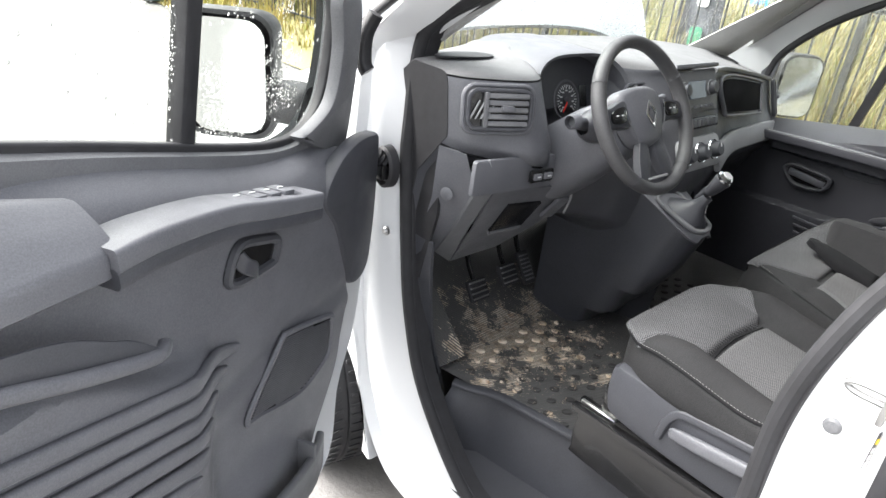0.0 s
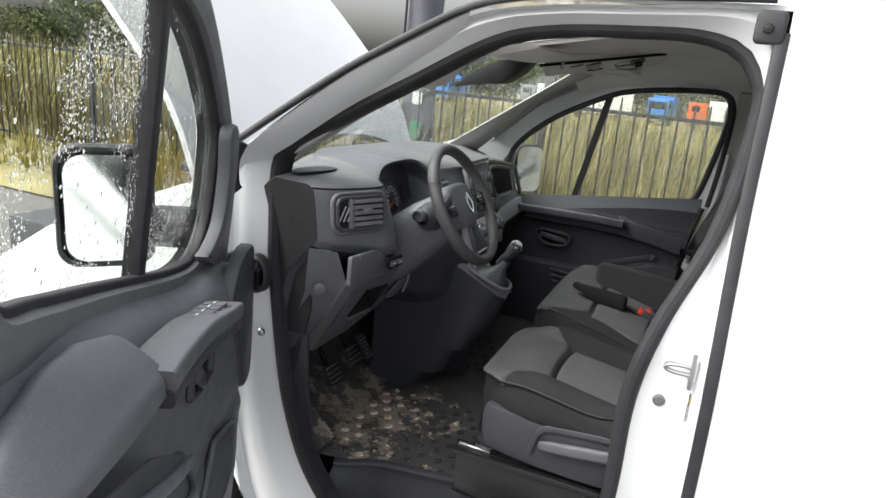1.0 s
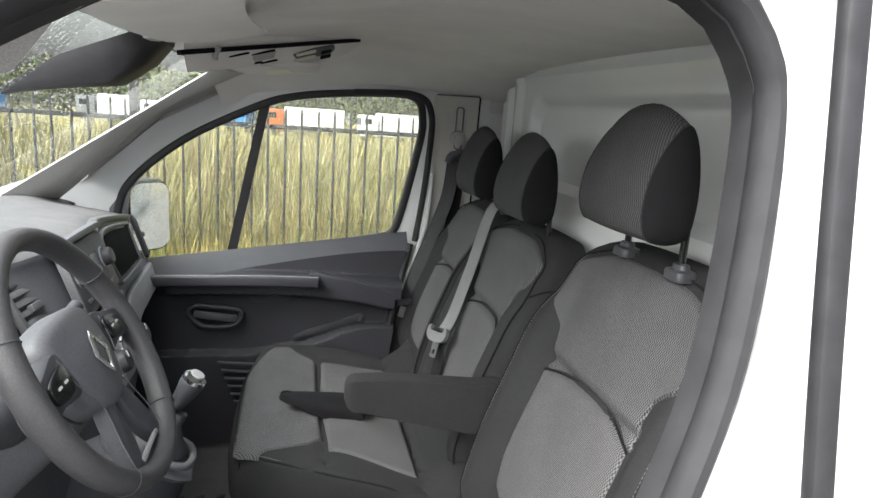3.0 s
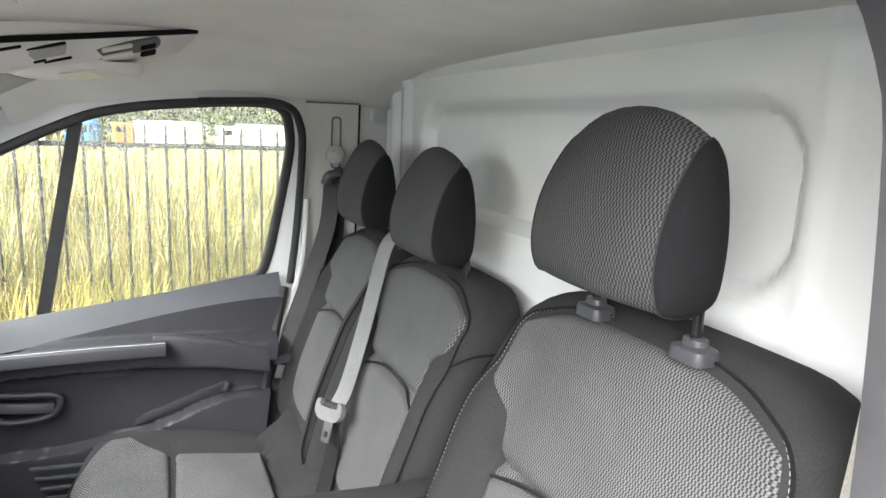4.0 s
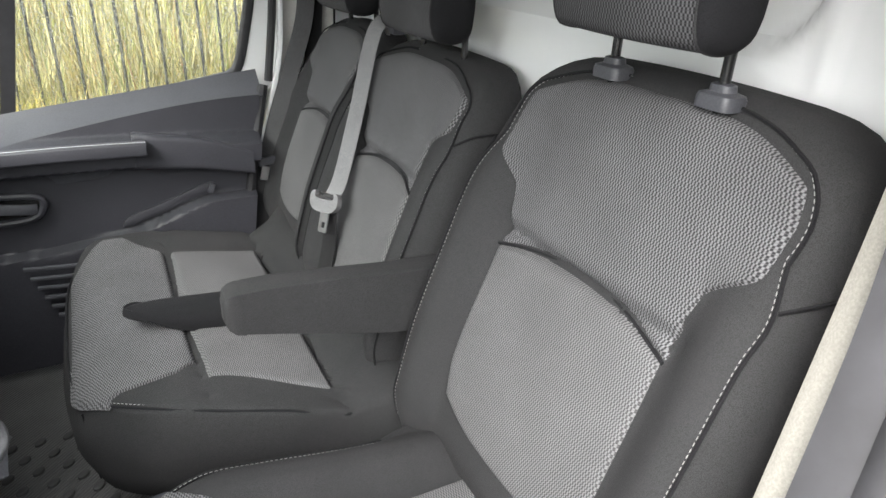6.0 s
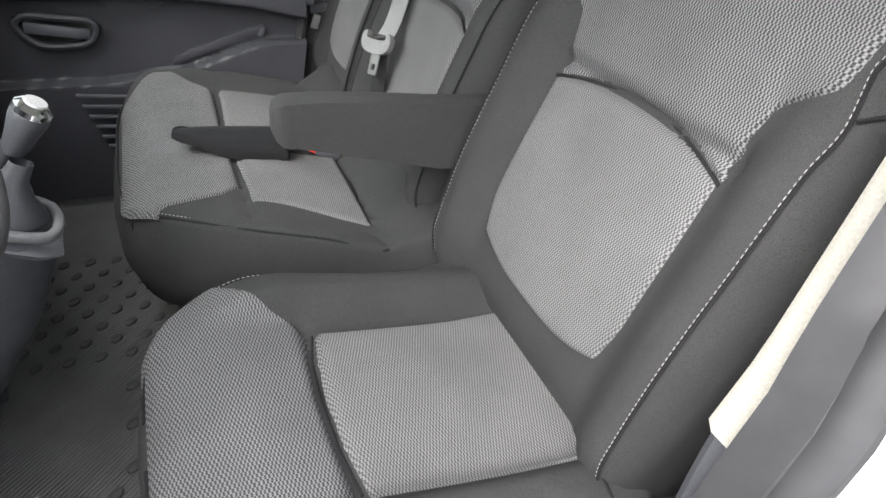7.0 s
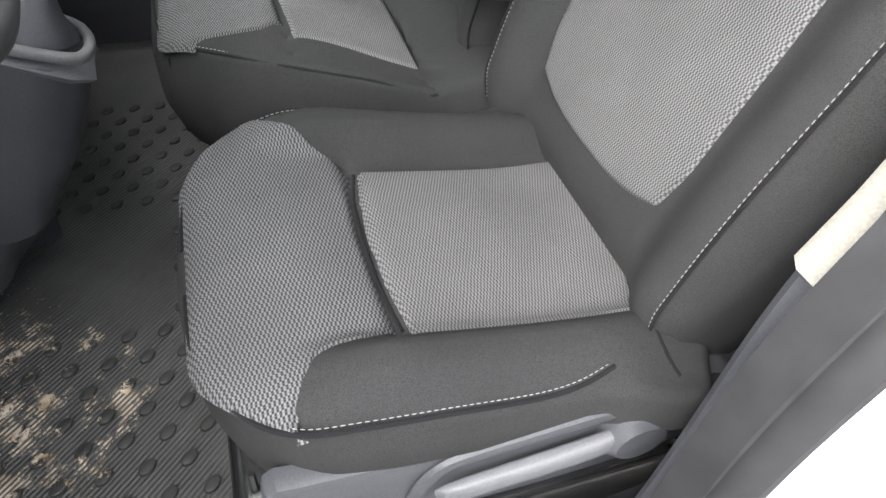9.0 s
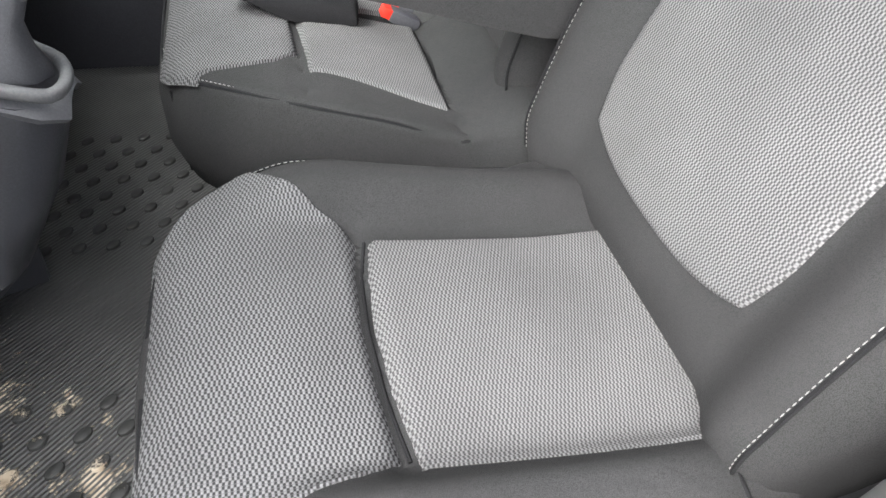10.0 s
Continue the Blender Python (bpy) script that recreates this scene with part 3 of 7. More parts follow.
floor = tagged(put("floor", surface(lambda u, v: (lerp(-1.02, 0.30, u), lerp(floor_edge(lerp(-1.02, 0.30, u)), 0.93, v), 0.572), 30, 30), FLOORMAT),
               "black ribbed rubber floor covering with tracked-in mud", "floor", kind="structure")
toe = tagged(put("floor_toe_board", surface(lambda u, v: (lerp(-1.02, -1.50, u), lerp(-0.80 + 0.06 * (1 - u), 0.93, v), 0.572 + 0.33 * u ** 1.5), 16, 24), FLOORMAT),
             "black rubber covered toe board, muddy near the pedals", "floor", kind="structure")
# oval studs of the rubber covering
stud = None
for i in range(17):
    for j in range(24):
        x = -1.00 + i * 0.058 + (0.029 if j % 2 else 0)
        y = -0.66 + j * 0.050
        if y < floor_edge(x) + 0.03 or x > -0.12 or (x > -0.56 and -0.64 < y < -0.12) or (x > -0.5 and y > 0.02) or (-0.21 < y < 0.09 and x < -0.62):
            continue
        if stud is None:
            O = [(0.0145 * math.cos(radians(a)) * (1 if abs(math.cos(radians(a))) > .3 else 1), 0.0095 * math.sin(radians(a))) for a in range(0, 360, 30)]
            stud = mesh_of(slab(O, 0.0075, lambda a, b, c: (a, b, c), 0.0018), 60)
            stud.materials.append(STUD)
        s = new("stud", stud)
        s.parent = floor
        s.matrix_local = pose(x, y, 0.571, 0, 0, 45)

step = thing("entry_step", "black plastic entry step under the door sill, scuffed and dusty", "step", kind="structure")
part("tread", surface(lambda u, v: (lerp(-1.0, -0.05, u), lerp(-0.86, floor_edge(lerp(-1.0, -0.05, u)) + 0.03, v), 0.362), 12, 6), BLACK, step)


def riser(u, v):
    x = lerp(-0.93, -0.05, u)
    k = smooth(0, 1, v)
    bend = 0.16 * (1 - smooth(0, 0.13, u))
    return (x - 0.03 * v * (1 - smooth(0, 0.3, u)), floor_edge(x) + 0.02 - 0.035 * v - bend * (0.3 + 0.7 * v) * 0.9, lerp(0.578, 0.362, v) - 0.006 * (1 - k) * 0)


part("riser", surface(riser, 40, 10), BLACK, step)
part("nosing", sweep([(x, floor_edge(x) + 0.012 - 0.045 * (1 - smooth(-0.93, -0.80, x)), 0.577) for x in np.linspace(-0.93, -0.1, 20)], rrect(0.03, 0.014, 0.006, 2)), BLACK, step)
part("front_wall", surface(lambda u, v: (lerp(-0.90, -1.00, u) - 0.05 * math.sin(math.pi * v / 2), lerp(-0.86, -0.70, v), lerp(0.362, 0.60, u)), 6, 10), BLACK, step)
part("kick_panel", thick(surface(lambda u, v: (lerp(-0.99, -1.50, u), -0.825 + 0.08 * (1 - v) ** 2 * (1 - u) - 0.02 * u, lerp(0.57, 1.02, v)), 10, 12), 0.01), BLACK, van, "dark kick panel beside the pedals")

# partition behind the seats
def partition(u, v):
    y = lerp(-0.80, 0.90, u)
    z = lerp(0.56, 1.93, v)
    cy, cz, hy, hz, r = 0.068, 1.690, 0.556, 0.135, 0.095
    qy, qz = abs(y - cy) - hy + r, abs(z - cz) - hz + r
    sd = math.hypot(max(qy, 0), max(qz, 0)) + min(max(qy, qz), 0) - r
    groove = 0.030 * (1 - smooth(-0.030, 0.0, sd))
    rib = -0.005 * (smooth(-0.515, -0.509, y) - smooth(-0.503, -0.48, y)) - 0.014 * (smooth(0.70, 0.715, y) - smooth(0.745, 0.76, y)) - 0.014 * (smooth(0.79, 0.805, y) - smooth(0.83, 0.845, y))
    bead = -0.008 * (smooth(1.865, 1.872, z) - smooth(1.885, 1.90, z))
    dish = -0.012 * math.exp(-((y - 0.1) / 0.3) ** 2 - ((z - 1.45) / 0.2) ** 2)
    return (0.30 + groove + rib + bead + dish - 0.02 * smooth(-0.6, -0.80, y) , y, z)


wall_rear = tagged(put("wall_partition", thick(surface(partition, 150, 110), 0.006), INNERPAINT), "white painted steel partition with a pressed rounded panel", "partition", kind="structure")


# roof lining
def liner(u, v):
    x = lerp(-0.66, 0.31, u)
    k = lerp(-1, 1, v)
    z = 1.862 + 0.064 * smooth(0.0, 0.55, u) + 0.022 * (1 - k * k) - (0.085 if k > 0 else 0.012) * abs(k) ** 7 - 0.03 * (1 - smooth(0, 0.12, u)) * abs(k) ** 3 - 0.030 * smooth(0.5, 1.0, u)
    z -= 0.014 * (1 - smooth(0.0, 0.1, u))
    return (x - 0.07 * (1 - k * k) * (1 - u), YC + k * (0.835 if k > 0 else 0.775), z)


ceiling = tagged(put("ceiling", thick(surface(liner, 40, 50), 0.008), LINER), "pale grey felt roof lining", "ceiling", kind="structure")

# driver-side pillar lining behind the seat
pil = thing("door_pillar_trim", "dark grey and cream lining of the door pillar", "trim", kind="structure")
low = spline([(-0.125, 0.50), (-0.102, 0.853), (-0.102, 1.10), (-0.096, 1.182)], 24)
high = spline([(-0.096, 1.182), (0.010, 1.51), (0.036, 1.64), (0.043, 1.758), (0.027, 1.84)], 24)
for nm, ln, mt in (("lower_lining", low, BLACK), ("upper_lining", high, CREAM)):
    part(nm, thick(loft([[(p[0] + 0.012, near_y(p[1]) + 0.085, p[1]) for p in ln], [(p[0] + 0.010 + 0.10 * max(0, p[1] - 1.25), near_y(p[1]) + 0.158, p[1]) for p in ln], [(p[0] + 0.016 + 0.10 * max(0, p[1] - 1.25), near_y(p[1]) + 0.166, p[1]) for p in ln], [(p[0] + 0.42, near_y(p[1]) + 0.172, p[1]) for p in ln]], False), 0.006), mt, pil)
# latch striker, screw, stickers on the jamb
latch = thing("door_striker", "zinc-plated door striker loop bolted to the jamb", "striker")
part("plate", box(0.010, 0.012, 0.085, 0.003, 2, (0.022, -0.872, 1.215)), STEEL, latch)
part("base", box(0.020, 0.04, 0.050, 0.003, 2, (0.022, -0.850, 1.215)), PAINT, latch)
part("loop", sweep(spline([(0.022, -0.872, 1.224), (-0.010, -0.874, 1.224), (-0.028, -0.874, 1.221), (-0.032, -0.874, 1.215), (-0.028, -0.874, 1.209), (-0.010, -0.874, 1.206), (0.022, -0.872, 1.206)], 30), disc(0.0055, 8)), STEEL, latch)
plug = thing("jamb_plug", "grey rubber plug in the door jamb", "plug")
part("cap", spin([(0, -0.005), (0.010, -0.004), (0.014, 0.0), (0.014, 0.004)], 18, "y"), MID, plug, "", pose(-0.033, -0.834, 1.112, 0, 0, 3))
stick = thing("jamb_sticker", "small black, yellow and white information sticker on the jamb", "sticker")
ST = pose(0.030, -0.852, 1.125, 0, 4, 78)
part("backing", box(0.030, 0.0012, 0.066, 0.0), BLACK, stick, "", ST)
part("yellow_bar", box(0.026, 0.0012, 0.009, 0.0, 1, (0, -0.001, 0.016)), YELLOW, stick, "", ST)
for k in range(3):
    part("text_bar", box(0.026, 0.0012, 0.009, 0.0, 1, (0, -0.001, -0.001 - k * 0.0125)), WHITE, stick, "", ST)

# ---------------------------------------------------------------- far side: passenger door, closed
WIN = [(-1.02, 1.185), (-0.995, 1.36), (-0.945, 1.47), (-0.777, 1.613), (-0.546, 1.735), (-0.42, 1.775), (-0.25, 1.797), (-0.07, 1.806), (-0.012, 1.785), (0.004, 1.73),
       (0.003, 1.657), (-0.035, 1.448), (-0.062, 1.335), (-0.085, 1.305), (-0.13, 1.292), (-0.44, 1.236), (-0.644, 1.203), (-0.85, 1.178)]
OUT = [(-1.20, 1.14), (-1.18, 1.38), (-1.06, 1.53), (-0.83, 1.68), (-0.60, 1.80), (-0.45, 1.845), (-0.25, 1.868), (-0.05, 1.872), (0.055, 1.84), (0.085, 1.74),
       (0.082, 1.65), (0.062, 1.44), (0.05, 1.32), (0.045, 1.27), (0.04, 1.24), (-0.44, 1.20), (-0.644, 1.165), (-0.85, 1.14)]
w2 = spline([(*a, *b) for a, b in zip(WIN, OUT)], 130, True)
win, wout2 = w2[:, :2], w2[:, 2:]
fy = lambda z: 0.985 - 0.115 * (z - 1.25)
pdoor = thing("passenger_door", "closed passenger door with a shade-darkened plastic lining and wet window", "car door")
rows = []
for k, d in ((0.0, 0.0), (0.0, -0.018), (0.05, -0.028), (0.5, -0.034), (1.0, -0.036), (1.0, 0.02)):
    rows.append([(lerp(a[0], b[0], k), fy(lerp(a[1], b[1], k)) + d, lerp(a[1], b[1], k)) for a, b in zip(win, wout2)])
part("window_frame", loft(rows), PAINT, pdoor, "white painted window frame")
part("window_rubber", sweep([(p[0], fy(p[1]) - 0.020, p[1]) for p in win], rrect(0.026, 0.030, 0.008, 3), True, (0, 1, 0)), RUBBER, pdoor)
gl = part("window_glass", slab([tuple(p) for p in win], 0.005, lambda a, b, c: (a, fy(b) + 0.006 + c, b)), SIDEGLASS, pdoor, "side window wet with rain")
gl.visible_shadow = False
part("window_divider", slab([(-0.660, 1.19), (-0.628, 1.19), (-0.505, 1.772), (-0.537, 1.765)], 0.024, lambda a, b, c: (a, fy(b) - 0.016 + c, b), 0.004), RUBBER, pdoor)
part("mirror_sail", slab([(-1.03, 1.18), (-0.985, 1.18), (-0.958, 1.44), (-0.975, 1.43), (-1.02, 1.37)], 0.02, lambda a, b, c: (a, fy(b) - 0.03 + c, b), 0.004), DARK, pdoor)
part("outer_skin", thick(surface(lambda u, v: (lerp(-1.20, 0.06, u), far_y(1.2) - 0.01, lerp(0.35, 1.17, v)), 6, 6), 0.02), PAINT, pdoor)
# ring of body round the door, with its seal and the lining
part("far_seal", sweep(spline([(-0.24, 0.842, 1.800), (-0.12, 0.818, 1.806), (-0.055, 0.806, 1.806), (-0.010, 0.800, 1.790), (0.010, 0.799, 1.755), (0.018, 0.803, 1.690), (0.008, 0.821, 1.486), (-0.011, 0.835, 1.307)], 70), disc(0.011, 8), False, (0, 1, 0)), SEAL, pdoor)


def far_lining(u, v):
    x = lerp(-1.0, -0.045 - 0.085 * (1 - v), u)
    z = lerp(0.60, 1.160 + 0.118 * smooth(0.0, 1.0, u), v)
    y = 0.80
    armz = 1.165 + 0.012 * math.sin(math.pi * u) - 0.015 * u
    y -= 0.055 * smooth(armz - 0.055, armz - 0.035, z) * (1 - smooth(armz + 0.01, armz + 0.035, z)) * smooth(0.14, 0.2, u)
    pz = 0.926 + 0.02 * smooth(-0.6, -0.42, x) + 0.074 * smooth(-0.44, -0.16, x)
    y -= 0.030 * (1 - smooth(pz - 0.012, pz, z))
    return (x, y, z)


part("lining", surface(far_lining, 90, 110), DOORSHADE, pdoor, "moulded door lining, its grey darkened for the shade")
part("arm_strip", sweep(spline([(-0.86, 0.742, 1.178), (-0.70, 0.725, 1.186), (-0.52, 0.715, 1.190), (-0.345, 0.715, 1.186)], 30), rrect(0.034, 0.034, 0.006, 3)), DOORSHADE, pdoor, "arm strip, its plastic darkened for the shade")
# the highlight on the strip's upper edge, modelled as a thin pale rod
part("arm_highlight", sweep(spline([(-0.86, 0.735, 1.194), (-0.70, 0.717, 1.202), (-0.52, 0.707, 1.206), (-0.345, 0.707, 1.202)], 30), disc(0.0022, 6)), BAND, pdoor, "pale line drawn as the highlight along the arm strip")
pad_sec = rrect(0.062, 0.075, 0.012, 3)
part("arm_pad", loft([[(x, 0.752 + 0.5 * b * k, z + a * h) for b, a in pad_sec] for x, z, h, k in ((-0.372, 1.172, 1.12, 1.0), (-0.366, 1.172, 1.18, 1.06), (-0.22, 1.150, 1.06, 1.0), (-0.12, 1.122, 0.92, 0.9), (-0.085, 1.112, 0.80, 0.75))], True, True, True), DOORSHADE, pdoor, "arm pad with a crisp edge, darkened for the shade")
# paler plastic than the lining: window light on the slope put into colour
part("sill_roll", thick(loft([[(lerp(-1.0, -0.035, u), 0.80 + 0.075 * k + 0.006 * math.sin(k * 3.14), lerp(lerp(1.150, 1.276, smooth(0, 1, u) * 0.4 + u * 0.6), lerp(1.205, 1.332, u), k)) for u in np.linspace(0, 1, 30)] for k in np.linspace(0, 1, 8)], False), 0.006), BLACK, pdoor, "sloping sill under the window, coloured paler for the light on it")
part("rear_seal", sweep(spline([(-0.150, 0.80, 0.62), (-0.115, 0.80, 0.87), (-0.071, 0.802, 1.12), (-0.030, 0.82, 1.30)], 24), disc(0.014, 8), False, (0, 1, 0)), SEAL, pdoor)
hd = part("handle_bezel", sweep([(-0.670 + a, 0.782, 1.050 + b) for a, b in spline([(-0.085, 0.012), (-0.06, 0.035), (0.0, 0.03), (0.07, 0.022), (0.082, 0.0), (0.06, -0.03), (0.0, -0.038), (-0.05, -0.03)], 40, True)], disc(0.009, 8), True, (0, 1, 0)), DOORSHADE, pdoor)
part("handle_cup", slab([(-0.670 + a, 1.050 + b) for a, b in spline([(-0.08, 0.012), (-0.06, 0.03), (0.0, 0.026), (0.065, 0.02), (0.078, 0.0), (0.06, -0.026), (0.0, -0.034), (-0.05, -0.026)], 40, True)], 0.006, lambda a, b, c: (a, 0.79 - c, b)), GLOSSBLACK, pdoor)
part("handle_lever", sweep(spline([(-0.735, 0.778, 1.058), (-0.69, 0.765, 1.056), (-0.63, 0.77, 1.046), (-0.605, 0.78, 1.040)], 16), rrect(0.012, 0.026, 0.005, 2)), BLACK, pdoor)
part("grab_recess", slab(spline([(-0.565, 1.128), (-0.43, 1.135), (-0.425, 1.115), (-0.45, 1.098), (-0.54, 1.092), (-0.56, 1.105)], 30, True), 0.004, lambda a, b, c: (a, 0.800 - c, b), 0.001), BLACK, pdoor)
for k in range(6):
    part("vent_rib", sweep([(-0.66 + 0.01 * k, 0.748, 0.90 - 0.028 * k), (-0.56 + 0.01 * k, 0.746, 0.893 - 0.028 * k), (-0.46, 0.748, 0.885 - 0.028 * k)], rrect(0.010, 0.010, 0.003, 2)), BLACK, pdoor)
part("pocket_flap", slab(spline([(-0.425, 0.965), (-0.40, 0.985), (-0.33, 1.008), (-0.25, 1.036), (-0.20, 1.052), (-0.186, 1.046), (-0.205, 1.022), (-0.26, 1.004), (-0.34, 0.978), (-0.415, 0.955)], 60, True), 0.010, lambda a, b, c: (a, 0.803 - c, b), 0.003), DOORSHADE, pdoor)
part("flap_latch", box(0.014, 0.010, 0.026, 0.003, 2, (-0.196, 0.786, 1.038), Matrix.Rotation(radians(25), 4, "Y")), BLACK, pdoor)
# body pillar on the far side with its lining and the edge strip
fp = thing("far_pillar_trim", "grey plastic lining of the passenger-side pillar", "trim", kind="structure")
part("lining", thick(surface(lambda u, v: (lerp(0.028, 0.178, u) - (0.10 * (1 - smooth(0.5, 1.25, lerp(0.58, 1.81, v))) + 0.06 * (1 - smooth(1.20, 1.36, lerp(0.58, 1.81, v)))) * (1 - u), 0.862 - 0.07 * (lerp(0.58, 1.81, v) - 1.2) + 0.012 * smooth(0.12, 0.0, u), lerp(0.58, 1.81, v)), 8, 24), 0.008), PILLAR, fp)
part("lining_edge", sweep([(0.181, 0.855 - 0.07 * (z - 1.2), z) for z in (0.6, 1.0, 1.4, 1.812)], disc(0.0035, 6)), VOID, fp)
part("lining_top", sweep([(0.03, 0.812, 1.812), (0.10, 0.814, 1.813), (0.18, 0.816, 1.814)], disc(0.003, 6)), MID, fp)
part("edge_strip", sweep(spline([(-0.135, 0.84, 0.66), (-0.112, 0.838, 0.807), (-0.098, 0.835, 0.904), (-0.05, 0.83, 1.11), (0.0, 0.826, 1.289), (0.022, 0.82, 1.397), (0.03, 0.815, 1.55)], 40), rrect(0.012, 0.02, 0.003, 2), False, (0, 1, 0)), PAINT, fp, "white painted edge of the door opening")
part("quarter_wall", box(0.5, 0.01, 1.4, 0, 1, (0.30, 0.935, 1.2)), INNERPAINT, fp)
part("cant_rail", thick(loft([[(p[0], 0.93 - 0.1 * (p[1] - 1.35), p[1]) for p in ln] for ln in ([(-1.1, 1.45), (-0.86, 1.66), (-0.6, 1.80), (-0.3, 1.865), (0.1, 1.88), (0.3, 1.88)], [(-1.08, 1.47), (-0.84, 1.69), (-0.58, 1.825), (-0.3, 1.875), (0.1, 1.885), (0.3, 1.885)])] + [[(-1.05, 0.84, 1.50), (-0.82, 0.80, 1.72), (-0.57, 0.77, 1.862), (-0.3, 0.74, 1.935), (0.1, 0.74, 1.955), (0.3, 0.74, 1.955)]], False), 0.006), LIGHT, fp)

# far door mirror outside
fm = thing("door_mirror", "black door mirror with a wet glass on the passenger side", "mirror")


def mirror_shell(w, h, dep):
    O = [np.array(p) for p in rrect(w, h, 0.05, 5)]
    return loft([[(p[0] * k, p[1] * k + 0.0, d) for p in O] for k, d in ((0.90, 0.0), (0.97, 0.0), (1.0, 0.012), (0.99, 0.05), (0.9, dep * 0.75), (0.6, dep), (0.15, dep * 1.05))], True, False, True)


FM = pose(-0.945, 1.165, 1.308, 90, 0, 47)
part("shell", mirror_shell(0.175, 0.27, 0.11), RUBBER, fm, "", FM @ Matrix.Rotation(math.pi, 4, "Y"))
part("glass", slab(rrect(0.155, 0.245, 0.042, 5), 0.004, lambda a, b, c: (a, b, 0.006 + c)), MIRROR, fm, "", FM)
part("arm", box(0.07, 0.16, 0.08, 0.02, 3, (-1.02, 1.06, 1.25)), RUBBER, fm)

# ---------------------------------------------------------------- driver's door, open
DH = Matrix.Translation((-1.13, -0.95, 0)) @ Matrix.Rotation(radians(-62), 4, "Z")   # local x along the door, y inwards
door = thing("driver_door", "open driver's door with a grey plastic lining and wet window", "car door", DH)
GN = -0.07
gy = lambda z: GN + 0.10 * (z - 1.35)
DWIN = [(0.155, 1.345), (0.120, 1.40), (0.108, 1.52), (0.135, 1.62), (0.29, 1.765), (0.44, 1.848), (0.62, 1.885), (0.90, 1.90), (1.04, 1.88), (1.065, 1.80), (1.06, 1.62), (1.02, 1.50), (0.93, 1.470), (0.75, 1.425), (0.56, 1.375), (0.40, 1.335), (0.29, 1.315), (0.21, 1.318)]
DOUT = [(0.03, 1.30), (0.01, 1.40), (0.005, 1.56), (0.08, 1.66), (0.27, 1.83), (0.42, 1.915), (0.62, 1.95), (0.92, 1.962), (1.12, 1.94), (1.14, 1.82), (1.135, 1.62), (1.13, 1.45), (1.0, 1.36), (0.75, 1.33), (0.56, 1.29), (0.40, 1.26), (0.29, 1.25), (0.12, 1.26)]
d2 = spline([(*a, *b) for a, b in zip(DWIN, DOUT)], 140, True)
dwin, dout = d2[:, :2], d2[:, 2:]
rows = []
for k, d in ((0.0, -0.012), (0.0, 0.022), (0.06, 0.034), (0.5, 0.04), (0.95, 0.03), (1.0, 0.015), (1.0, -0.035), (0.3, -0.04), (0.0, -0.03)):
    rows.append([(lerp(a[0], b[0], k), gy(lerp(a[1], b[1], k)) + d, lerp(a[1], b[1], k)) for a, b in zip(dwin, dout)])
part("window_frame", loft(rows[:6]), MID, door, "grey window frame")
part("frame_edge", loft(rows[5:]), PAINT, door, "white painted outer edge of the window frame")
part("window_rubber", sweep([(p[0], gy(p[1]) + 0.010, p[1]) for p in dwin], rrect(0.026, 0.024, 0.006, 3), True, (0, 1, 0)), RUBBER, door)
dg = part("window_glass", slab([tuple(p) for p in dwin], 0.005, lambda a, b, c: (a, gy(b) - 0.008 + c, b)), DRIVERGLASS, door, "side window streaked and spotted with rain")
dg.visible_shadow = False
part("window_divider", slab([(0.537, 1.365), (0.572, 1.372), (0.545, 1.88), (0.508, 1.87)], 0.03, lambda a, b, c: (a, gy(b) - 0.015 + c, b), 0.004), RUBBER, door)
skin = [(0.03, 1.25), (-0.02, 1.0), (0.02, 0.75), (0.10, 0.60), (0.16, 0.36), (0.5, 0.32), (1.0, 0.32), (1.16, 0.40), (1.17, 0.9), (1.14, 1.33), (0.8, 1.31), (0.4, 1.24)]
part("outer_skin", slab(spline(skin, 80, True), 0.03, lambda a, b, c: (a, -0.135 + c, b), 0.006), PAINT, door, "white outer door skin")
part("door_edge", loft([[(p[0], y, p[1]) for p in spline(skin, 80, True)] for y in (-0.13, 0.0)]), PAINT, door)


def door_lining(u, v):
    x = lerp(0.0, 1.12, u)
    x0 = 0.095 + 0.035 * (1 - smooth(0.80, 0.95, lerp(0.50, 1.36, v))) + 0.16 * (1 - smooth(0.50, 0.82, lerp(0.50, 1.36, v)))
    x = lerp(x0, 1.12, u)
    belt = 1.305 + 0.14 * smooth(0.25, 0.95, x)
    z = lerp(0.48, belt, v)
    y = 0.030 * smooth(0.0, 0.03, u)
    y -= 0.045 * smooth(0.90, 1.0, v) + 0.02 * smooth(0.97, 1.0, v)
    arm = 1.262 + 0.12 * smooth(0.30, 0.90, x)
    if z > arm - 0.02:
        y -= 0.012 * smooth(arm + 0.005, arm + 0.035, z)
    pk = 1.10 + 0.14 * smooth(0.68, 1.0, x)
    y += 0.055 * (1 - smooth(pk - 0.04, pk, z)) * smooth(0.62, 0.74, x) 
    y += 0.03 * (1 - smooth(0.62, 0.74, z)) * smooth(0.25, 0.5, x)
    y += 0.012 * math.sin(2 * math.pi * smooth(0.86, 0.98, z)) * 0.3
    return (x, y, z)


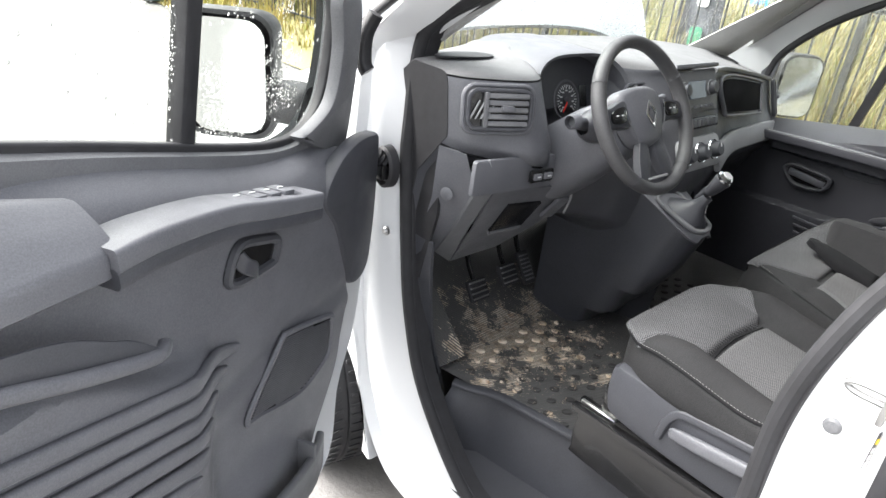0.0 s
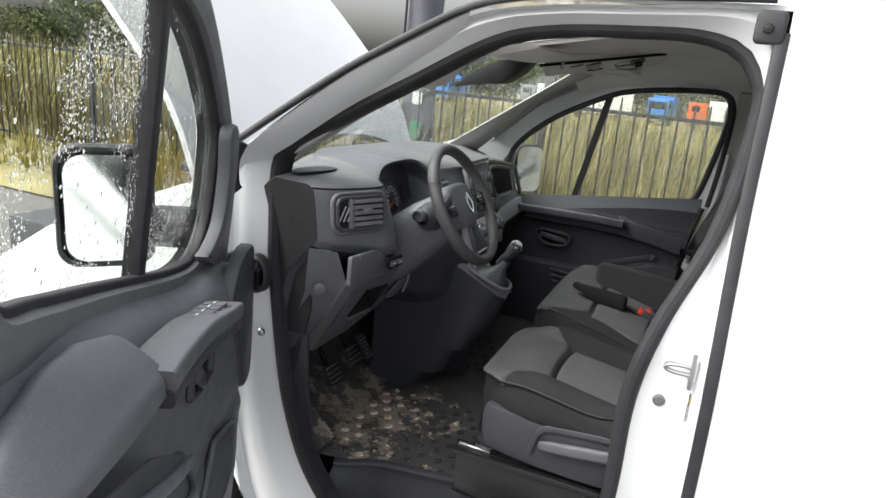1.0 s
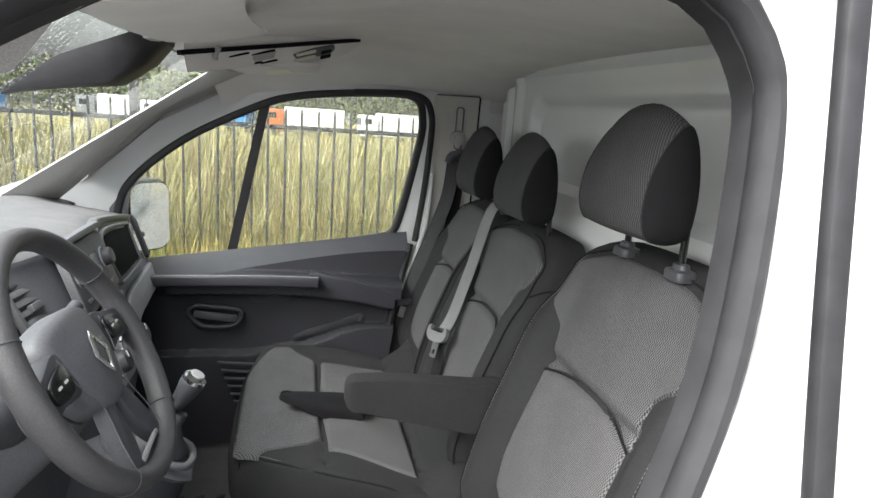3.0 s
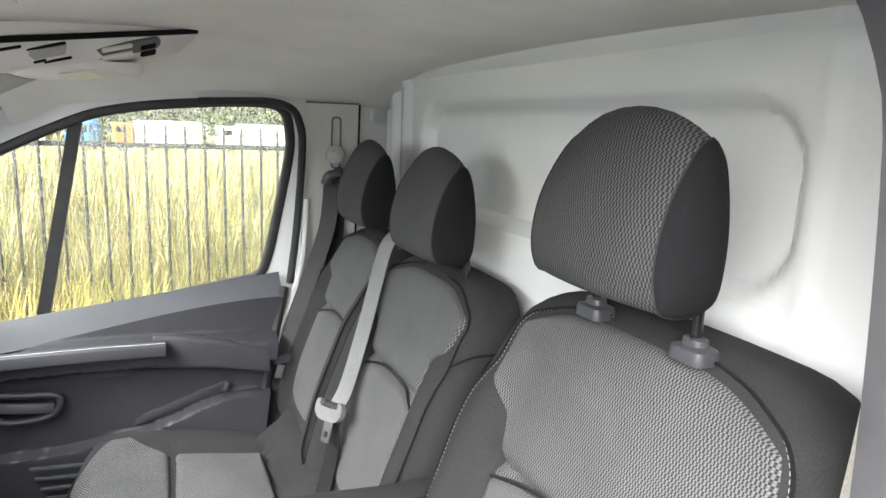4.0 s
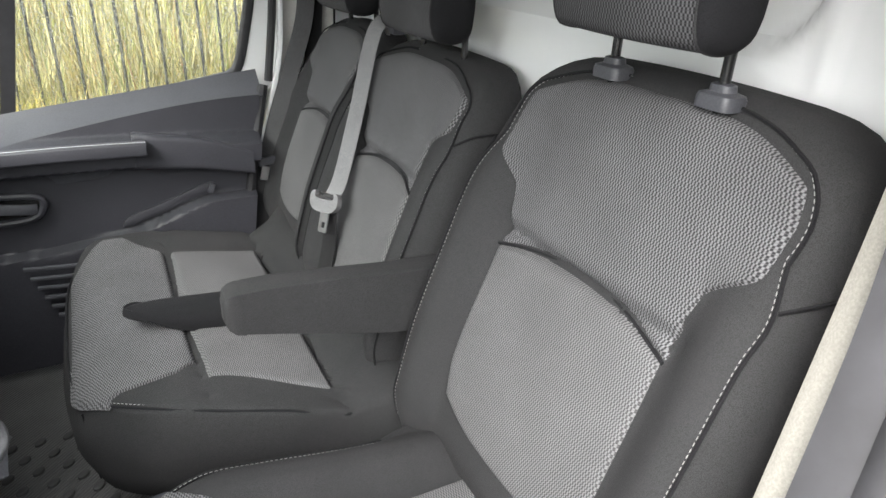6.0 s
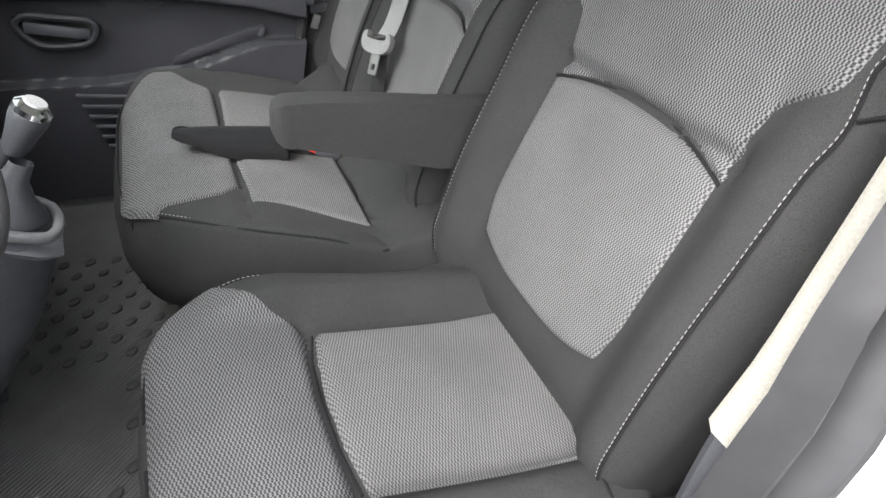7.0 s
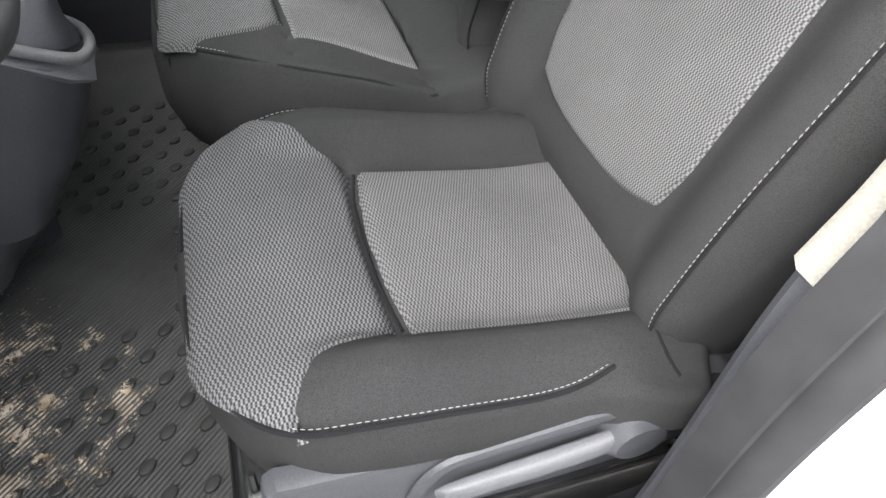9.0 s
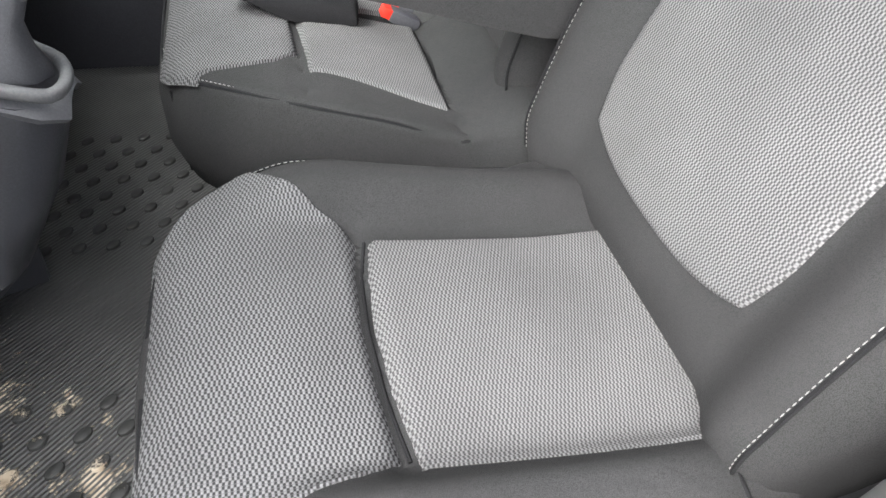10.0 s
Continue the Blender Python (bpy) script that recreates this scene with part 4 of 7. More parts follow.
part("lining", surface(door_lining, 100, 100), DARK, door, "charcoal moulded door lining")
part("front_cover", slab(spline([(0.03, 1.30), (0.0, 1.27), (0.01, 1.05), (0.04, 0.945), (0.115, 0.935), (0.15, 1.0), (0.20, 1.12), (0.255, 1.20), (0.20, 1.27), (0.12, 1.30)], 60, True), 0.035, lambda a, b, c: (a, 0.005 + c, b), 0.012), BLACK, door)
part("sail_trim", slab(spline([(0.075, 1.255), (0.055, 1.40), (0.06, 1.55), (0.10, 1.615), (0.16, 1.60), (0.135, 1.50), (0.15, 1.39), (0.225, 1.345), (0.27, 1.335), (0.18, 1.29)], 70, True), 0.03, lambda a, b, c: (a, 0.10 * (b - 1.35) - 0.04 + c, b), 0.01), MID, door, "grey corner trim by the mirror")
arm_path = spline([(0.345, 0.045, 1.245), (0.50, 0.052, 1.284), (0.64, 0.058, 1.322), (0.78, 0.062, 1.342), (0.86, 0.062, 1.342)], 40)
part("arm_strip", sweep(arm_path, rrect(0.075, 0.034, 0.007, 3)), DARK, door, "dark grey arm strip")
# black strip added for the shade beneath the arm strip
part("arm_shade_strip", sweep([(p[0], p[1] + 0.006, p[2] - 0.026) for p in arm_path], rrect(0.06, 0.03, 0.008, 2)), BLACK, door)
arm_sec = lambda x, zb, zt, yf, zk, yk: spline([(yf - 0.004, zb), (yf, zb + 0.010), (yf, zt - 0.010), (yf - 0.008, zt), (lerp(yf, yk, 0.5), lerp(zt, zk, 0.56)), (yk, zk), (yk - 0.02, zk - 0.03), (yf - 0.05, zb)], 40, True)
part("arm_rest", loft([[(x + 0.02 * (0.07 - y), y, z) for y, z in arm_sec(x, *a)] for x, a in ((0.838, (1.318, 1.352, 0.082, 1.398, 0.012)), (0.845, (1.314, 1.355, 0.085, 1.402, 0.010)), (0.92, (1.318, 1.364, 0.086, 1.424, 0.004)), (1.0, (1.322, 1.366, 0.085, 1.428, 0.004)), (1.08, (1.326, 1.366, 0.080, 1.418, 0.010)), (1.15, (1.330, 1.362, 0.068, 1.385, 0.024)))], True, True, True), DARK, door, "padded grey arm rest, wet and dusty")
sw = part("switch_plate", slab(spline([(0.405, 0.012), (0.40, 0.066), (0.44, 0.076), (0.60, 0.078), (0.625, 0.06), (0.61, 0.012)], 40, True), 0.006, lambda a, b, c: (a, b, 1.276 + 0.19 * (a - 0.42) + c), 0.002), BLACK, door)
for k in range(4):
    x = 0.435 + 0.042 * k
    part("window_switch", box(0.032, 0.042, 0.010, 0.003, 2, (x, 0.044, 1.286 + 0.19 * (x - 0.42)), Matrix.Rotation(radians(-10.5), 4, "Y")), DARK, sw)
    part("switch_mark", box(0.016, 0.003, 0.002, 0.0, 1, (x, 0.044, 1.2925 + 0.19 * (x - 0.42)), Matrix.Rotation(radians(-10.5), 4, "Y")), GREYPRINT, sw)
cup = [(a, b) for a, b in spline([(0.433, 1.186), (0.48, 1.204), (0.538, 1.219), (0.562, 1.206), (0.580, 1.168), (0.568, 1.153), (0.53, 1.146), (0.455, 1.143), (0.440, 1.152)], 50, True)]
part("handle_bezel", sweep([(a, 0.034, b) for a, b in cup], disc(0.010, 8), True, (0, 1, 0)), BLACK, door)
part("handle_cup", slab(shrink(cup, 0.004), 0.006, lambda a, b, c: (a, 0.028 + c, b)), GLOSSBLACK, door)
part("handle_lever", sweep(spline([(0.50, 0.034, 1.150), (0.52, 0.044, 1.165), (0.548, 0.046, 1.185), (0.556, 0.036, 1.205)], 20), rrect(0.010, 0.030, 0.004, 3), False, (0, 0, 1)), BLACK, door)
spk = spline([(0.545, 0.835), (0.43, 0.945), (0.40, 0.955), (0.235, 0.905), (0.212, 0.885), (0.222, 0.80), (0.27, 0.775), (0.36, 0.765), (0.50, 0.81)], 60, True)
part("speaker_frame", sweep([(a, 0.036, b) for a, b in spk], disc(0.007, 6), True, (0, 1, 0)), DARK, door)
part("speaker_mesh", slab(shrink(spk, 0.004), 0.008, lambda a, b, c: (a, 0.028 + c, b)), VOID, door)
bars = bmesh.new()
for k in range(34):
    z = 0.772 + k * 0.0052
    xs = []
    S = shrink(spk, 0.010)
    for i in range(len(S)):
        a, b = S[i], S[(i + 1) % len(S)]
        zz = lambda p: p[1] - 0.28 * (p[0] - 0.38)
        if (zz(a) - z) * (zz(b) - z) < 0:
            t = (z - zz(a)) / (zz(b) - zz(a))
            xs.append(lerp(a[0], b[0], t))
    if len(xs) >= 2:
        x0, x1 = min(xs), max(xs)
        bb = box(x1 - x0, 0.003, 0.0022, 0, 1, (0, 0, 0), Matrix.Rotation(math.atan(-0.28), 4, "Y"))
        bmesh.ops.translate(bb, vec=((x0 + x1) / 2, 0.0375, z + 0.28 * ((x0 + x1) / 2 - 0.38)), verts=bb.verts)
        bars = join(bars, bb)
part("speaker_grille", bars, DARK, door)
for k in range(8):
    x0, z0 = 0.562 + 0.036 * k, 1.020 - 0.0283 * k
    p = [(x, lerp(0.034, 0.090, smooth(0.60, 0.76, x)), z0 + 0.29 * (x - x0)) for x in np.linspace(x0, 1.10, 22)]
    part("lining_rib", sweep(p, rrect(0.014, 0.027, 0.006, 3), False, (0, 0, 1), lambda q: 0.55 + 0.45 * smooth(0.0, 0.08, q)), DARK, door)
# no hollow here: a flat black plate paints the shade inside the pocket
part("pocket_shade", slab(spline([(0.80, 1.176), (0.84, 1.216), (0.88, 1.240), (0.94, 1.275), (1.02, 1.300), (1.10, 1.318), (1.10, 1.288), (1.024, 1.262), (0.95, 1.231), (0.873, 1.200)], 60, True), 0.004, lambda a, b, c: (a, 0.0885 + c, b), 0.001), BLACK, door, "flat dark plate drawn as the shade in the door pocket")
part("pocket_lip", sweep(spline([(0.775, 0.074, 1.166), (0.805, 0.090, 1.172), (0.873, 0.095, 1.196), (0.95, 0.096, 1.226), (1.024, 0.095, 1.257), (1.10, 0.092, 1.283)], 30), rrect(0.020, 0.022, 0.008, 3)), DARK, door)
part("lower_bin", sweep(spline([(0.28, 0.05, 0.545), (0.40, 0.085, 0.56), (0.7, 0.10, 0.60), (1.08, 0.10, 0.64)], 24), rrect(0.02, 0.10, 0.008, 3)), MID, door)
part("bin_web", box(0.012, 0.08, 0.09, 0.004, 2, (0.37, 0.05, 0.60)), MID, door)
part("door_hinge", box(0.09, 0.05, 0.055, 0.008, 2, (0.0, -0.005, 1.20)), PAINT, door)
# cable gaiter and rubber pieces between door and pillar
gait = thing("cable_gaiter", "black ribbed rubber cable gaiter between door and pillar", "gaiter")
part("socket", loft([[(-1.118 + 0.042 * a, -0.880 - d, 1.198 + 0.056 * b) for a, b in disc(1, 24)] for d in (0.0,)] + [[(-1.118 + 0.040 * s * a, -0.880 - d, 1.198 + 0.054 * s * b) for a, b in disc(1, 24)] for s, d in ((1.0, 0.022), (0.85, 0.028), (0.75, 0.012))], True, False, True), RUBBER, gait)
path = spline([(-1.118, -0.895, 1.21), (-1.135, -0.93, 1.235), (-1.15, -0.965, 1.25), (-1.15, -0.995, 1.235)], 40)
part("bellows", sweep(path, disc(0.020, 12), False, (0, 0, 1), lambda k: 1 + 0.14 * math.sin(k * 60)), RUBBER, gait)
part("plug", box(0.03, 0.03, 0.04, 0.006, 2, (-1.112, -0.905, 1.19)), BLACKSTEEL, gait)
ck = thing("door_check", "black rubber buffer at the top of the door pillar", "buffer")
part("buffer", sweep(spline([(-1.15, -0.925, 1.56), (-1.165, -0.94, 1.51), (-1.16, -0.945, 1.45), (-1.15, -0.94, 1.43)], 16), rrect(0.03, 0.034, 0.010, 3), False, (0, 1, 0)), RUBBER, ck)
bolt = thing("pillar_bolt", "zinc bolt in the door pillar", "bolt")
part("head", spin([(0, -0.008), (0.007, -0.008), (0.009, -0.004), (0.012, -0.002), (0.012, 0.004)], 12, "y"), STEEL, bolt, "", pose(-1.10, -0.893, 1.027))

# driver's door mirror
dm = thing("door_mirror", "black door mirror wet with raindrops on the driver's side", "mirror", DH)
DM = pose(0.165, -0.268, 1.405, 90, 0, 112)
part("shell", mirror_shell(0.21, 0.29, 0.18), RUBBER, dm, "", DM @ Matrix.Rotation(math.pi, 4, "Y"))
part("glass", slab(rrect(0.168, 0.25, 0.045, 5), 0.004, lambda a, b, c: (a, b, 0.004 + c)), MIRROR, dm, "", DM)
part("arm", box(0.10, 0.12, 0.09, 0.025, 3, (0.08, -0.15, 1.35)), RUBBER, dm)


# ---------------------------------------------------------------- dashboard
dash = thing("dashboard", "dark grey moulded dashboard with vents, radio shelf and open tray", "dashboard")
# profiles (x, z) from the windscreen base over the top, down the front, to the toe board
STATIONS = [
    (-0.865, [(-1.30, 1.455), (-1.20, 1.462), (-1.08, 1.462), (-1.005, 1.460), (-0.988, 1.452), (-0.980, 1.43), (-0.966, 1.335), (-0.966, 1.312), (-0.985, 1.29), (-0.93, 1.20), (-0.96, 1.05), (-1.04, 0.92), (-1.10, 0.885), (-1.35, 0.90)]),
    (-0.80, [(-1.40, 1.462), (-1.24, 1.468), (-1.08, 1.468), (-0.965, 1.463), (-0.936, 1.452), (-0.927, 1.43), (-0.906, 1.330), (-0.905, 1.302), (-0.930, 1.276), (-0.88, 1.20), (-0.925, 1.05), (-1.02, 0.915), (-1.09, 0.885), (-1.35, 0.90)]),
    (-0.67, [(-1.50, 1.466), (-1.28, 1.474), (-1.08, 1.474), (-0.905, 1.464), (-0.872, 1.452), (-0.860, 1.43), (-0.830, 1.315), (-0.826, 1.282), (-0.850, 1.252), (-0.835, 1.20), (-0.90, 1.05), (-0.97, 0.96), (-1.06, 0.91), (-1.35, 0.90)]),
    (-0.58, [(-1.55, 1.468), (-1.30, 1.480), (-1.10, 1.484), (-0.97, 1.470), (-0.935, 1.452), (-0.925, 1.42), (-0.865, 1.30), (-0.855, 1.26), (-0.855, 1.235), (-0.845, 1.19), (-0.895, 1.06), (-0.95, 0.99), (-1.06, 0.94), (-1.35, 0.92)]),
    (-0.545, [(-1.60, 1.47), (-1.32, 1.487), (-1.14, 1.495), (-1.07, 1.490), (-1.06, 1.47), (-1.06, 1.42), (-1.03, 1.31), (-0.93, 1.265), (-0.88, 1.22), (-0.87, 1.16), (-0.91, 1.05), (-0.95, 1.0), (-1.06, 0.97), (-1.35, 0.95)]),
    (-0.40, [(-1.60, 1.47), (-1.32, 1.487), (-1.14, 1.495), (-1.07, 1.490), (-1.06, 1.47), (-1.06, 1.42), (-1.03, 1.31), (-0.93, 1.265), (-0.88, 1.22), (-0.87, 1.16), (-0.91, 1.05), (-0.95, 1.0), (-1.06, 0.97), (-1.35, 0.95)]),
    (-0.265, [(-1.60, 1.47), (-1.32, 1.487), (-1.14, 1.495), (-1.07, 1.490), (-1.06, 1.47), (-1.06, 1.42), (-1.03, 1.31), (-0.93, 1.265), (-0.88, 1.22), (-0.87, 1.16), (-0.91, 1.05), (-0.95, 1.0), (-1.06, 0.97), (-1.35, 0.95)]),
    (-0.20, [(-1.61, 1.47), (-1.32, 1.487), (-1.12, 1.490), (-0.96, 1.474), (-0.93, 1.45), (-0.92, 1.42), (-0.855, 1.30), (-0.845, 1.26), (-0.835, 1.22), (-0.82, 1.16), (-0.83, 1.08), (-0.86, 1.0), (-0.98, 0.95), (-1.35, 0.93)]),
    (-0.05, [(-1.61, 1.47), (-1.32, 1.482), (-1.10, 1.480), (-0.91, 1.466), (-0.868, 1.452), (-0.862, 1.42), (-0.812, 1.31), (-0.790, 1.24), (-0.765, 1.17), (-0.755, 1.13), (-0.76, 1.06), (-0.79, 0.95), (-0.90, 0.85), (-1.35, 0.85)]),
    (0.18, [(-1.60, 1.468), (-1.30, 1.476), (-1.10, 1.470), (-0.91, 1.452), (-0.868, 1.438), (-0.862, 1.41), (-0.822, 1.30), (-0.80, 1.235), (-0.78, 1.17), (-0.775, 1.12), (-0.80, 1.05), (-0.86, 0.93), (-0.98, 0.83), (-1.35, 0.80)]),
    (0.40, [(-1.57, 1.46), (-1.30, 1.466), (-1.12, 1.458), (-0.96, 1.438), (-0.925, 1.425), (-0.918, 1.40), (-0.882, 1.29), (-0.865, 1.235), (-0.845, 1.17), (-0.85, 1.12), (-0.90, 1.05), (-0.98, 0.90), (-1.08, 0.78), (-1.35, 0.75)]),
    (0.65, [(-1.50, 1.445), (-1.28, 1.444), (-1.12, 1.430), (-0.975, 1.405), (-0.945, 1.392), (-0.938, 1.37), (-0.90, 1.27), (-0.882, 1.225), (-0.855, 1.165), (-0.86, 1.12), (-0.91, 1.05), (-0.99, 0.90), (-1.10, 0.78), (-1.35, 0.75)]),
    (0.85, [(-1.40, 1.42), (-1.24, 1.412), (-1.12, 1.395), (-0.985, 1.372), (-0.955, 1.36), (-0.948, 1.34), (-0.915, 1.25), (-0.895, 1.215), (-0.865, 1.16), (-0.87, 1.12), (-0.92, 1.05), (-1.0, 0.90), (-1.10, 0.78), (-1.35, 0.75)]),
    (0.945, [(-1.32, 1.39), (-1.22, 1.38), (-1.12, 1.37), (-1.0, 1.35), (-0.975, 1.34), (-0.968, 1.32), (-0.94, 1.24), (-0.92, 1.205), (-0.89, 1.15), (-0.895, 1.11), (-0.94, 1.04), (-1.02, 0.90), (-1.12, 0.78), (-1.35, 0.75)]),
]
STATIONS = [(max(y, -0.836), [(-1.35 + 0.17 * ((y - 0.05) / 0.85) ** 2 + 0.01, z - 0.02) if i == 0 else (-1.27 + 0.14 * ((y - 0.05) / 0.85) ** 2, z) if i == 1 else (max(x, -1.12), z) if i == 2 else (x - 0.13 if y < -0.35 and i >= 9 else x, z) for i, (x, z) in enumerate(prof)]) for y, prof in STATIONS]
flat = spline([(y * 3, *[c for p in prof for c in p]) for y, prof in STATIONS], 120)
cols = [(r[0] / 3, r[1:].reshape(-1, 2)) for r in flat]


def dash_row(k0, k1, per=5):
    rows = []
    for y, P in cols:
        rows.append([(q[0], y, q[1]) for q in P_cut(P, k0, k1, per)])
    return loft(rows, False)


def P_cut(P, k0, k1, per):
    """Rounded stretch of a profile between its points k0 and k1."""
    out = []
    m = len(P)
    for i in range(k0, k1):
        a, b, c, d = P[max(0, i - 1)], P[i], P[i + 1], P[min(m - 1, i + 2)]
        for j in range(per):
            t = j / per
            cr = 0.5 * (2 * b + (c - a) * t + (2 * a - 5 * b + 4 * c - d) * t * t + (3 * b - a - 3 * c + d) * t ** 3)
            out.append(lerp(b + (c - b) * t, cr, 0.55))
    out.append(P[k1])
    return out


def dash_at(y, s):
    """A place on the dashboard's skin: y across, s counts the profile points."""
    i = min(range(len(cols)), key=lambda k: abs(cols[k][0] - y))
    P = cols[i][1]
    k = int(s)
    a, b = P[k], P[min(k + 1, len(P) - 1)]
    p = lerp(a, b, s - k)
    return Vector((p[0], y, p[1]))


part("top_pad", dash_row(0, 4), TOPPAD, dash, "soft grained grey top pad")
part("front_face", dash_row(4, 8), DARK, dash)
part("lower_panel", dash_row(8, 13), BLACK, dash)
for nm, k, r in (("pad_seam", 4, 0.0022), ("face_seam", 8, 0.003)):
    part(nm, sweep([(P[k][0] + 0.001, y, P[k][1]) for y, P in cols if y < -0.56], disc(r, 6)), VOID, dash, "dark joint between the mouldings")
part("end_cap", slab([(p[0], p[1]) for p in STATIONS[0][1]], 0.02, lambda a, b, c: (a, -0.838 + c, b), 0.006), SEAL, dash)
# near-black panel added to darken the shaded end of the dashboard
part("end_shade_panel", slab([(-1.20, 1.42), (-1.0, 1.43), (-0.985, 1.36), (-0.985, 1.1), (-1.03, 0.90), (-1.20, 0.88)], 0.012, lambda a, b, c: (a, -0.826 + c, b), 0.003), SEAL, dash)


def vent(M, w, h, side_vanes, label):
    """An air vent with a frame, slats and a slider."""
    v = part("air_vent", sweep([(a, b, 0.004) for a, b in rrect(w, h, 0.022, 5)], rrect(0.010, 0.014, 0.004, 2), True, (0, 0, 1)), BLACK, dash, label, M)
    part("vent_well", slab(rrect(w - 0.006, h - 0.006, 0.02, 5), 0.004, lambda a, b, c: (a, b, -0.002 + c)), GLOSSBLACK, v)
    n = 5
    for k in range(n):
        z = -h * 0.36 + k * h * 0.72 / (n - 1)
        part("slat", box(w * 0.66, 0.012, 0.010, 0.003, 2, (w * 0.12, z, 0.008), Matrix.Rotation(radians(-18), 4, "X")), MID, v)
    part("divider", box(0.010, h * 0.92, 0.016, 0.003, 2, (-w * 0.235, 0, 0.008)), MID, v)
    for k in range(side_vanes):
        part("side_vane", box(0.004, h * 0.55, 0.004, 0.001, 1, (-w * 0.40 + k * 0.013, 0.0, 0.007), Matrix.Rotation(radians(-28), 4, "Z")), BAND, v)
    part("slider", box(0.030, 0.014, 0.014, 0.004, 2, (w * 0.10, 0.004, 0.016)), DARK, v)
    return v


VF = frame_mat((-0.876, -0.768, 1.393), (0.42, 0.907, 0.0), (-0.12, 0.055, 0.99))
vent(VF, 0.152, 0.086, 4, "black slatted air vent by the driver's door")
part("vent_surround", sweep([(a, b, -0.004) for a, b in rrect(0.172, 0.106, 0.026, 5)], rrect(0.010, 0.014, 0.005, 3), True, (0, 0, 1)), DARK, dash, "", VF)
vent(frame_mat((-0.875, -0.165, 1.365), (0.25, 0.97, 0), (-0.50, 0, 0.86)), 0.13, 0.10, 0, "black slatted air vent beside the radio")
vent(frame_mat((-0.925, 0.895, 1.285), (-0.3, 0.95, 0), (-0.35, 0, 0.93)), 0.055, 0.14, 0, "pale slatted end vent on the passenger side")
part("defroster_slot", slab(spline([(-1.075, -0.80), (-1.045, -0.745), (-1.03, -0.66), (-1.05, -0.63), (-1.09, -0.65), (-1.105, -0.74)], 30, True), 0.004, lambda a, b, c: (a, b, 1.4745 + c)), RUBBER, dash)
# switch panel and lower covers by the driver's knee
part("switch_panel", slab(rrect(0.285, 0.084, 0.008, 3), 0.012, lambda a, b, c: (a, b, c), 0.003), DARK, dash, "", frame_mat((-0.855, -0.712, 1.238), (0.0, 1, -0.07), (-0.02, 0.07, 1)))
SWF = frame_mat((-0.826, -0.640, 1.232), (0.10, 0.99, 0), (-0.02, 0, 1))
part("switch_bezel", slab(rrect(0.078, 0.032, 0.006, 3), 0.006, lambda a, b, c: (a, b, c), 0.002), GLOSSBLACK, dash, "", SWF)
for k in (-0.017, 0.017):
    part("rocker_switch", box(0.026, 0.016, 0.008, 0.003, 2, (k, 0, 0.009)), DARK, dash, "", SWF)
    part("switch_mark", box(0.010, 0.003, 0.002, 0, 1, (k, 0.001, 0.014)), GREYPRINT, dash, "", SWF)
part("bright_edge", sweep(spline([(-0.866, -0.440, 1.16), (-0.875, -0.425, 1.11), (-0.895, -0.415, 1.06)], 12), disc(0.0035, 6)), BAND, dash)
def line(pts, n=21):
    """Even steps along a bent line."""
    P = np.array(pts, float)
    L = np.concatenate([[0], np.cumsum(np.linalg.norm(np.diff(P, axis=0), axis=1))])
    return [np.array([np.interp(q, L, P[:, k]) for k in range(3)]) for q in np.linspace(0, L[-1], n)]


cover_a = line([(-0.99, -0.837, 1.285), (-1.0, -0.834, 1.15), (-1.05, -0.815, 1.02), (-1.10, -0.765, 0.932)])
cover_b = line([(-0.900, -0.826, 1.285), (-0.885, -0.796, 1.197), (-1.06, -0.742, 0.946)])
part("side_cover", thick(loft([[lerp(a, b, k) for a, b in zip(cover_a, cover_b)] for k in (0, 0.33, 0.66, 0.96)] + [[p + np.array([-0.012, 0.006, 0]) for p in cover_b]], False), 0.006), DARK, dash, "dark side cover of the dashboard")
part("side_plug", spin([(0, -0.0015), (0.015, -0.0015), (0.017, 0.0)], 24, "y"), DARK, dash, "", pose(-0.955, -0.828, 1.17, 0, 0, 20))
edge_o = line([(-0.880, -0.800, 1.200), (-0.965, -0.772, 1.07), (-1.062, -0.745, 0.944)])
edge_i = line([(-0.862, -0.763, 1.200), (-0.955, -0.735, 1.06), (-1.067, -0.682, 0.897)])
part("cover_edge", thick(loft([[p + np.array([-0.01, 0.0, 0.004]) for p in edge_o], edge_o, edge_i, [p + np.array([-0.006, 0.014, 0]) for p in edge_i]], False), 0.008), MID, dash)
knee_t = line([(-0.868, -0.750, 1.196), (-0.864, -0.529, 1.170), (-0.875, -0.40, 1.140)])
knee_b = line([(-1.070, -0.672, 0.893), (-1.055, -0.50, 0.905), (-0.985, -0.43, 0.985)])
part("knee_panel", thick(loft([[p + np.array([-0.02, 0, 0.012]) for p in knee_t], knee_t, [lerp(a, b, 0.5) + np.array([0.006, 0, 0]) for a, b in zip(knee_t, knee_b)], knee_b, [p + np.array([-0.10, 0, 0.01]) for p in knee_b]], False), 0.006), DARK, dash, "dark knee panel")
KF = frame_mat((-0.938, -0.585, 1.072), (0.03, 1, -0.12), (0.55, 0.09, 0.82))
part("coin_pocket", slab([(-0.075, 0.062), (0.055, 0.062), (0.068, -0.045), (-0.050, -0.062)], 0.010, lambda a, b, c: (a, b, c), 0.002), GLOSSBLACK, dash, "", KF)
part("pocket_lip", box(0.115, 0.012, 0.016, 0.004, 2, (0.010, -0.062, 0.006), Matrix.Rotation(radians(7), 4, "Z")), MID, dash, "", KF)
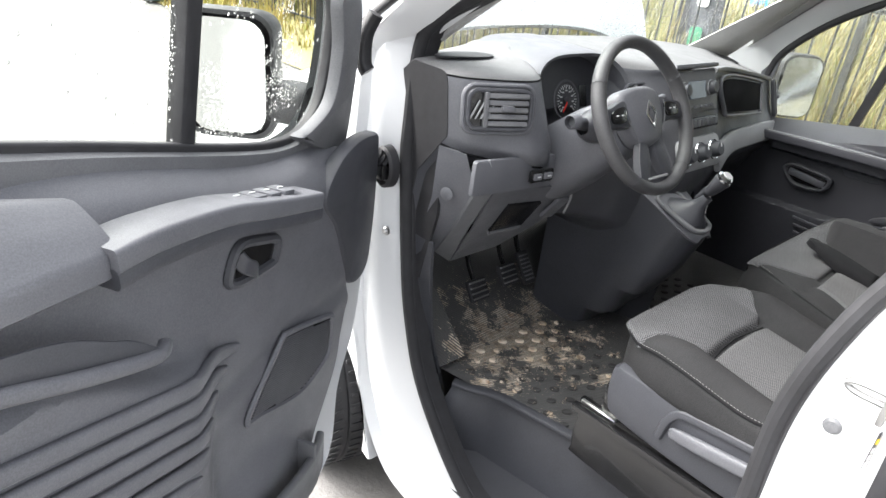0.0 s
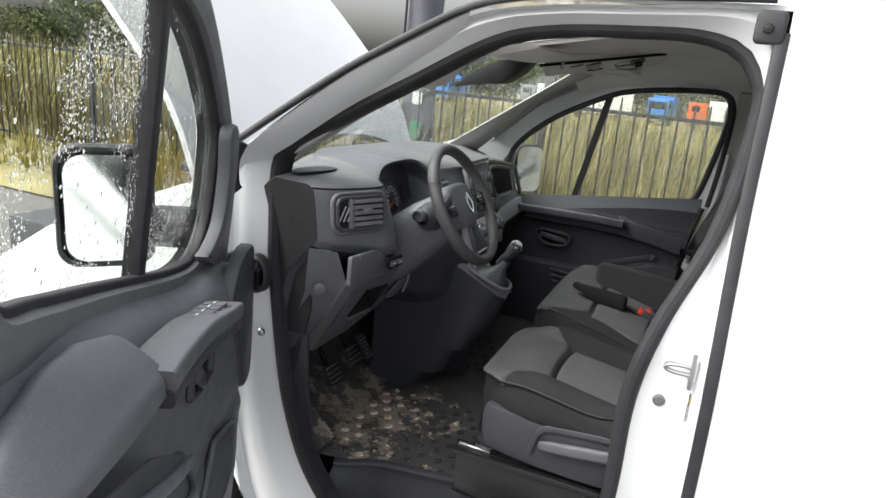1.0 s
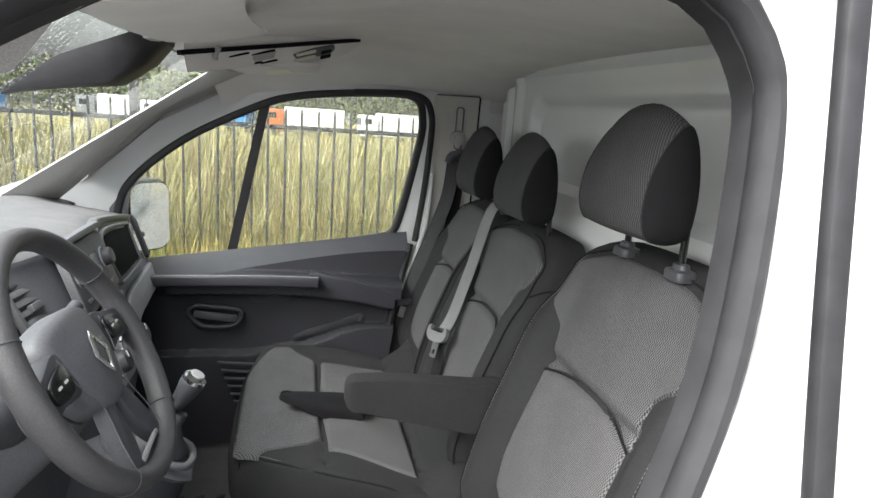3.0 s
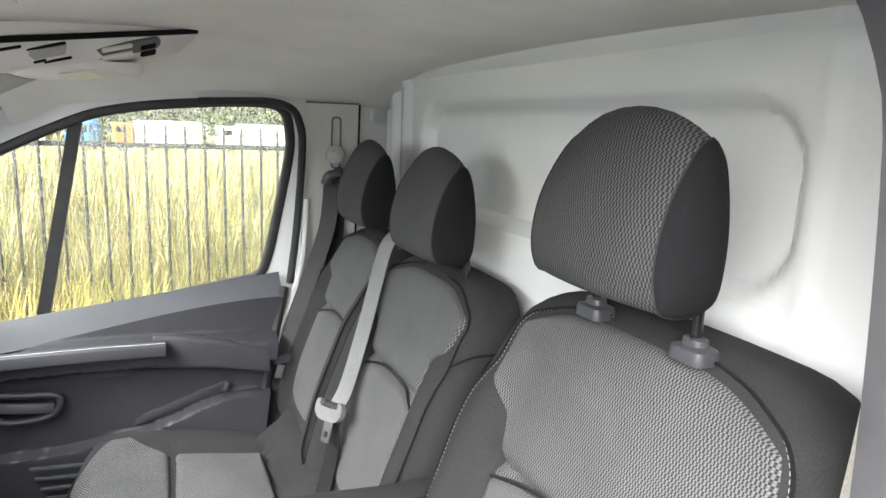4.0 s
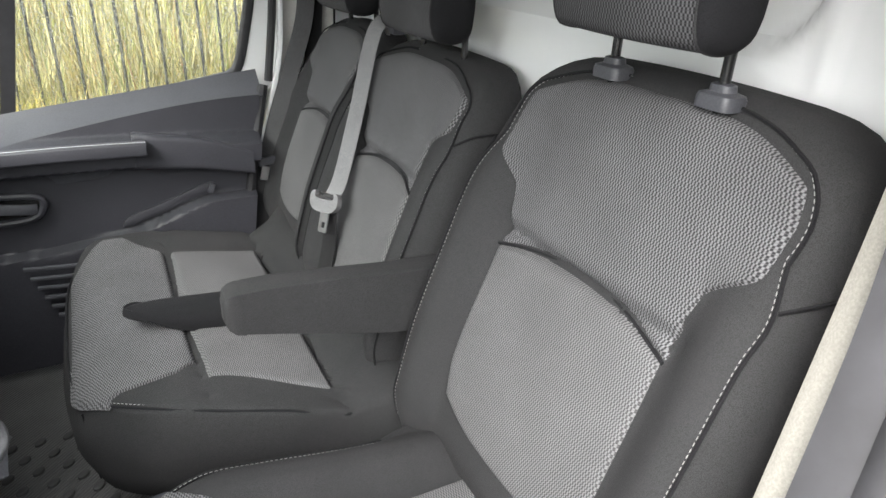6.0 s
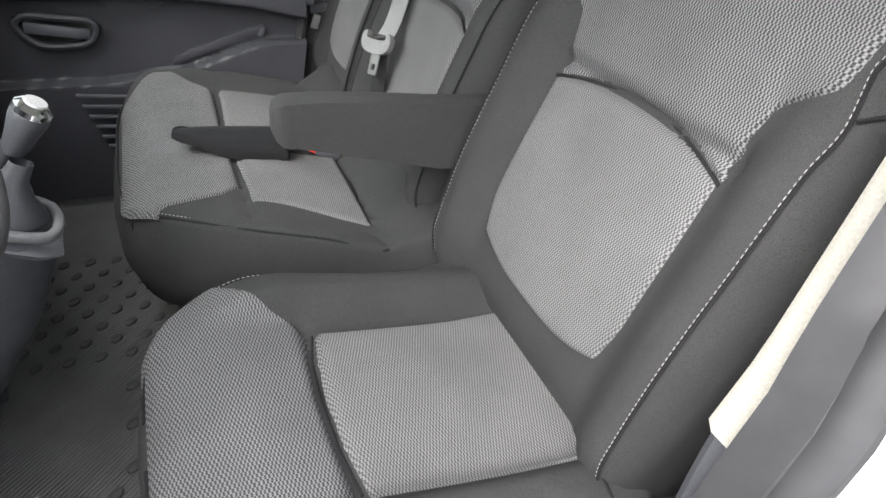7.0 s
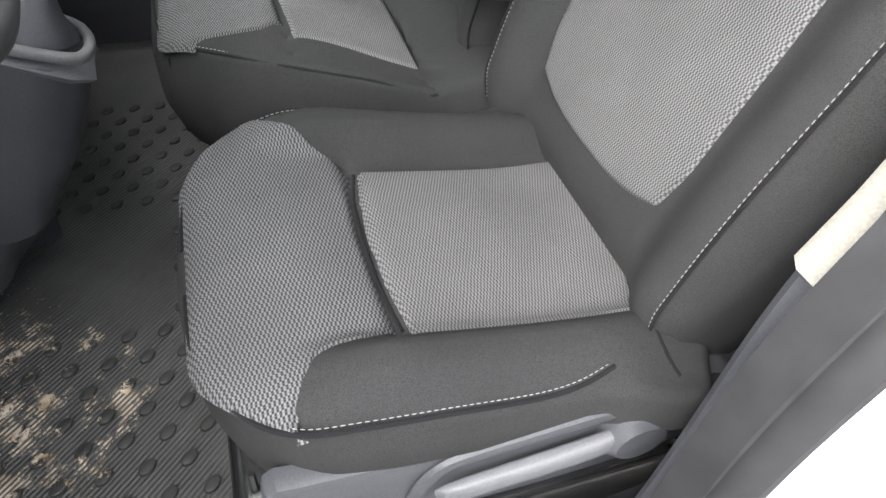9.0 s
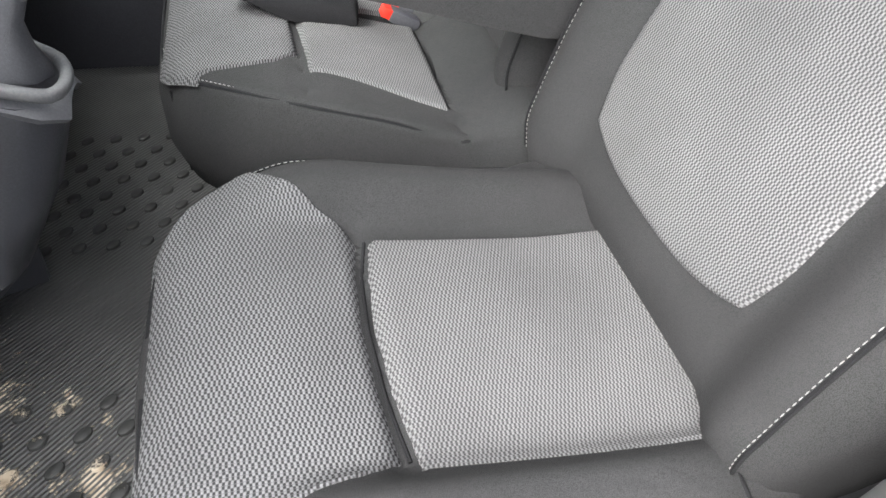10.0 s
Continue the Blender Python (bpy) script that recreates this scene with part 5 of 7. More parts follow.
part("fuse_cover", slab(rrect(0.05, 0.085, 0.006, 3), 0.010, lambda a, b, c: (a, b, c), 0.002), DARK, dash, "", frame_mat((-0.905, -0.455, 1.085), (0.03, 1, -0.12), (0.55, 0.09, 0.82)))
part("bright_edge", sweep(line([(-0.846, -0.812, 1.288), (-0.848, -0.790, 1.250), (-0.850, -0.764, 1.215)], 8), disc(0.0035, 6)), BAND, dash)

# instrument hood: an arch over the dials
HY, HW, HB, HT = -0.405, 0.215, 1.315, 1.497


def arch_pt(t, k, x):
    a = math.pi * t
    y = HY - HW * k * abs(math.cos(a)) ** 0.62 * (1 if math.cos(a) > 0 else -1)
    return (x, y, HB + (HT - HB) * k * math.sin(a) ** 0.62 if False else HB + (HT - HB) * (k if k <= 1 else 1 + (k - 1) * 0.2) * max(0.0, math.sin(a)) ** 0.62)


hood_rows = []
for k, xt, xb in ((1.18, -1.20, -0.95), (1.08, -1.05, -0.905), (1.02, -0.965, -0.885), (0.98, -0.950, -0.878), (0.93, -0.955, -0.882), (0.90, -0.985, -0.915), (0.88, -1.02, -0.96)):
    hood_rows.append([(lambda p, z: (lerp(xb, xt, max(0, math.sin(math.pi * t))) , p[1], p[2]))(arch_pt(t, k, 0), 0) for t in np.linspace(0.02, 0.98, 40)])
part("instrument_hood", loft(hood_rows, False), DARK, dash, "arched dark hood over the instruments")
cl = part("instrument_panel", slab([(p[1], p[2]) for p in [arch_pt(t, 0.90, 0) for t in np.linspace(0.02, 0.98, 40)]], 0.004, lambda a, b, c: (-0.985 - 0.30 * (b - 1.36) + c, a, b)), BLACK, dash, "black instrument panel with dials")
for yy, r in ((-0.388, 0.050),):
    M = frame_mat((-0.977, yy + 0.0, 1.362), (0, 1, 0), (-0.30, 0, 0.95))
    part("dial_ring", spin([(r, 0.0), (r + 0.003, 0.002), (r + 0.006, 0.0)], 40), DARK, cl, "", M)
    ticks = bmesh.new()
    for k in range(25):
        a = radians(225 - k * 270 / 24)
        L = 0.011 if k % 2 == 0 else 0.006
        b = box(L, 0.0024 if k % 2 == 0 else 0.0014, 0.001, 0, 1, (r - 0.008 - L / 2, 0, 0.002))
        b.transform(Matrix.Rotation(a, 4, "Z"))
        ticks = join(ticks, b)
    tagged(part("scale_marks", ticks, GREYPRINT, cl, "", M), kind="stuff")
    for k in range(9):
        a = radians(225 - k * 270 / 8)
        part("figure_bar", box(0.008, 0.004, 0.001, 0, 1, ((r - 0.024) * math.cos(a), (r - 0.024) * math.sin(a), 0.002)), GREYPRINT, cl, "", M)
    part("needle", box(0.044, 0.005, 0.0015, 0, 1, (0.018, 0, 0.006), None), RED, cl, "red dial needle", M @ pose(0, 0, 0, 0, 0, -128))
    part("needle_hub", spin([(0, 0.008), (0.008, 0.007), (0.010, 0.0)], 16), BLACK, cl, "", M)
part("centre_display", box(0.03, 0.06, 0.002, 0.004, 1), GLOSSBLACK, cl, "", frame_mat((-0.974, -0.32, 1.37), (0, 1, 0), (-0.30, 0, 0.95)))

# centre stack: radio, lower tray, heater controls
RF = frame_mat((-0.838, 0.045, 1.388), (0.0, 1, 0), (-0.33, 0, 0.94))
radio = thing("car_radio", "grey car radio with a small display and two knobs", "radio", RF)
part("body", slab(rrect(0.235, 0.128, 0.010, 3), 0.016, lambda a, b, c: (a, b, c), 0.004), MID, radio)
part("display", box(0.10, 0.052, 0.004, 0.003, 1, (-0.005, 0.004, 0.017)), SCREEN, radio, "pale grey display")
for s in (-0.082, 0.082):
    part("knob", spin([(0, 0.020), (0.016, 0.019), (0.019, 0.014), (0.020, 0.0)], 24), BLACK, radio, "", pose(s, 0.006, 0.015))
    part("knob_ring", spin([(0.020, 0.0), (0.023, 0.003), (0.025, 0.0)], 24), BAND, radio, "", pose(s, 0.006, 0.016))
for k in range(6):
    part("key", box(0.024, 0.010, 0.004, 0.002, 1, (-0.08 + k * 0.032, -0.046, 0.017)), DARK, radio)
part("upper_shelf", box(0.25, 0.014, 0.03, 0.005, 2, (0.0, 0.074, 0.008)), DARK, radio)
TF = frame_mat((-0.808, 0.075, 1.298), (0.0, 1, 0), (-0.30, 0, 0.95))
part("tray_slot", slab(rrect(0.20, 0.034, 0.008, 3), 0.012, lambda a, b, c: (a, b, c), 0.003), GLOSSBLACK, dash, "", TF)
for k in range(7):
    part("tray_key", box(0.020, 0.022, 0.006, 0.003, 2, (-0.078 + k * 0.026, 0, 0.013)), DARK, dash, "", TF)
HF = frame_mat((-0.778, 0.055, 1.212), (0.0, 1, 0), (-0.38, 0, 0.92))
part("heater_panel", slab(rrect(0.255, 0.10, 0.03, 4), 0.012, lambda a, b, c: (a, b, c), 0.005), BAND, dash, "silver-grey heater control panel", HF)
for s in (-0.082, 0.0, 0.082):
    part("heater_knob", spin([(0, 0.030), (0.020, 0.029), (0.023, 0.024), (0.026, 0.0)], 28), BLACK, dash, "", HF @ pose(s, 0.0, 0.008))
    part("knob_ring", spin([(0.026, 0.0), (0.031, 0.006), (0.034, 0.0)], 28), CHROME, dash, "", HF @ pose(s, 0.0, 0.010))
    part("knob_mark", box(0.003, 0.014, 0.002, 0, 1, (s, 0.012, 0.039)), GREYPRINT, dash, "", HF)
# passenger shelf opening
SF = frame_mat((-0.880, 0.50, 1.335), (-0.065, 1, -0.10), (-0.32, 0, 0.94))
# the tray has no depth: its inner shade is this flat black plate
part("open_tray", slab(spline([(-0.185, 0.052), (0.165, 0.040), (0.180, 0.022), (0.165, -0.045), (0.14, -0.056), (-0.16, -0.052), (-0.185, -0.04)], 60, True), 0.004, lambda a, b, c: (a, b, 0.002 + c), 0.001), VOID, dash, "open storage tray, its shaded hollow painted as a flat black plate", SF)
part("tray_frame", sweep([(a, b, 0.003) for a, b in spline([(-0.20, 0.062), (0.172, 0.050), (0.195, 0.026), (0.178, -0.055), (0.15, -0.068), (-0.17, -0.064), (-0.20, -0.05)], 60, True)], rrect(0.008, 0.014, 0.003, 2), True, (0, 0, 1)), DARK, dash, "", SF)
part("silver_band", sweep(spline([(-0.775, 0.20, 1.165), (-0.835, 0.40, 1.185), (-0.855, 0.62, 1.185), (-0.868, 0.80, 1.178), (-0.885, 0.93, 1.165)], 40), rrect(0.02, 0.075, 0.008, 3), False, (-0.35, 0, 0.94)), BAND, dash, "silver-grey band across the passenger side")
part("upper_lip", sweep(spline([(-0.862, 0.19, 1.440), (-0.918, 0.40, 1.425), (-0.938, 0.65, 1.392), (-0.948, 0.85, 1.36)], 40), rrect(0.022, 0.016, 0.005, 2)), MID, dash)

# gear lever plinth and console
con = thing("gear_console", "dark grey gear lever console rising from the floor", "console")
crow = []
for x, z, yl, yr in ((-0.80, 1.12, -0.172, 0.04), (-0.74, 1.095, -0.174, 0.02), (-0.68, 1.065, -0.170, -0.01), (-0.635, 1.042, -0.162, -0.035), (-0.612, 1.028, -0.14, -0.06)):
    crow.append([(x, yl, z - 0.012), (x, yl + 0.02, z), (x, lerp(yl, yr, 0.5), z + 0.003), (x, yr - 0.02, z), (x, yr, z - 0.012)])
part("plinth_top", thick(loft(crow, False), 0.01), DARK, con)
tp = lambda z: 0.25 * (1.03 - z) + 0.9 * (1.03 - z) ** 2
plan = lambda z: spline([(-1.12 + 0.05 * (1.1 - z), 0.085), (-0.80, 0.078), (-0.67 - tp(z), 0.0), (-0.618 - tp(z), -0.07), (-0.632 - tp(z), -0.145), (-0.70 - 0.9 * tp(z), -0.170), (-0.85 - 0.5 * tp(z), -0.172 + 0.02 * (1.03 - z)), (-1.12, -0.18)], 40)
body_rows = []
for z in (0.56, 0.66, 0.78, 0.90, 0.99, 1.03):
    body_rows.append([(p[0], p[1], z + (0.42 * max(0, -0.62 - p[0]) * smooth(0.9, 1.03, z) if z > 0.9 else 0)) for p in plan(z)])
part("console_body", loft(body_rows, False), BLACK, con)
GF = frame_mat((-0.690, -0.104, 1.072), (0.93, 0, -0.37), (0, 1, 0))
part("gaiter_frame", sweep([(a, b, 0.004) for a, b in spline([(-0.075, -0.050), (-0.075, 0.055), (0.045, 0.048), (0.075, 0.024), (0.078, -0.024), (0.05, -0.050)], 40, True)], rrect(0.014, 0.014, 0.005, 3), True, (0, 0, 1)), MID, con, "grey frame round the gaiter", GF)
gait_r = []
for k, zz, sx, sy in ((0, 0.004, 1, 1), (1, 0.020, 0.80, 0.80), (2, 0.036, 0.50, 0.55), (3, 0.060, 0.26, 0.32), (4, 0.085, 0.20, 0.25)):
    gait_r.append([(0.0 + 0.068 * sx * math.cos(t) * (1 + 0.06 * math.sin(5 * t + k)) + 0.006 * k, 0.045 * sy * math.sin(t) * (1 + 0.06 * math.cos(4 * t + k)), zz) for t in np.linspace(0, 2 * math.pi, 28, endpoint=False)])
part("gaiter", loft(gait_r), BLACK, con, "soft black leatherette gaiter", GF)
gear = thing("gear_lever", "black gear lever with a chrome-capped knob", "gear lever")
part("shaft", sweep(spline([(-0.675, -0.075, 1.12), (-0.655, -0.083, 1.15), (-0.64, -0.088, 1.165)], 10), disc(0.013, 10)), BLACK, gear)
GK = frame_mat((-0.640, -0.088, 1.160), (0, 1, 0), (-0.83, 0.2, 0.55))
part("knob", loft([[(r * a * 1.0, r * b * 0.9, z) for a, b in disc(1, 24)] for r, z in ((0.014, -0.012), (0.019, 0.0), (0.022, 0.02), (0.026, 0.04), (0.0265, 0.052), (0.022, 0.058))], True, True, True), BLACK, gear, "", GK)
part("knob_cap", loft([[(r * a, r * b * 0.9, z) for a, b in disc(1, 24)] for r, z in ((0.0262, 0.0525), (0.0255, 0.060), (0.018, 0.066), (0.006, 0.067))], True, False, True), CHROME, gear, "chrome knob cap", GK)
part("knob_plate", loft([[(r * a, r * b * 0.9, z) for a, b in disc(1, 20)] for r, z in ((0.016, 0.0655), (0.015, 0.069), (0.004, 0.0695))], True, False, True), BAND, gear, "", GK)

# ---------------------------------------------------------------- steering wheel
WM = frame_mat((-0.692, -0.452, 1.398), (0, 1, 0), (-0.478, 0, 0.878))
wheel = thing("steering_wheel", "black leather steering wheel with gloss black lower spokes", "steering wheel", WM)
R = 0.178
rim_path = [(R * math.cos(t), R * math.sin(t) * (1.0 if math.sin(t) > -0.8 else 1.0), 0.0) for t in np.linspace(0, 2 * math.pi, 72, endpoint=False)]
part("rim", sweep(rim_path, [(0.0155 * a, 0.0185 * b) for a, b in disc(1, 12)], True, (0, 0, 1)), plastic("wheel_leather", (0.052, 0.052, 0.055), 0.45, 0.3, 0.1, 700), wheel)
for a in (28, 152, 232, 308):
    t = radians(a)
    part("rim_seam", sweep([((R + 0.0165 * math.cos(q)) * math.cos(t), (R + 0.0165 * math.cos(q)) * math.sin(t), 0.0195 * math.sin(q)) for q in np.linspace(0, 2 * math.pi, 16, endpoint=False)], disc(0.0008, 4), True, (math.cos(t + 1.57), math.sin(t + 1.57), 0)), BLACK, wheel)
hub_o = spline([(-0.082, 0.045), (-0.06, 0.066), (0.0, 0.072), (0.06, 0.066), (0.082, 0.045), (0.074, -0.01), (0.045, -0.060), (0.0, -0.074), (-0.045, -0.060), (-0.074, -0.01)], 60, True)
part("airbag_cover", pad(hub_o, lambda a, b: 0.012 - 1.6 * (a * a + b * b), -0.055, 0.014, 6), DARK, wheel)
for s in (-1, 1):
    part("side_spoke", slab(spline([(s * 0.070, 0.040), (s * 0.13, 0.030), (s * 0.172, 0.018), (s * 0.174, -0.02), (s * 0.12, -0.018), (s * 0.066, -0.020)], 30, True), 0.024, lambda a, b, c: (a, b, -0.022 + c), 0.007), BLACK, wheel)
    part("spoke_keys", slab(spline([(s * 0.088, 0.026), (s * 0.135, 0.018), (s * 0.14, -0.006), (s * 0.10, -0.010), (s * 0.085, 0.0)], 30, True), 0.005, lambda a, b, c: (a, b, 0.002 + c), 0.002), GLOSSBLACK, wheel)
    for k in range(2):
        part("key_mark", box(0.010, 0.003, 0.001, 0, 1, (s * (0.103 + 0.020 * k), 0.008, 0.008)), GREYPRINT, wheel)
    part("lower_spoke", slab(spline([(s * 0.012, -0.068), (s * 0.040, -0.060), (s * 0.062, -0.110), (s * 0.070, -0.155), (s * 0.045, -0.164), (s * 0.018, -0.12)], 30, True), 0.020, lambda a, b, c: (a, b, -0.020 + c), 0.006), BLACK, wheel)
    part("bright_trim", sweep(spline([(s * 0.086, 0.032, 0.004), (s * 0.078, -0.008, 0.004), (s * 0.052, -0.055, 0.002), (s * 0.066, -0.11, 0.001), (s * 0.073, -0.152, 0.001)], 24), disc(0.0008, 5)), MID, wheel)
part("lower_bar", box(0.085, 0.006, 0.006, 0.002, 2, (0.0, -0.150, 0.0)), BAND, wheel)
dia = [(0, 0.030), (0.019, 0.0), (0, -0.030), (-0.019, 0.0)]
part("emblem", sweep([(a, b, 0.0165) for a, b in [(lerp(dia[i][0], dia[(i + 1) % 4][0], k / 5), lerp(dia[i][1], dia[(i + 1) % 4][1], k / 5)) for i in range(4) for k in range(5)]], rrect(0.007, 0.004, 0.001, 1), True, (0, 0, 1)), CHROME, wheel, "chrome diamond emblem")
col = thing("steering_column", "dark grey steering column shroud with stalks", "steering column", WM)
part("shroud", loft([[(a * k + 0.0, b * k2 - dy, z) for a, b in spline([(-0.07, 0.05), (0.0, 0.062), (0.07, 0.05), (0.078, -0.02), (0.05, -0.075), (0.0, -0.085), (-0.05, -0.075), (-0.078, -0.02)], 40, True)] for z, k, k2, dy in ((-0.045, 0.85, 0.85, 0.0), (-0.06, 1.0, 1.0, 0.0), (-0.14, 1.15, 1.15, 0.012), (-0.22, 1.3, 1.25, 0.03), (-0.30, 1.35, 1.3, 0.045))], True, True, True), DARK, col)
part("stalk", sweep(spline([(-0.08, 0.005, -0.085), (-0.13, 0.012, -0.083), (-0.185, 0.018, -0.065)], 12), disc(0.017, 12), False, (0, 0, 1), lambda k: 1 - 0.15 * k), BLACK, col)
part("stalk_end", spin([(0, 0.018), (0.012, 0.017), (0.017, 0.011), (0.0175, -0.012), (0.015, -0.016)], 20, "x"), DARK, col, "", pose(-0.19, 0.019, -0.063))
part("stalk_boot", spin([(0.017, -0.035), (0.030, -0.022), (0.040, 0.0), (0.044, 0.024)], 28, "x"), BLACK, col, "", pose(-0.100, 0.004, -0.085))
part("stalk", sweep(spline([(0.08, 0.010, -0.085), (0.14, 0.03, -0.08), (0.20, 0.045, -0.06)], 12), disc(0.011, 10), False, (0, 0, 1)), BLACK, col)
part("lock_barrel", spin([(0, 0.01), (0.014, 0.008), (0.018, 0.0), (0.018, -0.03)], 20, "x"), BLACK, col, "", pose(0.10, -0.03, -0.14))

# ---------------------------------------------------------------- pedals
for nm, x, y, z, w, h in (("clutch_pedal", -1.085, -0.525, 0.745, 0.078, 0.070), ("brake_pedal", -1.10, -0.372, 0.752, 0.076, 0.072), ("accelerator_pedal", -1.105, -0.280, 0.750, 0.050, 0.115)):
    pe = thing(nm, "worn black rubber pedal on a steel arm", "pedal", group="pedals")
    PMx = frame_mat((x, y, z), (0, 1, 0), (-0.55, 0, 0.83))
    part("pad", slab(rrect(w, h, 0.008, 3), 0.012, lambda a, b, c: (a, b, c), 0.004), RUBBER, pe, "", PMx)
    for k in range(4 if h < 0.1 else 7):
        part("grip_rib", box(w * 0.86, 0.005, 0.004, 0.001, 1, (0, -h * 0.36 + k * h * 0.72 / (3 if h < 0.1 else 6), 0.013)), STEEL if h < 0.1 else MID, pe, "", PMx)
    part("arm", sweep(spline([(x, y, z), (x - 0.06, y, z + 0.10), (x - 0.06, y, z + 0.28)], 12), rrect(0.016, 0.010, 0.003, 2), False, (0, 1, 0)), BLACKSTEEL, pe)
fr = thing("foot_rest", "studded black rubber foot rest, muddy", "foot rest")
part("pad", thick(surface(lambda u, v: (lerp(-1.0, -1.22, u), lerp(-0.74, -0.64, v), 0.585 + 0.22 * u), 6, 4), 0.012), FLOORMAT, fr)
for i in range(5):
    for j in range(2):
        part("stud", spin([(0, 0.006), (0.010, 0.005), (0.013, 0.0)], 12), FLOORMAT, fr, "", pose(-1.03 - 0.04 * i, -0.715 + 0.05 * j, 0.622 + 0.04 * i, 0, 45, 0))

# ---------------------------------------------------------------- overhead
oc = thing("roof_console", "pale grey roof console with reading lamp and switches", "roof console")

EDGE_A, EDGE_B = np.array((-0.655, 0.110, 1.833)), np.array((-0.270, 0.450, 1.922))
DROP = np.array((0.0, 0.042, -0.031))


def console_at(k, s, lift=0.0):
    """A pose on the slanted face: k along its edge, s down the face."""
    p = EDGE_A + k * (EDGE_B - EDGE_A) + s * DROP
    m = frame_mat(p, EDGE_B - EDGE_A, DROP)
    return m @ Matrix.Translation((0, 0, -lift))


rows = []
for k in (0, 0.1, 0.25, 0.4, 0.55, 0.7, 0.85, 0.94, 0.98, 1.0):
    e = EDGE_A + k * (EDGE_B - EDGE_A)
    q = 1 - 0.75 * smooth(0.90, 1.0, k)
    rows.append([tuple(e + d) for d in (np.array((0, 0.30, 0.05)), np.array((0, 0.0, 0.03)), np.array((0, -0.004, 0.006)), np.zeros(3), DROP * 0.5 * q, DROP * 0.92 * q, DROP * 1.0 * q + (0, 0.006, -0.002), DROP * q + (0, 0.30, 0.012))])
part("housing", loft(rows, True, True, True), LINER, oc)
# the shadow line along the console's edge, added as a black strip
part("edge_shadow", sweep([tuple(EDGE_A + k * (EDGE_B - EDGE_A) + (0, -0.006, 0.004)) for k in np.linspace(-0.02, 1.0, 12)], rrect(0.014, 0.010, 0.003, 2)), VOID, oc, "black strip drawn as the shadow along the console's edge")
part("switch_bezel", slab(rrect(0.145, 0.030, 0.014, 5), 0.006, lambda a, b, c: (a, b, 0.002 - c), 0.002), MID, oc, "grey switch bezel", console_at(0.67, 0.55))
for s_ in (0.36, 0.72):
    part("lamp_lens", box(0.056, 0.0085, 0.006, 0.003, 2), LENS, oc, "white reading lamp lens", console_at(0.635, s_, 0.008))
    part("roof_switch", box(0.030, 0.012, 0.007, 0.004, 3), VOID, oc, "", console_at(0.765, s_ + 0.02, 0.007))
part("card_flap", box(0.060, 0.022, 0.003, 0.001, 1), LIGHT, oc, "", console_at(0.39, 0.50, 0.001))
for k, s_, w in ((0.39, 0.22, 0.062), (0.42, 0.86, 0.045), (0.36, 0.86, 0.02), (0.26, 0.25, 0.05)):
    part("grille_slot", box(w, 0.005, 0.004, 0.001, 1), VOID, oc, "", console_at(k, s_, 0.001))
sc = thing("sensor_cover", "black plastic sensor cover at the top of the windscreen", "cover")
sec = []
for x, w, zt, t in ((-0.955, 0.015, 1.742, 0.012), (-0.90, 0.05, 1.772, 0.030), (-0.83, 0.085, 1.808, 0.055), (-0.76, 0.095, 1.835, 0.075), (-0.70, 0.085, 1.862, 0.060), (-0.665, 0.06, 1.872, 0.03)):
    sec.append([(x, 0.02 + w * a, zt - t * 0.5 + t * 0.5 * b) for a, b in ((1, 1), (0.95, 0), (0.75, -0.9), (0.3, -1), (-0.3, -1), (-0.75, -0.9), (-0.95, 0), (-1, 1))])
part("cover", loft(sec, True, True, True), RUBBER, sc)
vi = thing("sun_visor", "pale grey sun visor folded up against the roof lining", "sun visor", group="sun visors")
visor_sec = spline([(-0.655, 1.838), (-0.60, 1.838), (-0.50, 1.858), (-0.475, 1.868), (-0.50, 1.874), (-0.60, 1.862), (-0.66, 1.852)], 24, True)
part("flap", loft([[(x - 0.02 * math.sin(math.pi * v), lerp(-0.62, -0.16, v), z) for x, z in visor_sec] for v in np.linspace(0, 1, 10)], True, True, True), LINER, vi)
part("pivot_rod", sweep(spline([(-0.655, -0.62, 1.846), (-0.655, -0.66, 1.846), (-0.64, -0.69, 1.856), (-0.62, -0.70, 1.872)], 12), disc(0.007, 8)), LIGHT, vi)
part("clip", box(0.022, 0.05, 0.016, 0.004, 2, (-0.665, -0.145, 1.846)), LIGHT, vi)
vi = thing("sun_visor", "pale grey sun visor with a cream warning label, folded up", "sun visor", group="sun visors")
part("flap", slab([tuple(p) for p in spline([(-0.595, 0.30), (-0.55, 0.285), (-0.45, 0.36), (-0.385, 0.405), (-0.368, 0.44), (-0.372, 0.64), (-0.39, 0.74), (-0.44, 0.775), (-0.56, 0.775), (-0.60, 0.70), (-0.605, 0.45)], 70, True)], 0.016, lambda a, b, c: (a, b, 1.851 + 0.05 * (a + 0.45) - c), 0.006), LINER, vi)
part("warning_label", slab([(-0.512, 0.475), (-0.450, 0.345), (-0.438, 0.590), (-0.512, 0.740)], 0.001, lambda a, b, c: (a, b, 1.8335 + 0.05 * (a + 0.45) - c)), LENS, vi, "cream warning label")
part("pivot_rod", sweep(spline([(-0.596, 0.28, 1.838), (-0.60, 0.20, 1.836), (-0.60, 0.16, 1.838), (-0.59, 0.145, 1.856)], 12), disc(0.006, 8)), LIGHT, vi)


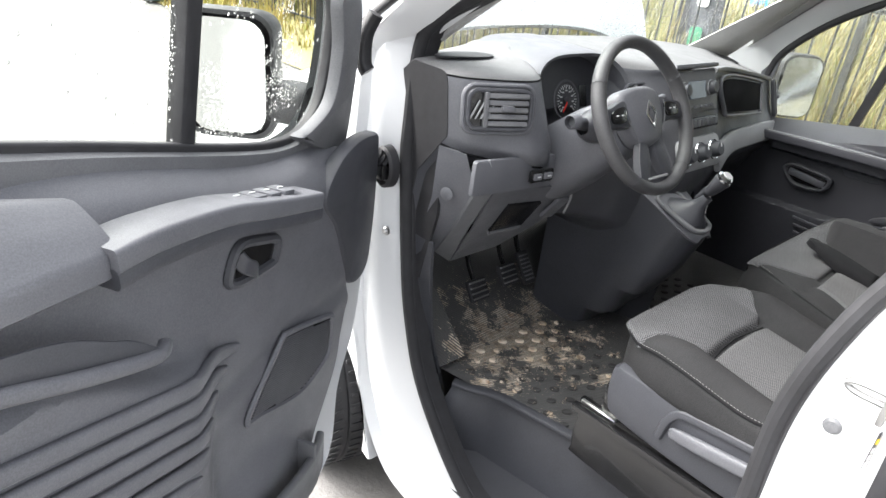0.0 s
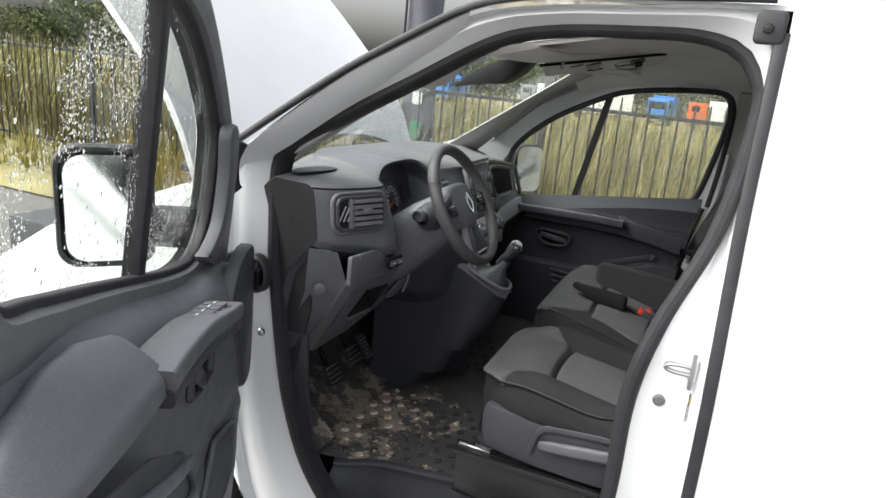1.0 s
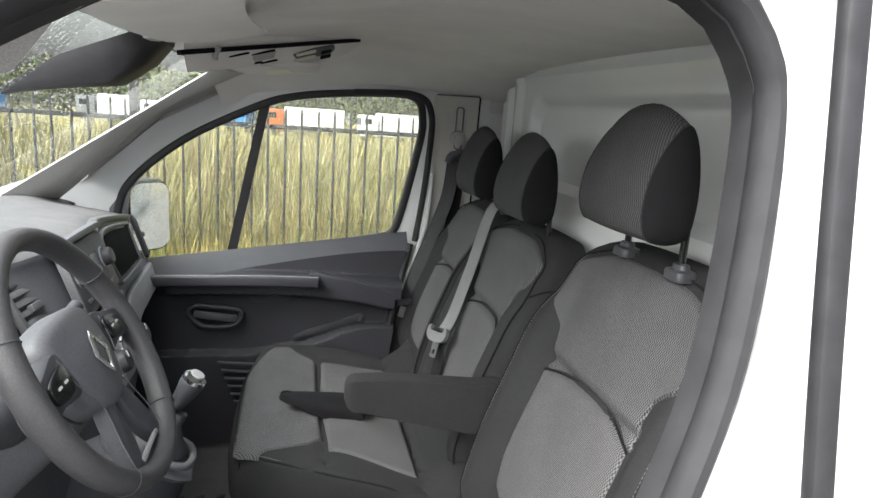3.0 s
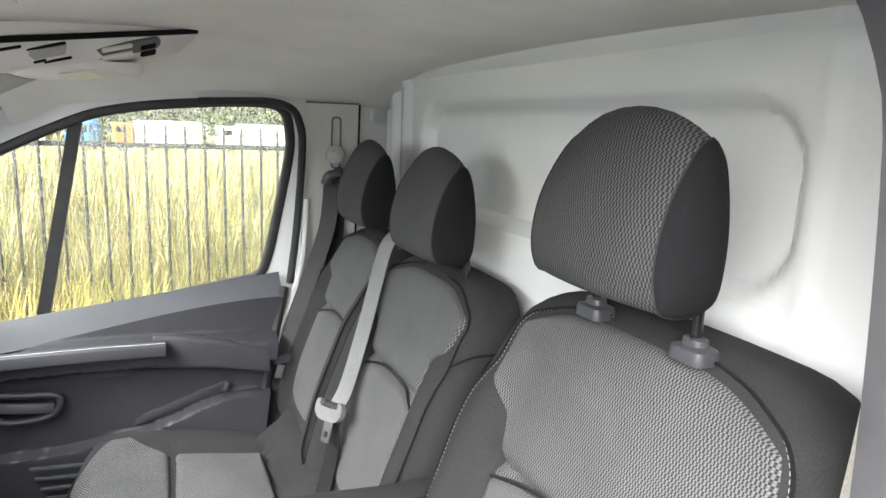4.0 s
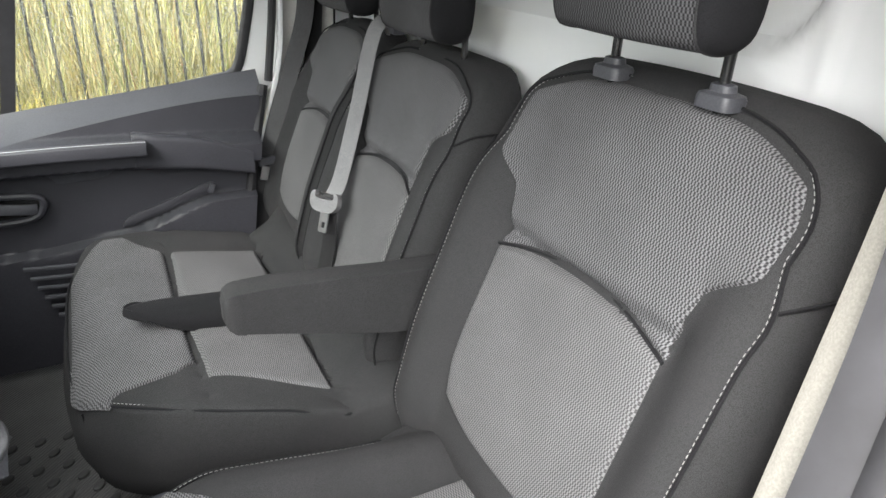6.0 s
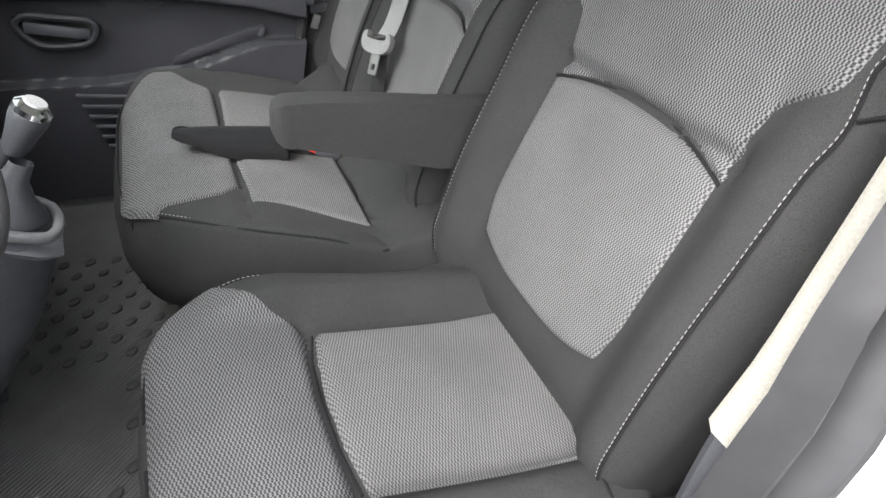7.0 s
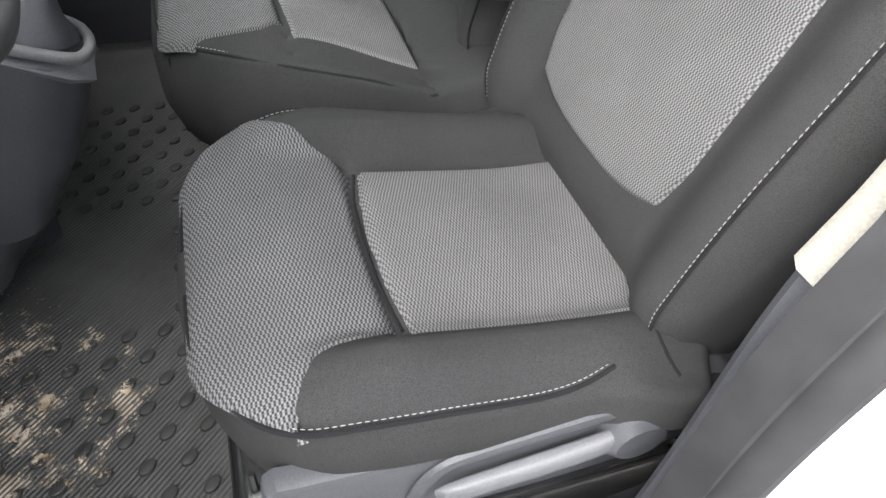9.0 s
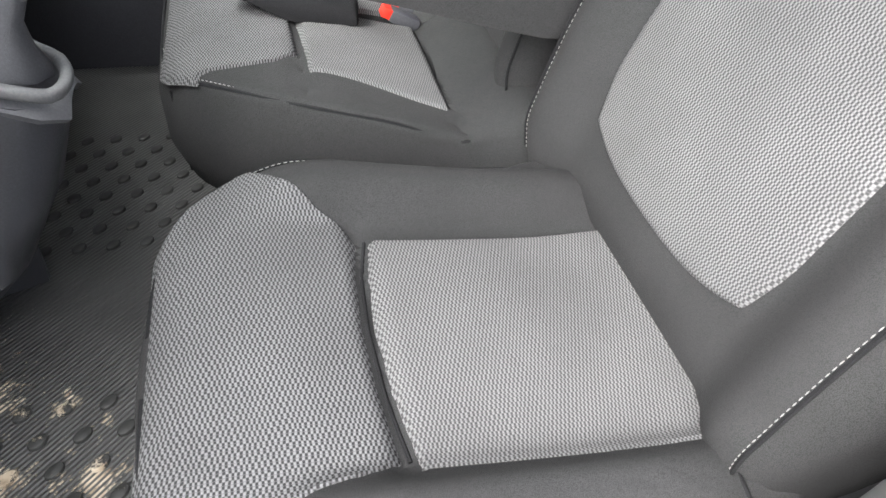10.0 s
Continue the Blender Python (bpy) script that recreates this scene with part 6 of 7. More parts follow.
# ---------------------------------------------------------------- seats
def headrest(parent, yc, zb, xf, hw, h, label="", post=0.0, px=0.068):
    """A padded head restraint: a mesh band over front, top and back, dark side cheeks, two posts with guides."""
    M = pose(xf, yc, zb)
    prof = spline([(0.004, 0.010), (-0.004, 0.045), (0.001, 0.095), (0.016, h * 0.70), (0.038, h * 0.91), (0.062, h), (0.077, h * 0.95), (0.087, h * 0.80), (0.094, h * 0.5), (0.093, 0.045), (0.084, 0.008), (0.05, -0.002), (0.020, 0.0)], 56, True)

    def at(p, t):
        x, z = p
        k = max(0.0, z / h)
        return (x + 0.012 * t * t * (1 - smooth(0.03, 0.09, x)), t * hw * (1 - 0.05 * k * k), z - h * 0.155 * abs(t) ** 2.2 * k ** 1.6)
    head = part("head_restraint", loft([[at(p, t) for p in prof] for t in (-1, -0.985, -0.94, -0.85, -0.7, -0.5, -0.25, 0, 0.25, 0.5, 0.7, 0.85, 0.94, 0.985, 1)]), HEADKNIT, parent, label, M)
    mid = np.array([0.052, h * 0.40])
    for s in (-1, 1):
        rows = []
        for k, out in ((0.995, -0.003), (1.004, 0.0015), (0.985, 0.004), (0.93, 0.0085), (0.80, 0.0135), (0.55, 0.017), (0.25, 0.0185), (0.05, 0.019)):
            rows.append([(lambda q: (q[0], q[1] + s * out, q[2]))(at(mid + (np.array(p) - mid) * k, s)) for p in prof])
        part("side_cheek", loft(rows, True, False, True), WEAVEBLACK, head, "plain black cloth side")
        seam = [at(np.array(p), s) for p in prof]
        part("cheek_seam", sweep([(q[0], q[1] + s * 0.0005, q[2]) for q in seam], disc(0.0016, 5), True, (0, 1, 0)), WEAVE, head)
        y = post + s * 0.085
        part("post", spin([(0.0062, -0.07), (0.0062, 0.02)], 12), BLACKSTEEL, head, "", pose(px, y, 0))
        part("post_guide", loft([[(px + a, y + b, z) for a, b in rrect(0.036 * k, 0.048 * k, 0.010, 4)] for k, z in ((1.0, -0.064), (1.0, -0.053), (0.94, -0.049), (0.62, -0.046), (0.58, -0.039), (0.34, -0.037))], True, False, True), BLACK, head)
    return head


def backrest(parent, M, H, h, U, I, arch, notch, bottom, mesh_label, top=0.05, side_seam=0):
    """A seat back in its own plane: x across, y up the back, z towards the sitter. H, U, I: half widths of the whole, the upper mesh and the lower insert."""
    O = spline([(-H * 0.80, -0.09), (-H * 0.95, 0.0), (-H * 1.02, 0.12), (-H * 1.04, 0.28), (-H * 0.99, notch), (-H * 0.90, h * 0.90), (-H * 0.70, h * 0.985), (-H * 0.35, h * 1.003), (H * 0.35, h * 1.003), (H * 0.70, h * 0.985), (H * 0.90, h * 0.90), (H * 0.99, notch), (H * 1.04, 0.28), (H * 1.02, 0.12), (H * 0.95, 0.0), (H * 0.80, -0.09)], 96, True)

    def skin(a, b):
        k = abs(a)
        bol = 0.034 * smooth(I * 0.96, lerp(I, H, 0.55), k) * (1 - 0.85 * smooth(lerp(I, H, 0.62), H * 1.04, k)) * (1 - 0.9 * smooth(arch, notch + 0.07, b))
        lumb = 0.012 * math.exp(-((b - 0.18) / 0.15) ** 2) - 0.014 * math.exp(-((b - arch) / 0.012) ** 2) * (k < I * 1.1)
        roll = -0.030 * smooth(h * 0.86, h * 1.01, b) ** 1.5
        crown = -0.020 * (k / H) ** 2 * smooth(arch, h, b) - 0.06 * (1 - smooth(-0.10, 0.06, b))
        return top + bol + lumb + roll + crown
    back = part("backrest", pad(O, skin, -0.075, 0.030, 26, 0.006), WEAVE, parent, "", M)
    seam = lambda am: arch - 0.026 * abs(am) ** 2.2
    steps = [0, .010, .022, .04, .065] + [lerp(.1, .9, i / 34) for i in range(35)] + [.935, .96, .978, .99, 1]

    def insert(b0, b1, wide, mat, nm, lb="", lift=0.0065):
        rows = []
        for v in steps:
            am = lerp(-1, 1, v)
            row = []
            for u in steps:
                b = lerp(b0(am), b1(am), u)
                a = am * wide(b)
                d = min(min(u, 1 - u) * abs(b1(0) - b0(0)), min(v, 1 - v) * 2 * wide(b))
                row.append((a, b, skin(a, b) + lift - 0.0095 * (1 - smooth(0, 0.010, d))))
            rows.append(row)
        return part(nm, loft(rows, False), mat, back, lb)
    insert(lambda am: bottom + 0.030 * abs(am) ** 3, seam, lambda b: I * (1 - 0.10 * (1 - smooth(bottom, bottom + 0.10, b)) + 0.02 * math.sin(math.pi * min(1, b / arch))), KNITLIGHT, "lower_insert", mesh_label)
    tf = lambda am: h - 0.026 - 0.045 * abs(am) ** 4
    wide = lambda b: lerp(I, U, 0.22 * smooth(arch, notch - 0.02, b) + 0.78 * smooth(notch - 0.045, notch + 0.004, b)) - (U - I) * 0.45 * smooth(notch + 0.04, h - 0.03, b) ** 1.5
    insert(seam, tf, wide, KNIT, "upper_mesh")
    part("arch_seam", sweep([(am * wide(seam(am)), seam(am), skin(am * wide(seam(am)), seam(am)) + 0.001) for am in np.linspace(-1, 1, 30)], disc(0.0022, 5)), WEAVEBLACK, back)
    edge = lerp(U, H, 0.42)
    for s in (-1, 1):
        P = [(s * edge, b) for b in np.linspace(0.0, notch - 0.03, 12)] + [(s * (wide(b) + 0.006), b) for b in np.linspace(notch + 0.02, h - 0.075, 6)] + [(s * (am * wide(tf(am)) + 0.002), tf(am) + 0.008) for am in (0.97, 0.90, 0.75, 0.55, 0.30)]
        P = [(a, b, skin(a, b) + 0.0012) for a, b in P]
        part("stitching", stitches(P), THREAD, back, "pale stitched seam")
        part("piping", sweep([(a + s * 0.004, b, z + 0.0005) for a, b, z in spline(P, 60)], disc(0.0022, 5)), WEAVEBLACK, back)
        if side_seam:
            part("flank_seam", sweep(spline([(s * (edge + 0.004), notch - 0.02, skin(s * edge, notch - 0.02) + 0.001), (s * H * 0.985, notch + 0.005, skin(s * H * 0.97, notch) - 0.012), (s * H * 1.006, notch + 0.02, 0.0), (s * H * 1.006, notch + 0.03, -0.05)], 16), disc(0.0022, 5)), WEAVEBLACK, back)
    return back


# ---- driver's seat
SY = -0.455
seat = thing("driver_seat", "dark grey mesh cloth driver's seat with its armrest down", "seat")
SH, CX0, CX1 = 0.248, -0.535, 0.0


def dskin(a, b):
    """Cushion surface: a towards the rear, b across."""
    k = abs(b)
    bol = 0.040 * smooth(0.138, 0.185, k) * (1 - 0.75 * smooth(0.205, 0.256, k)) * smooth(-0.47, -0.33, a) * (1 - 0.35 * smooth(-0.14, 0.0, a))
    nose = -0.030 * (1 - smooth(-0.565, -0.455, a)) ** 2
    dip = -0.042 * smooth(-0.42, -0.08, a)
    swell = 0.008 * math.exp(-((a + 0.42) / 0.08) ** 2)
    pillow = 0.011 * math.exp(-((a + 0.19) / 0.10) ** 2 - (b / 0.11) ** 2)
    groove = -0.010 * math.exp(-((a + 0.325) / 0.010) ** 2) * (1 - smooth(0.14, 0.17, k))
    wrinkle = 0.0016 * math.sin(a * 260) * smooth(-0.17, -0.11, a) * smooth(0.17, 0.20, k)
    return 0.972 + bol + nose + dip + swell + pillow + groove + wrinkle - 0.22 * max(0, k - 0.19) * (1 - smooth(-0.5, -0.36, a))


seat_line = spline([(CX0, -0.06), (CX0, 0.07), (CX0 + 0.022, 0.170), (CX0 + 0.075, 0.228), (-0.36, SH), (-0.15, SH + 0.004), (CX1, SH - 0.004), (CX1, -SH + 0.004), (-0.15, -SH - 0.002), (-0.36, -SH), (CX0 + 0.085, -0.218), (CX0 + 0.034, -0.155)], 100, True)
SM = pose(0, SY, 0)
dc = part("seat_cushion", pad(seat_line, dskin, lambda a, b: lerp(0.800, 0.872, smooth(-0.53, -0.38, a)), 0.016, 26, 0.004), WEAVE, seat, "", SM)


def field(x0, x1, y0, y1, skin, nu=34, nv=60, lift=0.0050, skew=0.0, both=False):
    """A sewn field between x0(b) and x1(b), for b from y0 to y1."""
    us = [0, .012, .03, .05, .08] + [lerp(.12, .88, i / nu) for i in range(nu + 1)] + [.92, .95, .97, .988, 1]
    vs = [0, .012, .03, .05, .08] + [lerp(.12, .88, i / nv) for i in range(nv + 1)] + [.92, .95, .97, .988, 1]
    rows = []
    for v in vs:
        b = lerp(y0, y1, v)
        row = []
        for u in us:
            a = lerp(x0(b), x1(b), u)
            d = min(min(u, 1 - u) * abs(x1(b) - x0(b)), min(v, 1 - v) * abs(y1 - y0))
            c = b * (1 + skew * smooth(-0.35, -0.03, a)) if b < 0 or both else b
            row.append((a, c, skin(a, c) + lift - 0.0085 * (1 - smooth(0, 0.010, d))))
        rows.append(row)
    return loft(rows, False)


RIM_B = [-0.247, -0.218, -0.188, -0.168, -0.158, -0.150, -0.138, -0.07, 0.0, 0.07, 0.119, 0.141, 0.157, 0.206, 0.247]
RIM_A = [-0.440, -0.434, -0.420, -0.406, -0.385, -0.345, -0.319, -0.328, -0.331, -0.326, -0.316, -0.329, -0.355, -0.399, -0.430]
rim = lambda b: float(np.interp(b, RIM_B, RIM_A))
part("front_field", field(lambda b: -0.530 + 6.6 * max(0, abs(b) - 0.12) ** 2, lambda b: rim(b) - 0.002, -0.243, 0.243, dskin, 34, 90), KNIT, dc, "grey mesh cloth front of the cushion")
part("insert_field", field(lambda b: rim(max(-0.138, min(0.119, b))) + 0.002, lambda b: -0.004, -0.155, 0.124, dskin, skew=0.07, both=True), KNITLIGHT, dc, "lighter grey ribbed cloth insert")
part("insert_seam", sweep([(rim(b), b, dskin(rim(b), b) + 0.0015) for b in np.linspace(-0.138, 0.119, 30)], disc(0.0022, 5)), WEAVEBLACK, dc)
for s in (-1, 1):
    P = [(-0.12, s * 0.226), (-0.16, s * 0.236), (-0.21, s * 0.2415), (-0.30, s * 0.2435), (-0.38, s * 0.2435), (-0.435, s * 0.232), (-0.472, s * 0.206), (-0.503, s * 0.160), (-0.521, s * 0.10), (-0.525, s * 0.03)]
    part("stitching", stitches([(a, b, dskin(a, b) - 0.0005) for a, b in P]), THREAD, dc, "pale stitched seam")
    part("piping", sweep(spline([(a - 0.003 * (a < -0.45), b + s * 0.004, dskin(a, b) - 0.004) for a, b in P], 70), disc(0.003, 6)), WEAVEBLACK, dc)
part("corner_seam", sweep([(-0.045 - 0.012 * math.sin(k * 3), -0.165 - 0.085 * k, dskin(-0.05, -0.165 - 0.085 * k) + 0.001) for k in np.linspace(0, 1, 10)], disc(0.0022, 5)), WEAVEBLACK, dc)
# seat back, leaning back by 17 degrees
UPD = (0.30, 0, 0.954)
bk = backrest(seat, frame_mat((0.003, -0.402, 0.915), (0, -1, 0), UPD), 0.283, 0.655, 0.228, 0.164, 0.388, 0.492, 0.080, "lighter grey ribbed cloth back insert", 0.05, 1)
headrest(seat, -0.409, 1.588, 0.053, 0.106, 0.203, "black mesh head restraint", 0.012, 0.108)
# valance with lever on the door side
V = pose(0, -0.690, 0)
part("side_valance", slab(spline([(-0.478, 0.896), (-0.475, 0.80), (-0.43, 0.768), (-0.2, 0.752), (-0.02, 0.765), (0.05, 0.79), (0.07, 0.86), (0.03, 0.915), (-0.06, 0.925), (-0.20, 0.912), (-0.34, 0.898), (-0.44, 0.902)], 80, True), 0.026, lambda a, b, c: (a, 0.012 - c, b), 0.010), BLACK, seat, "charcoal plastic side cover", V)
part("valance_rim", sweep(spline([(-0.335, -0.016, 0.80), (-0.325, -0.018, 0.850), (-0.305, -0.018, 0.880), (-0.27, -0.018, 0.890), (-0.17, -0.018, 0.900), (-0.10, -0.018, 0.902), (-0.055, -0.016, 0.885)], 40), [(0.010 * a, 0.007 * b) for a, b in disc(1, 8)], False, (0, 1, 0)), BLACK, seat, "", V)
part("height_lever", loft([[(x, -0.022 - d * 0.5 + d * 0.5 * a, z + hh * b) for a, b in rrect(2, 2, 0.6, 3)] for x, z, d, hh in ((-0.312, 0.836, 0.004, 0.006), (-0.305, 0.838, 0.012, 0.012), (-0.28, 0.842, 0.016, 0.0155), (-0.20, 0.852, 0.018, 0.0165), (-0.14, 0.860, 0.018, 0.0165), (-0.10, 0.866, 0.016, 0.018), (-0.085, 0.868, 0.014, 0.018))], True, True, True), DARK, seat, "grey height adjusting lever", V)
part("lever_hub", spin([(0.0, -0.046), (0.030, -0.044), (0.038, -0.036), (0.040, 0.0)], 28, "y"), BLACK, seat, "", V @ pose(-0.085, 0, 0.864))
part("recliner_cover", slab(spline([(-0.05, 0.86), (0.02, 0.83), (0.08, 0.86), (0.10, 0.96), (0.06, 1.02), (0.0, 0.97)], 40, True), 0.024, lambda a, b, c: (a, 0.034 - c, b), 0.01), BLACK, seat, "", V)
part("seat_frame", box(0.46, 0.44, 0.10, 0.012, 2, (-0.27, SY, 0.785)), BLACKSTEEL, seat)
part("release_cable", sweep(spline([(-0.49, -0.655, 0.86), (-0.487, -0.668, 0.80), (-0.475, -0.672, 0.742)], 12), disc(0.004, 6)), BLACKSTEEL, seat)
rail = thing("seat_base", "glossy black steel seat base with sliding rail", "seat base")
part("base_box", box(0.52, 0.42, 0.15, 0.015, 3, (-0.265, SY - 0.005, 0.648)), BLACKSTEEL, rail)
part("side_plate", slab(spline([(-0.55, 0.60), (-0.548, 0.695), (-0.52, 0.715), (0.02, 0.715), (0.02, 0.575), (-0.50, 0.575)], 60, True), 0.012, lambda a, b, c: (a, SY - 0.215 - c, b), 0.004), BLACKSTEEL, rail)
for y in (-0.240, -0.205):
    part("slide_rail", box(0.58, 0.016, 0.022, 0.003, 2, (-0.27, SY + y, 0.728)), BLACKSTEEL, rail)
part("slide_rail", box(0.58, 0.03, 0.022, 0.003, 2, (-0.27, SY + 0.2, 0.735)), BLACKSTEEL, rail)
part("rail_spring", box(0.10, 0.012, 0.012, 0.003, 1, (-0.50, SY - 0.222, 0.740)), STEEL, rail)
# armrest: thicker towards the seat back, with a rounded nose and a seam round its end
arm_rows = []
for x, zt, zb, k in ((0.05, 1.185, 1.066, 1.0), (-0.05, 1.190, 1.074, 1.0), (-0.15, 1.199, 1.098, 1.0), (-0.24, 1.205, 1.122, 1.0), (-0.283, 1.205, 1.132, 1.0), (-0.287, 1.204, 1.133, 0.975), (-0.291, 1.205, 1.132, 1.0), (-0.303, 1.203, 1.135, 0.93), (-0.312, 1.198, 1.143, 0.75), (-0.317, 1.186, 1.155, 0.40)):
    arm_rows.append([(x, -0.092 + a * k, (zt + zb) / 2 + b * (zt - zb)) for a, b in rrect(0.064, 1.0, 0.02, 5)])
    arm_rows[-1] = [(p[0], -0.092 + math.copysign(abs(p[1] + 0.092) * (1 - 0.35 * (2 * abs(p[2] - (zt + zb) / 2) / (zt - zb)) ** 6), p[1] + 0.092), p[2]) for p in arm_rows[-1]]
ar = part("armrest", loft(arm_rows, True, True, True), WEAVE, seat, "padded dark cloth armrest folded down")

# ---- passenger bench
bench = thing("passenger_bench", "dark grey two-place passenger bench in mesh cloth with pale stitching", "seat")
PYC = 0.3375
PM = pose(0, PYC, 0)


def bench_edge(a):
    """Half width of the cushion on the driver's side: narrower towards the front."""
    return float(np.interp(a, [-0.56, -0.54, -0.48, -0.35, -0.12, 0.0], [0.14, 0.235, 0.300, 0.357, 0.420, 0.430]))


def pskin(a, b):
    nose = -0.055 * (1 - smooth(-0.59, -0.46, a)) ** 2
    dip = -0.040 * smooth(-0.40, -0.10, a)
    rise = 0.050 * smooth(-0.125, -0.02, a)
    side = 0.014 * smooth(0.05, 0.025, b + bench_edge(a)) * smooth(-0.5, -0.36, a) * 0 + 0.016 * smooth(0.30, 0.37, b)
    split = -0.012 * math.exp(-((b + 0.035) / 0.012) ** 2) * smooth(-0.36, -0.30, a)
    cross = -0.009 * math.exp(-((a + 0.342) / 0.010) ** 2) - 0.010 * math.exp(-((a + 0.122) / 0.008) ** 2)
    pl = sum(0.012 * math.exp(-((a + 0.22) / 0.085) ** 2 - ((b - c) / w) ** 2) for c, w in ((-0.17, 0.09), (0.13, 0.12)))
    return 0.949 + nose + dip + rise + side + split + cross + pl


bline = spline([(-0.567, -0.10), (-0.572, 0.08), (-0.567, 0.25), (-0.54, 0.345), (-0.46, 0.400), (-0.2, 0.402), (-0.08, 0.385), (0.0, 0.365), (0.0, -0.425), (-0.12, -0.420), (-0.35, -0.357), (-0.48, -0.298), (-0.541, -0.225)], 110, True)
pc = part("seat_cushion", pad(bline, pskin, 0.735, 0.016, 26, 0.012), WEAVE, bench, "", PM)
psx = lambda b: -0.337 - 0.012 * math.sin(math.pi * smooth(-0.283, 0.30, b))
part("front_field", field(lambda b: -0.560 + 5.0 * max(0, abs(b - 0.03) - 0.21) ** 2, lambda b: float(np.interp(b, [-0.300, -0.270, -0.252, -0.243, -0.233, -0.2, 0.0, 0.275, 0.30, 0.335, 0.38], [-0.498, -0.487, -0.460, -0.40, -0.345, -0.342, -0.350, -0.341, -0.36, -0.40, -0.44])), -0.292, 0.372, pskin, 28, 80), KNIT, pc, "grey mesh cloth front of the cushion")
part("insert_field", field(lambda b: psx(b), lambda b: -0.124, -0.268, -0.044, pskin, 24, 34, skew=0.42), KNITLIGHT, pc, "lighter grey ribbed cloth insert")
part("insert_field", field(lambda b: psx(b), lambda b: -0.124, -0.026, 0.285, pskin, 24, 34), KNITLIGHT, pc, "lighter grey ribbed cloth insert")
P = [(-0.06, -0.410), (-0.12, -0.411), (-0.22, -0.385), (-0.35, -0.349), (-0.48, -0.289), (-0.535, -0.222), (-0.559, -0.10)]
part("stitching", stitches([(a, b + 0.003, pskin(a, b) - 0.001) for a, b in P]), THREAD, pc, "pale stitched seam")
part("piping", sweep(spline([(a, b - 0.003, pskin(a, b) - 0.004) for a, b in P] + [(-0.566, 0.08, 0.905), (-0.561, 0.25, 0.908), (-0.535, 0.34, 0.92)], 70), disc(0.003, 6)), WEAVEBLACK, pc)
part("corner_seam", sweep([(-0.542 + 0.004 * k, -0.232, 0.905 - 0.15 * k) for k in np.linspace(0, 1, 8)], disc(0.0018, 5)), WEAVEBLACK, pc)
UPP = (0.31, 0, 0.951)
for yc, H, U, I in ((0.203, 0.246, 0.207, 0.135), (0.640, 0.190, 0.157, 0.120)):
    backrest(bench, frame_mat((0.0105, yc, 0.9145), (0, -1, 0), UPP), H, 0.596, U, I, 0.350, 0.466, 0.062, "lighter grey ribbed cloth back insert", 0.05, 1)
for yc, post in ((0.195, 0.0), (0.622, 0.0)):
    headrest(bench, yc, 1.510, 0.088, 0.112, 0.212, "black mesh head restraint", post, 0.095)
part("bench_base", box(0.44, 0.70, 0.16, 0.015, 2, (-0.24, 0.36, 0.65)), BLACKSTEEL, bench)
part("base_skirt", slab(spline([(-0.48, 0.60), (-0.50, 0.72), (-0.46, 0.76), (-0.05, 0.76), (-0.05, 0.58), (-0.44, 0.58)], 50, True), 0.01, lambda a, b, c: (a, 0.015 - c, b), 0.003), BLACK, bench)
# padded tongue of the folded middle rest
fold = part("middle_tray", pad(spline([(-0.455, 0.010), (-0.43, 0.030), (-0.36, 0.044), (-0.27, 0.047), (-0.235, 0.046), (-0.235, -0.046), (-0.27, -0.047), (-0.36, -0.040), (-0.43, -0.022), (-0.452, -0.004)], 50, True), lambda a, b: 0.990 + 0.012 * smooth(-0.2, -0.42, a) - 0.02 * (b / 0.046) ** 2, lambda a, b: 0.938 + 0.052 * smooth(-0.33, -0.45, a), 0.016, 6), WEAVEBLACK, bench, "black cloth tongue of the folded middle rest", pose(0, 0.275, 0))

# ---- belts
mb = thing("middle_seat_belt", "grey middle seat belt hanging across the seat back", "seat belt")


def webbing(pts, w=0.046, n=40, flat_to=(-0.9, -0.35, 0.3)):
    P = spline(pts, n)
    return sweep(P, [(w / 2, 0.0008), (-w / 2, 0.0008), (-w / 2, -0.0008), (w / 2, -0.0008)], False, flat_to)


part("webbing", webbing([(0.165, 0.405, 1.500), (0.124, 0.402, 1.488), (0.060, 0.348, 1.33), (0.006, 0.305, 1.205), (-0.022, 0.290, 1.165)], 0.046), BELT, mb)
part("lower_webbing", webbing([(-0.026, 0.286, 1.16), (-0.030, 0.288, 1.07), (-0.045, 0.296, 0.98), (-0.06, 0.30, 0.92)], 0.044), BELTBLACK, mb)
TG = frame_mat((-0.034, 0.288, 1.160), (0.39, -0.90, 0.14), (0.30, 0.20, 0.93))
part("tongue", slab(spline([(-0.043, 0.014), (-0.030, 0.020), (-0.026, 0.006), (0.026, 0.006), (0.030, 0.020), (0.043, 0.014), (0.044, -0.006), (0.030, -0.020), (0.0, -0.024), (-0.030, -0.020), (-0.044, -0.006)], 60, True), 0.015, lambda a, b, c: (a, b, 0.008 - c), 0.004), BELT, mb, "pale grey belt tongue", TG)
part("tongue_plate", loft([[(a * k + 0.004, b * k - 0.043, z) for a, b in rrect(0.026, 0.046, 0.004, 3)] for k, z in ((1, 0.0), (1, 0.003))] + [[(a * 0.5 + 0.004, b * 0.28 - 0.050, 0.003) for a, b in rrect(0.026, 0.046, 0.004, 3)], [(a * 0.5 + 0.004, b * 0.28 - 0.050, 0.0) for a, b in rrect(0.026, 0.046, 0.004, 3)]]), STEEL, mb, "bright metal tongue", TG)
part("loop_guide", box(0.03, 0.06, 0.02, 0.006, 2, (0.172, 0.405, 1.492)), BLACK, mb)
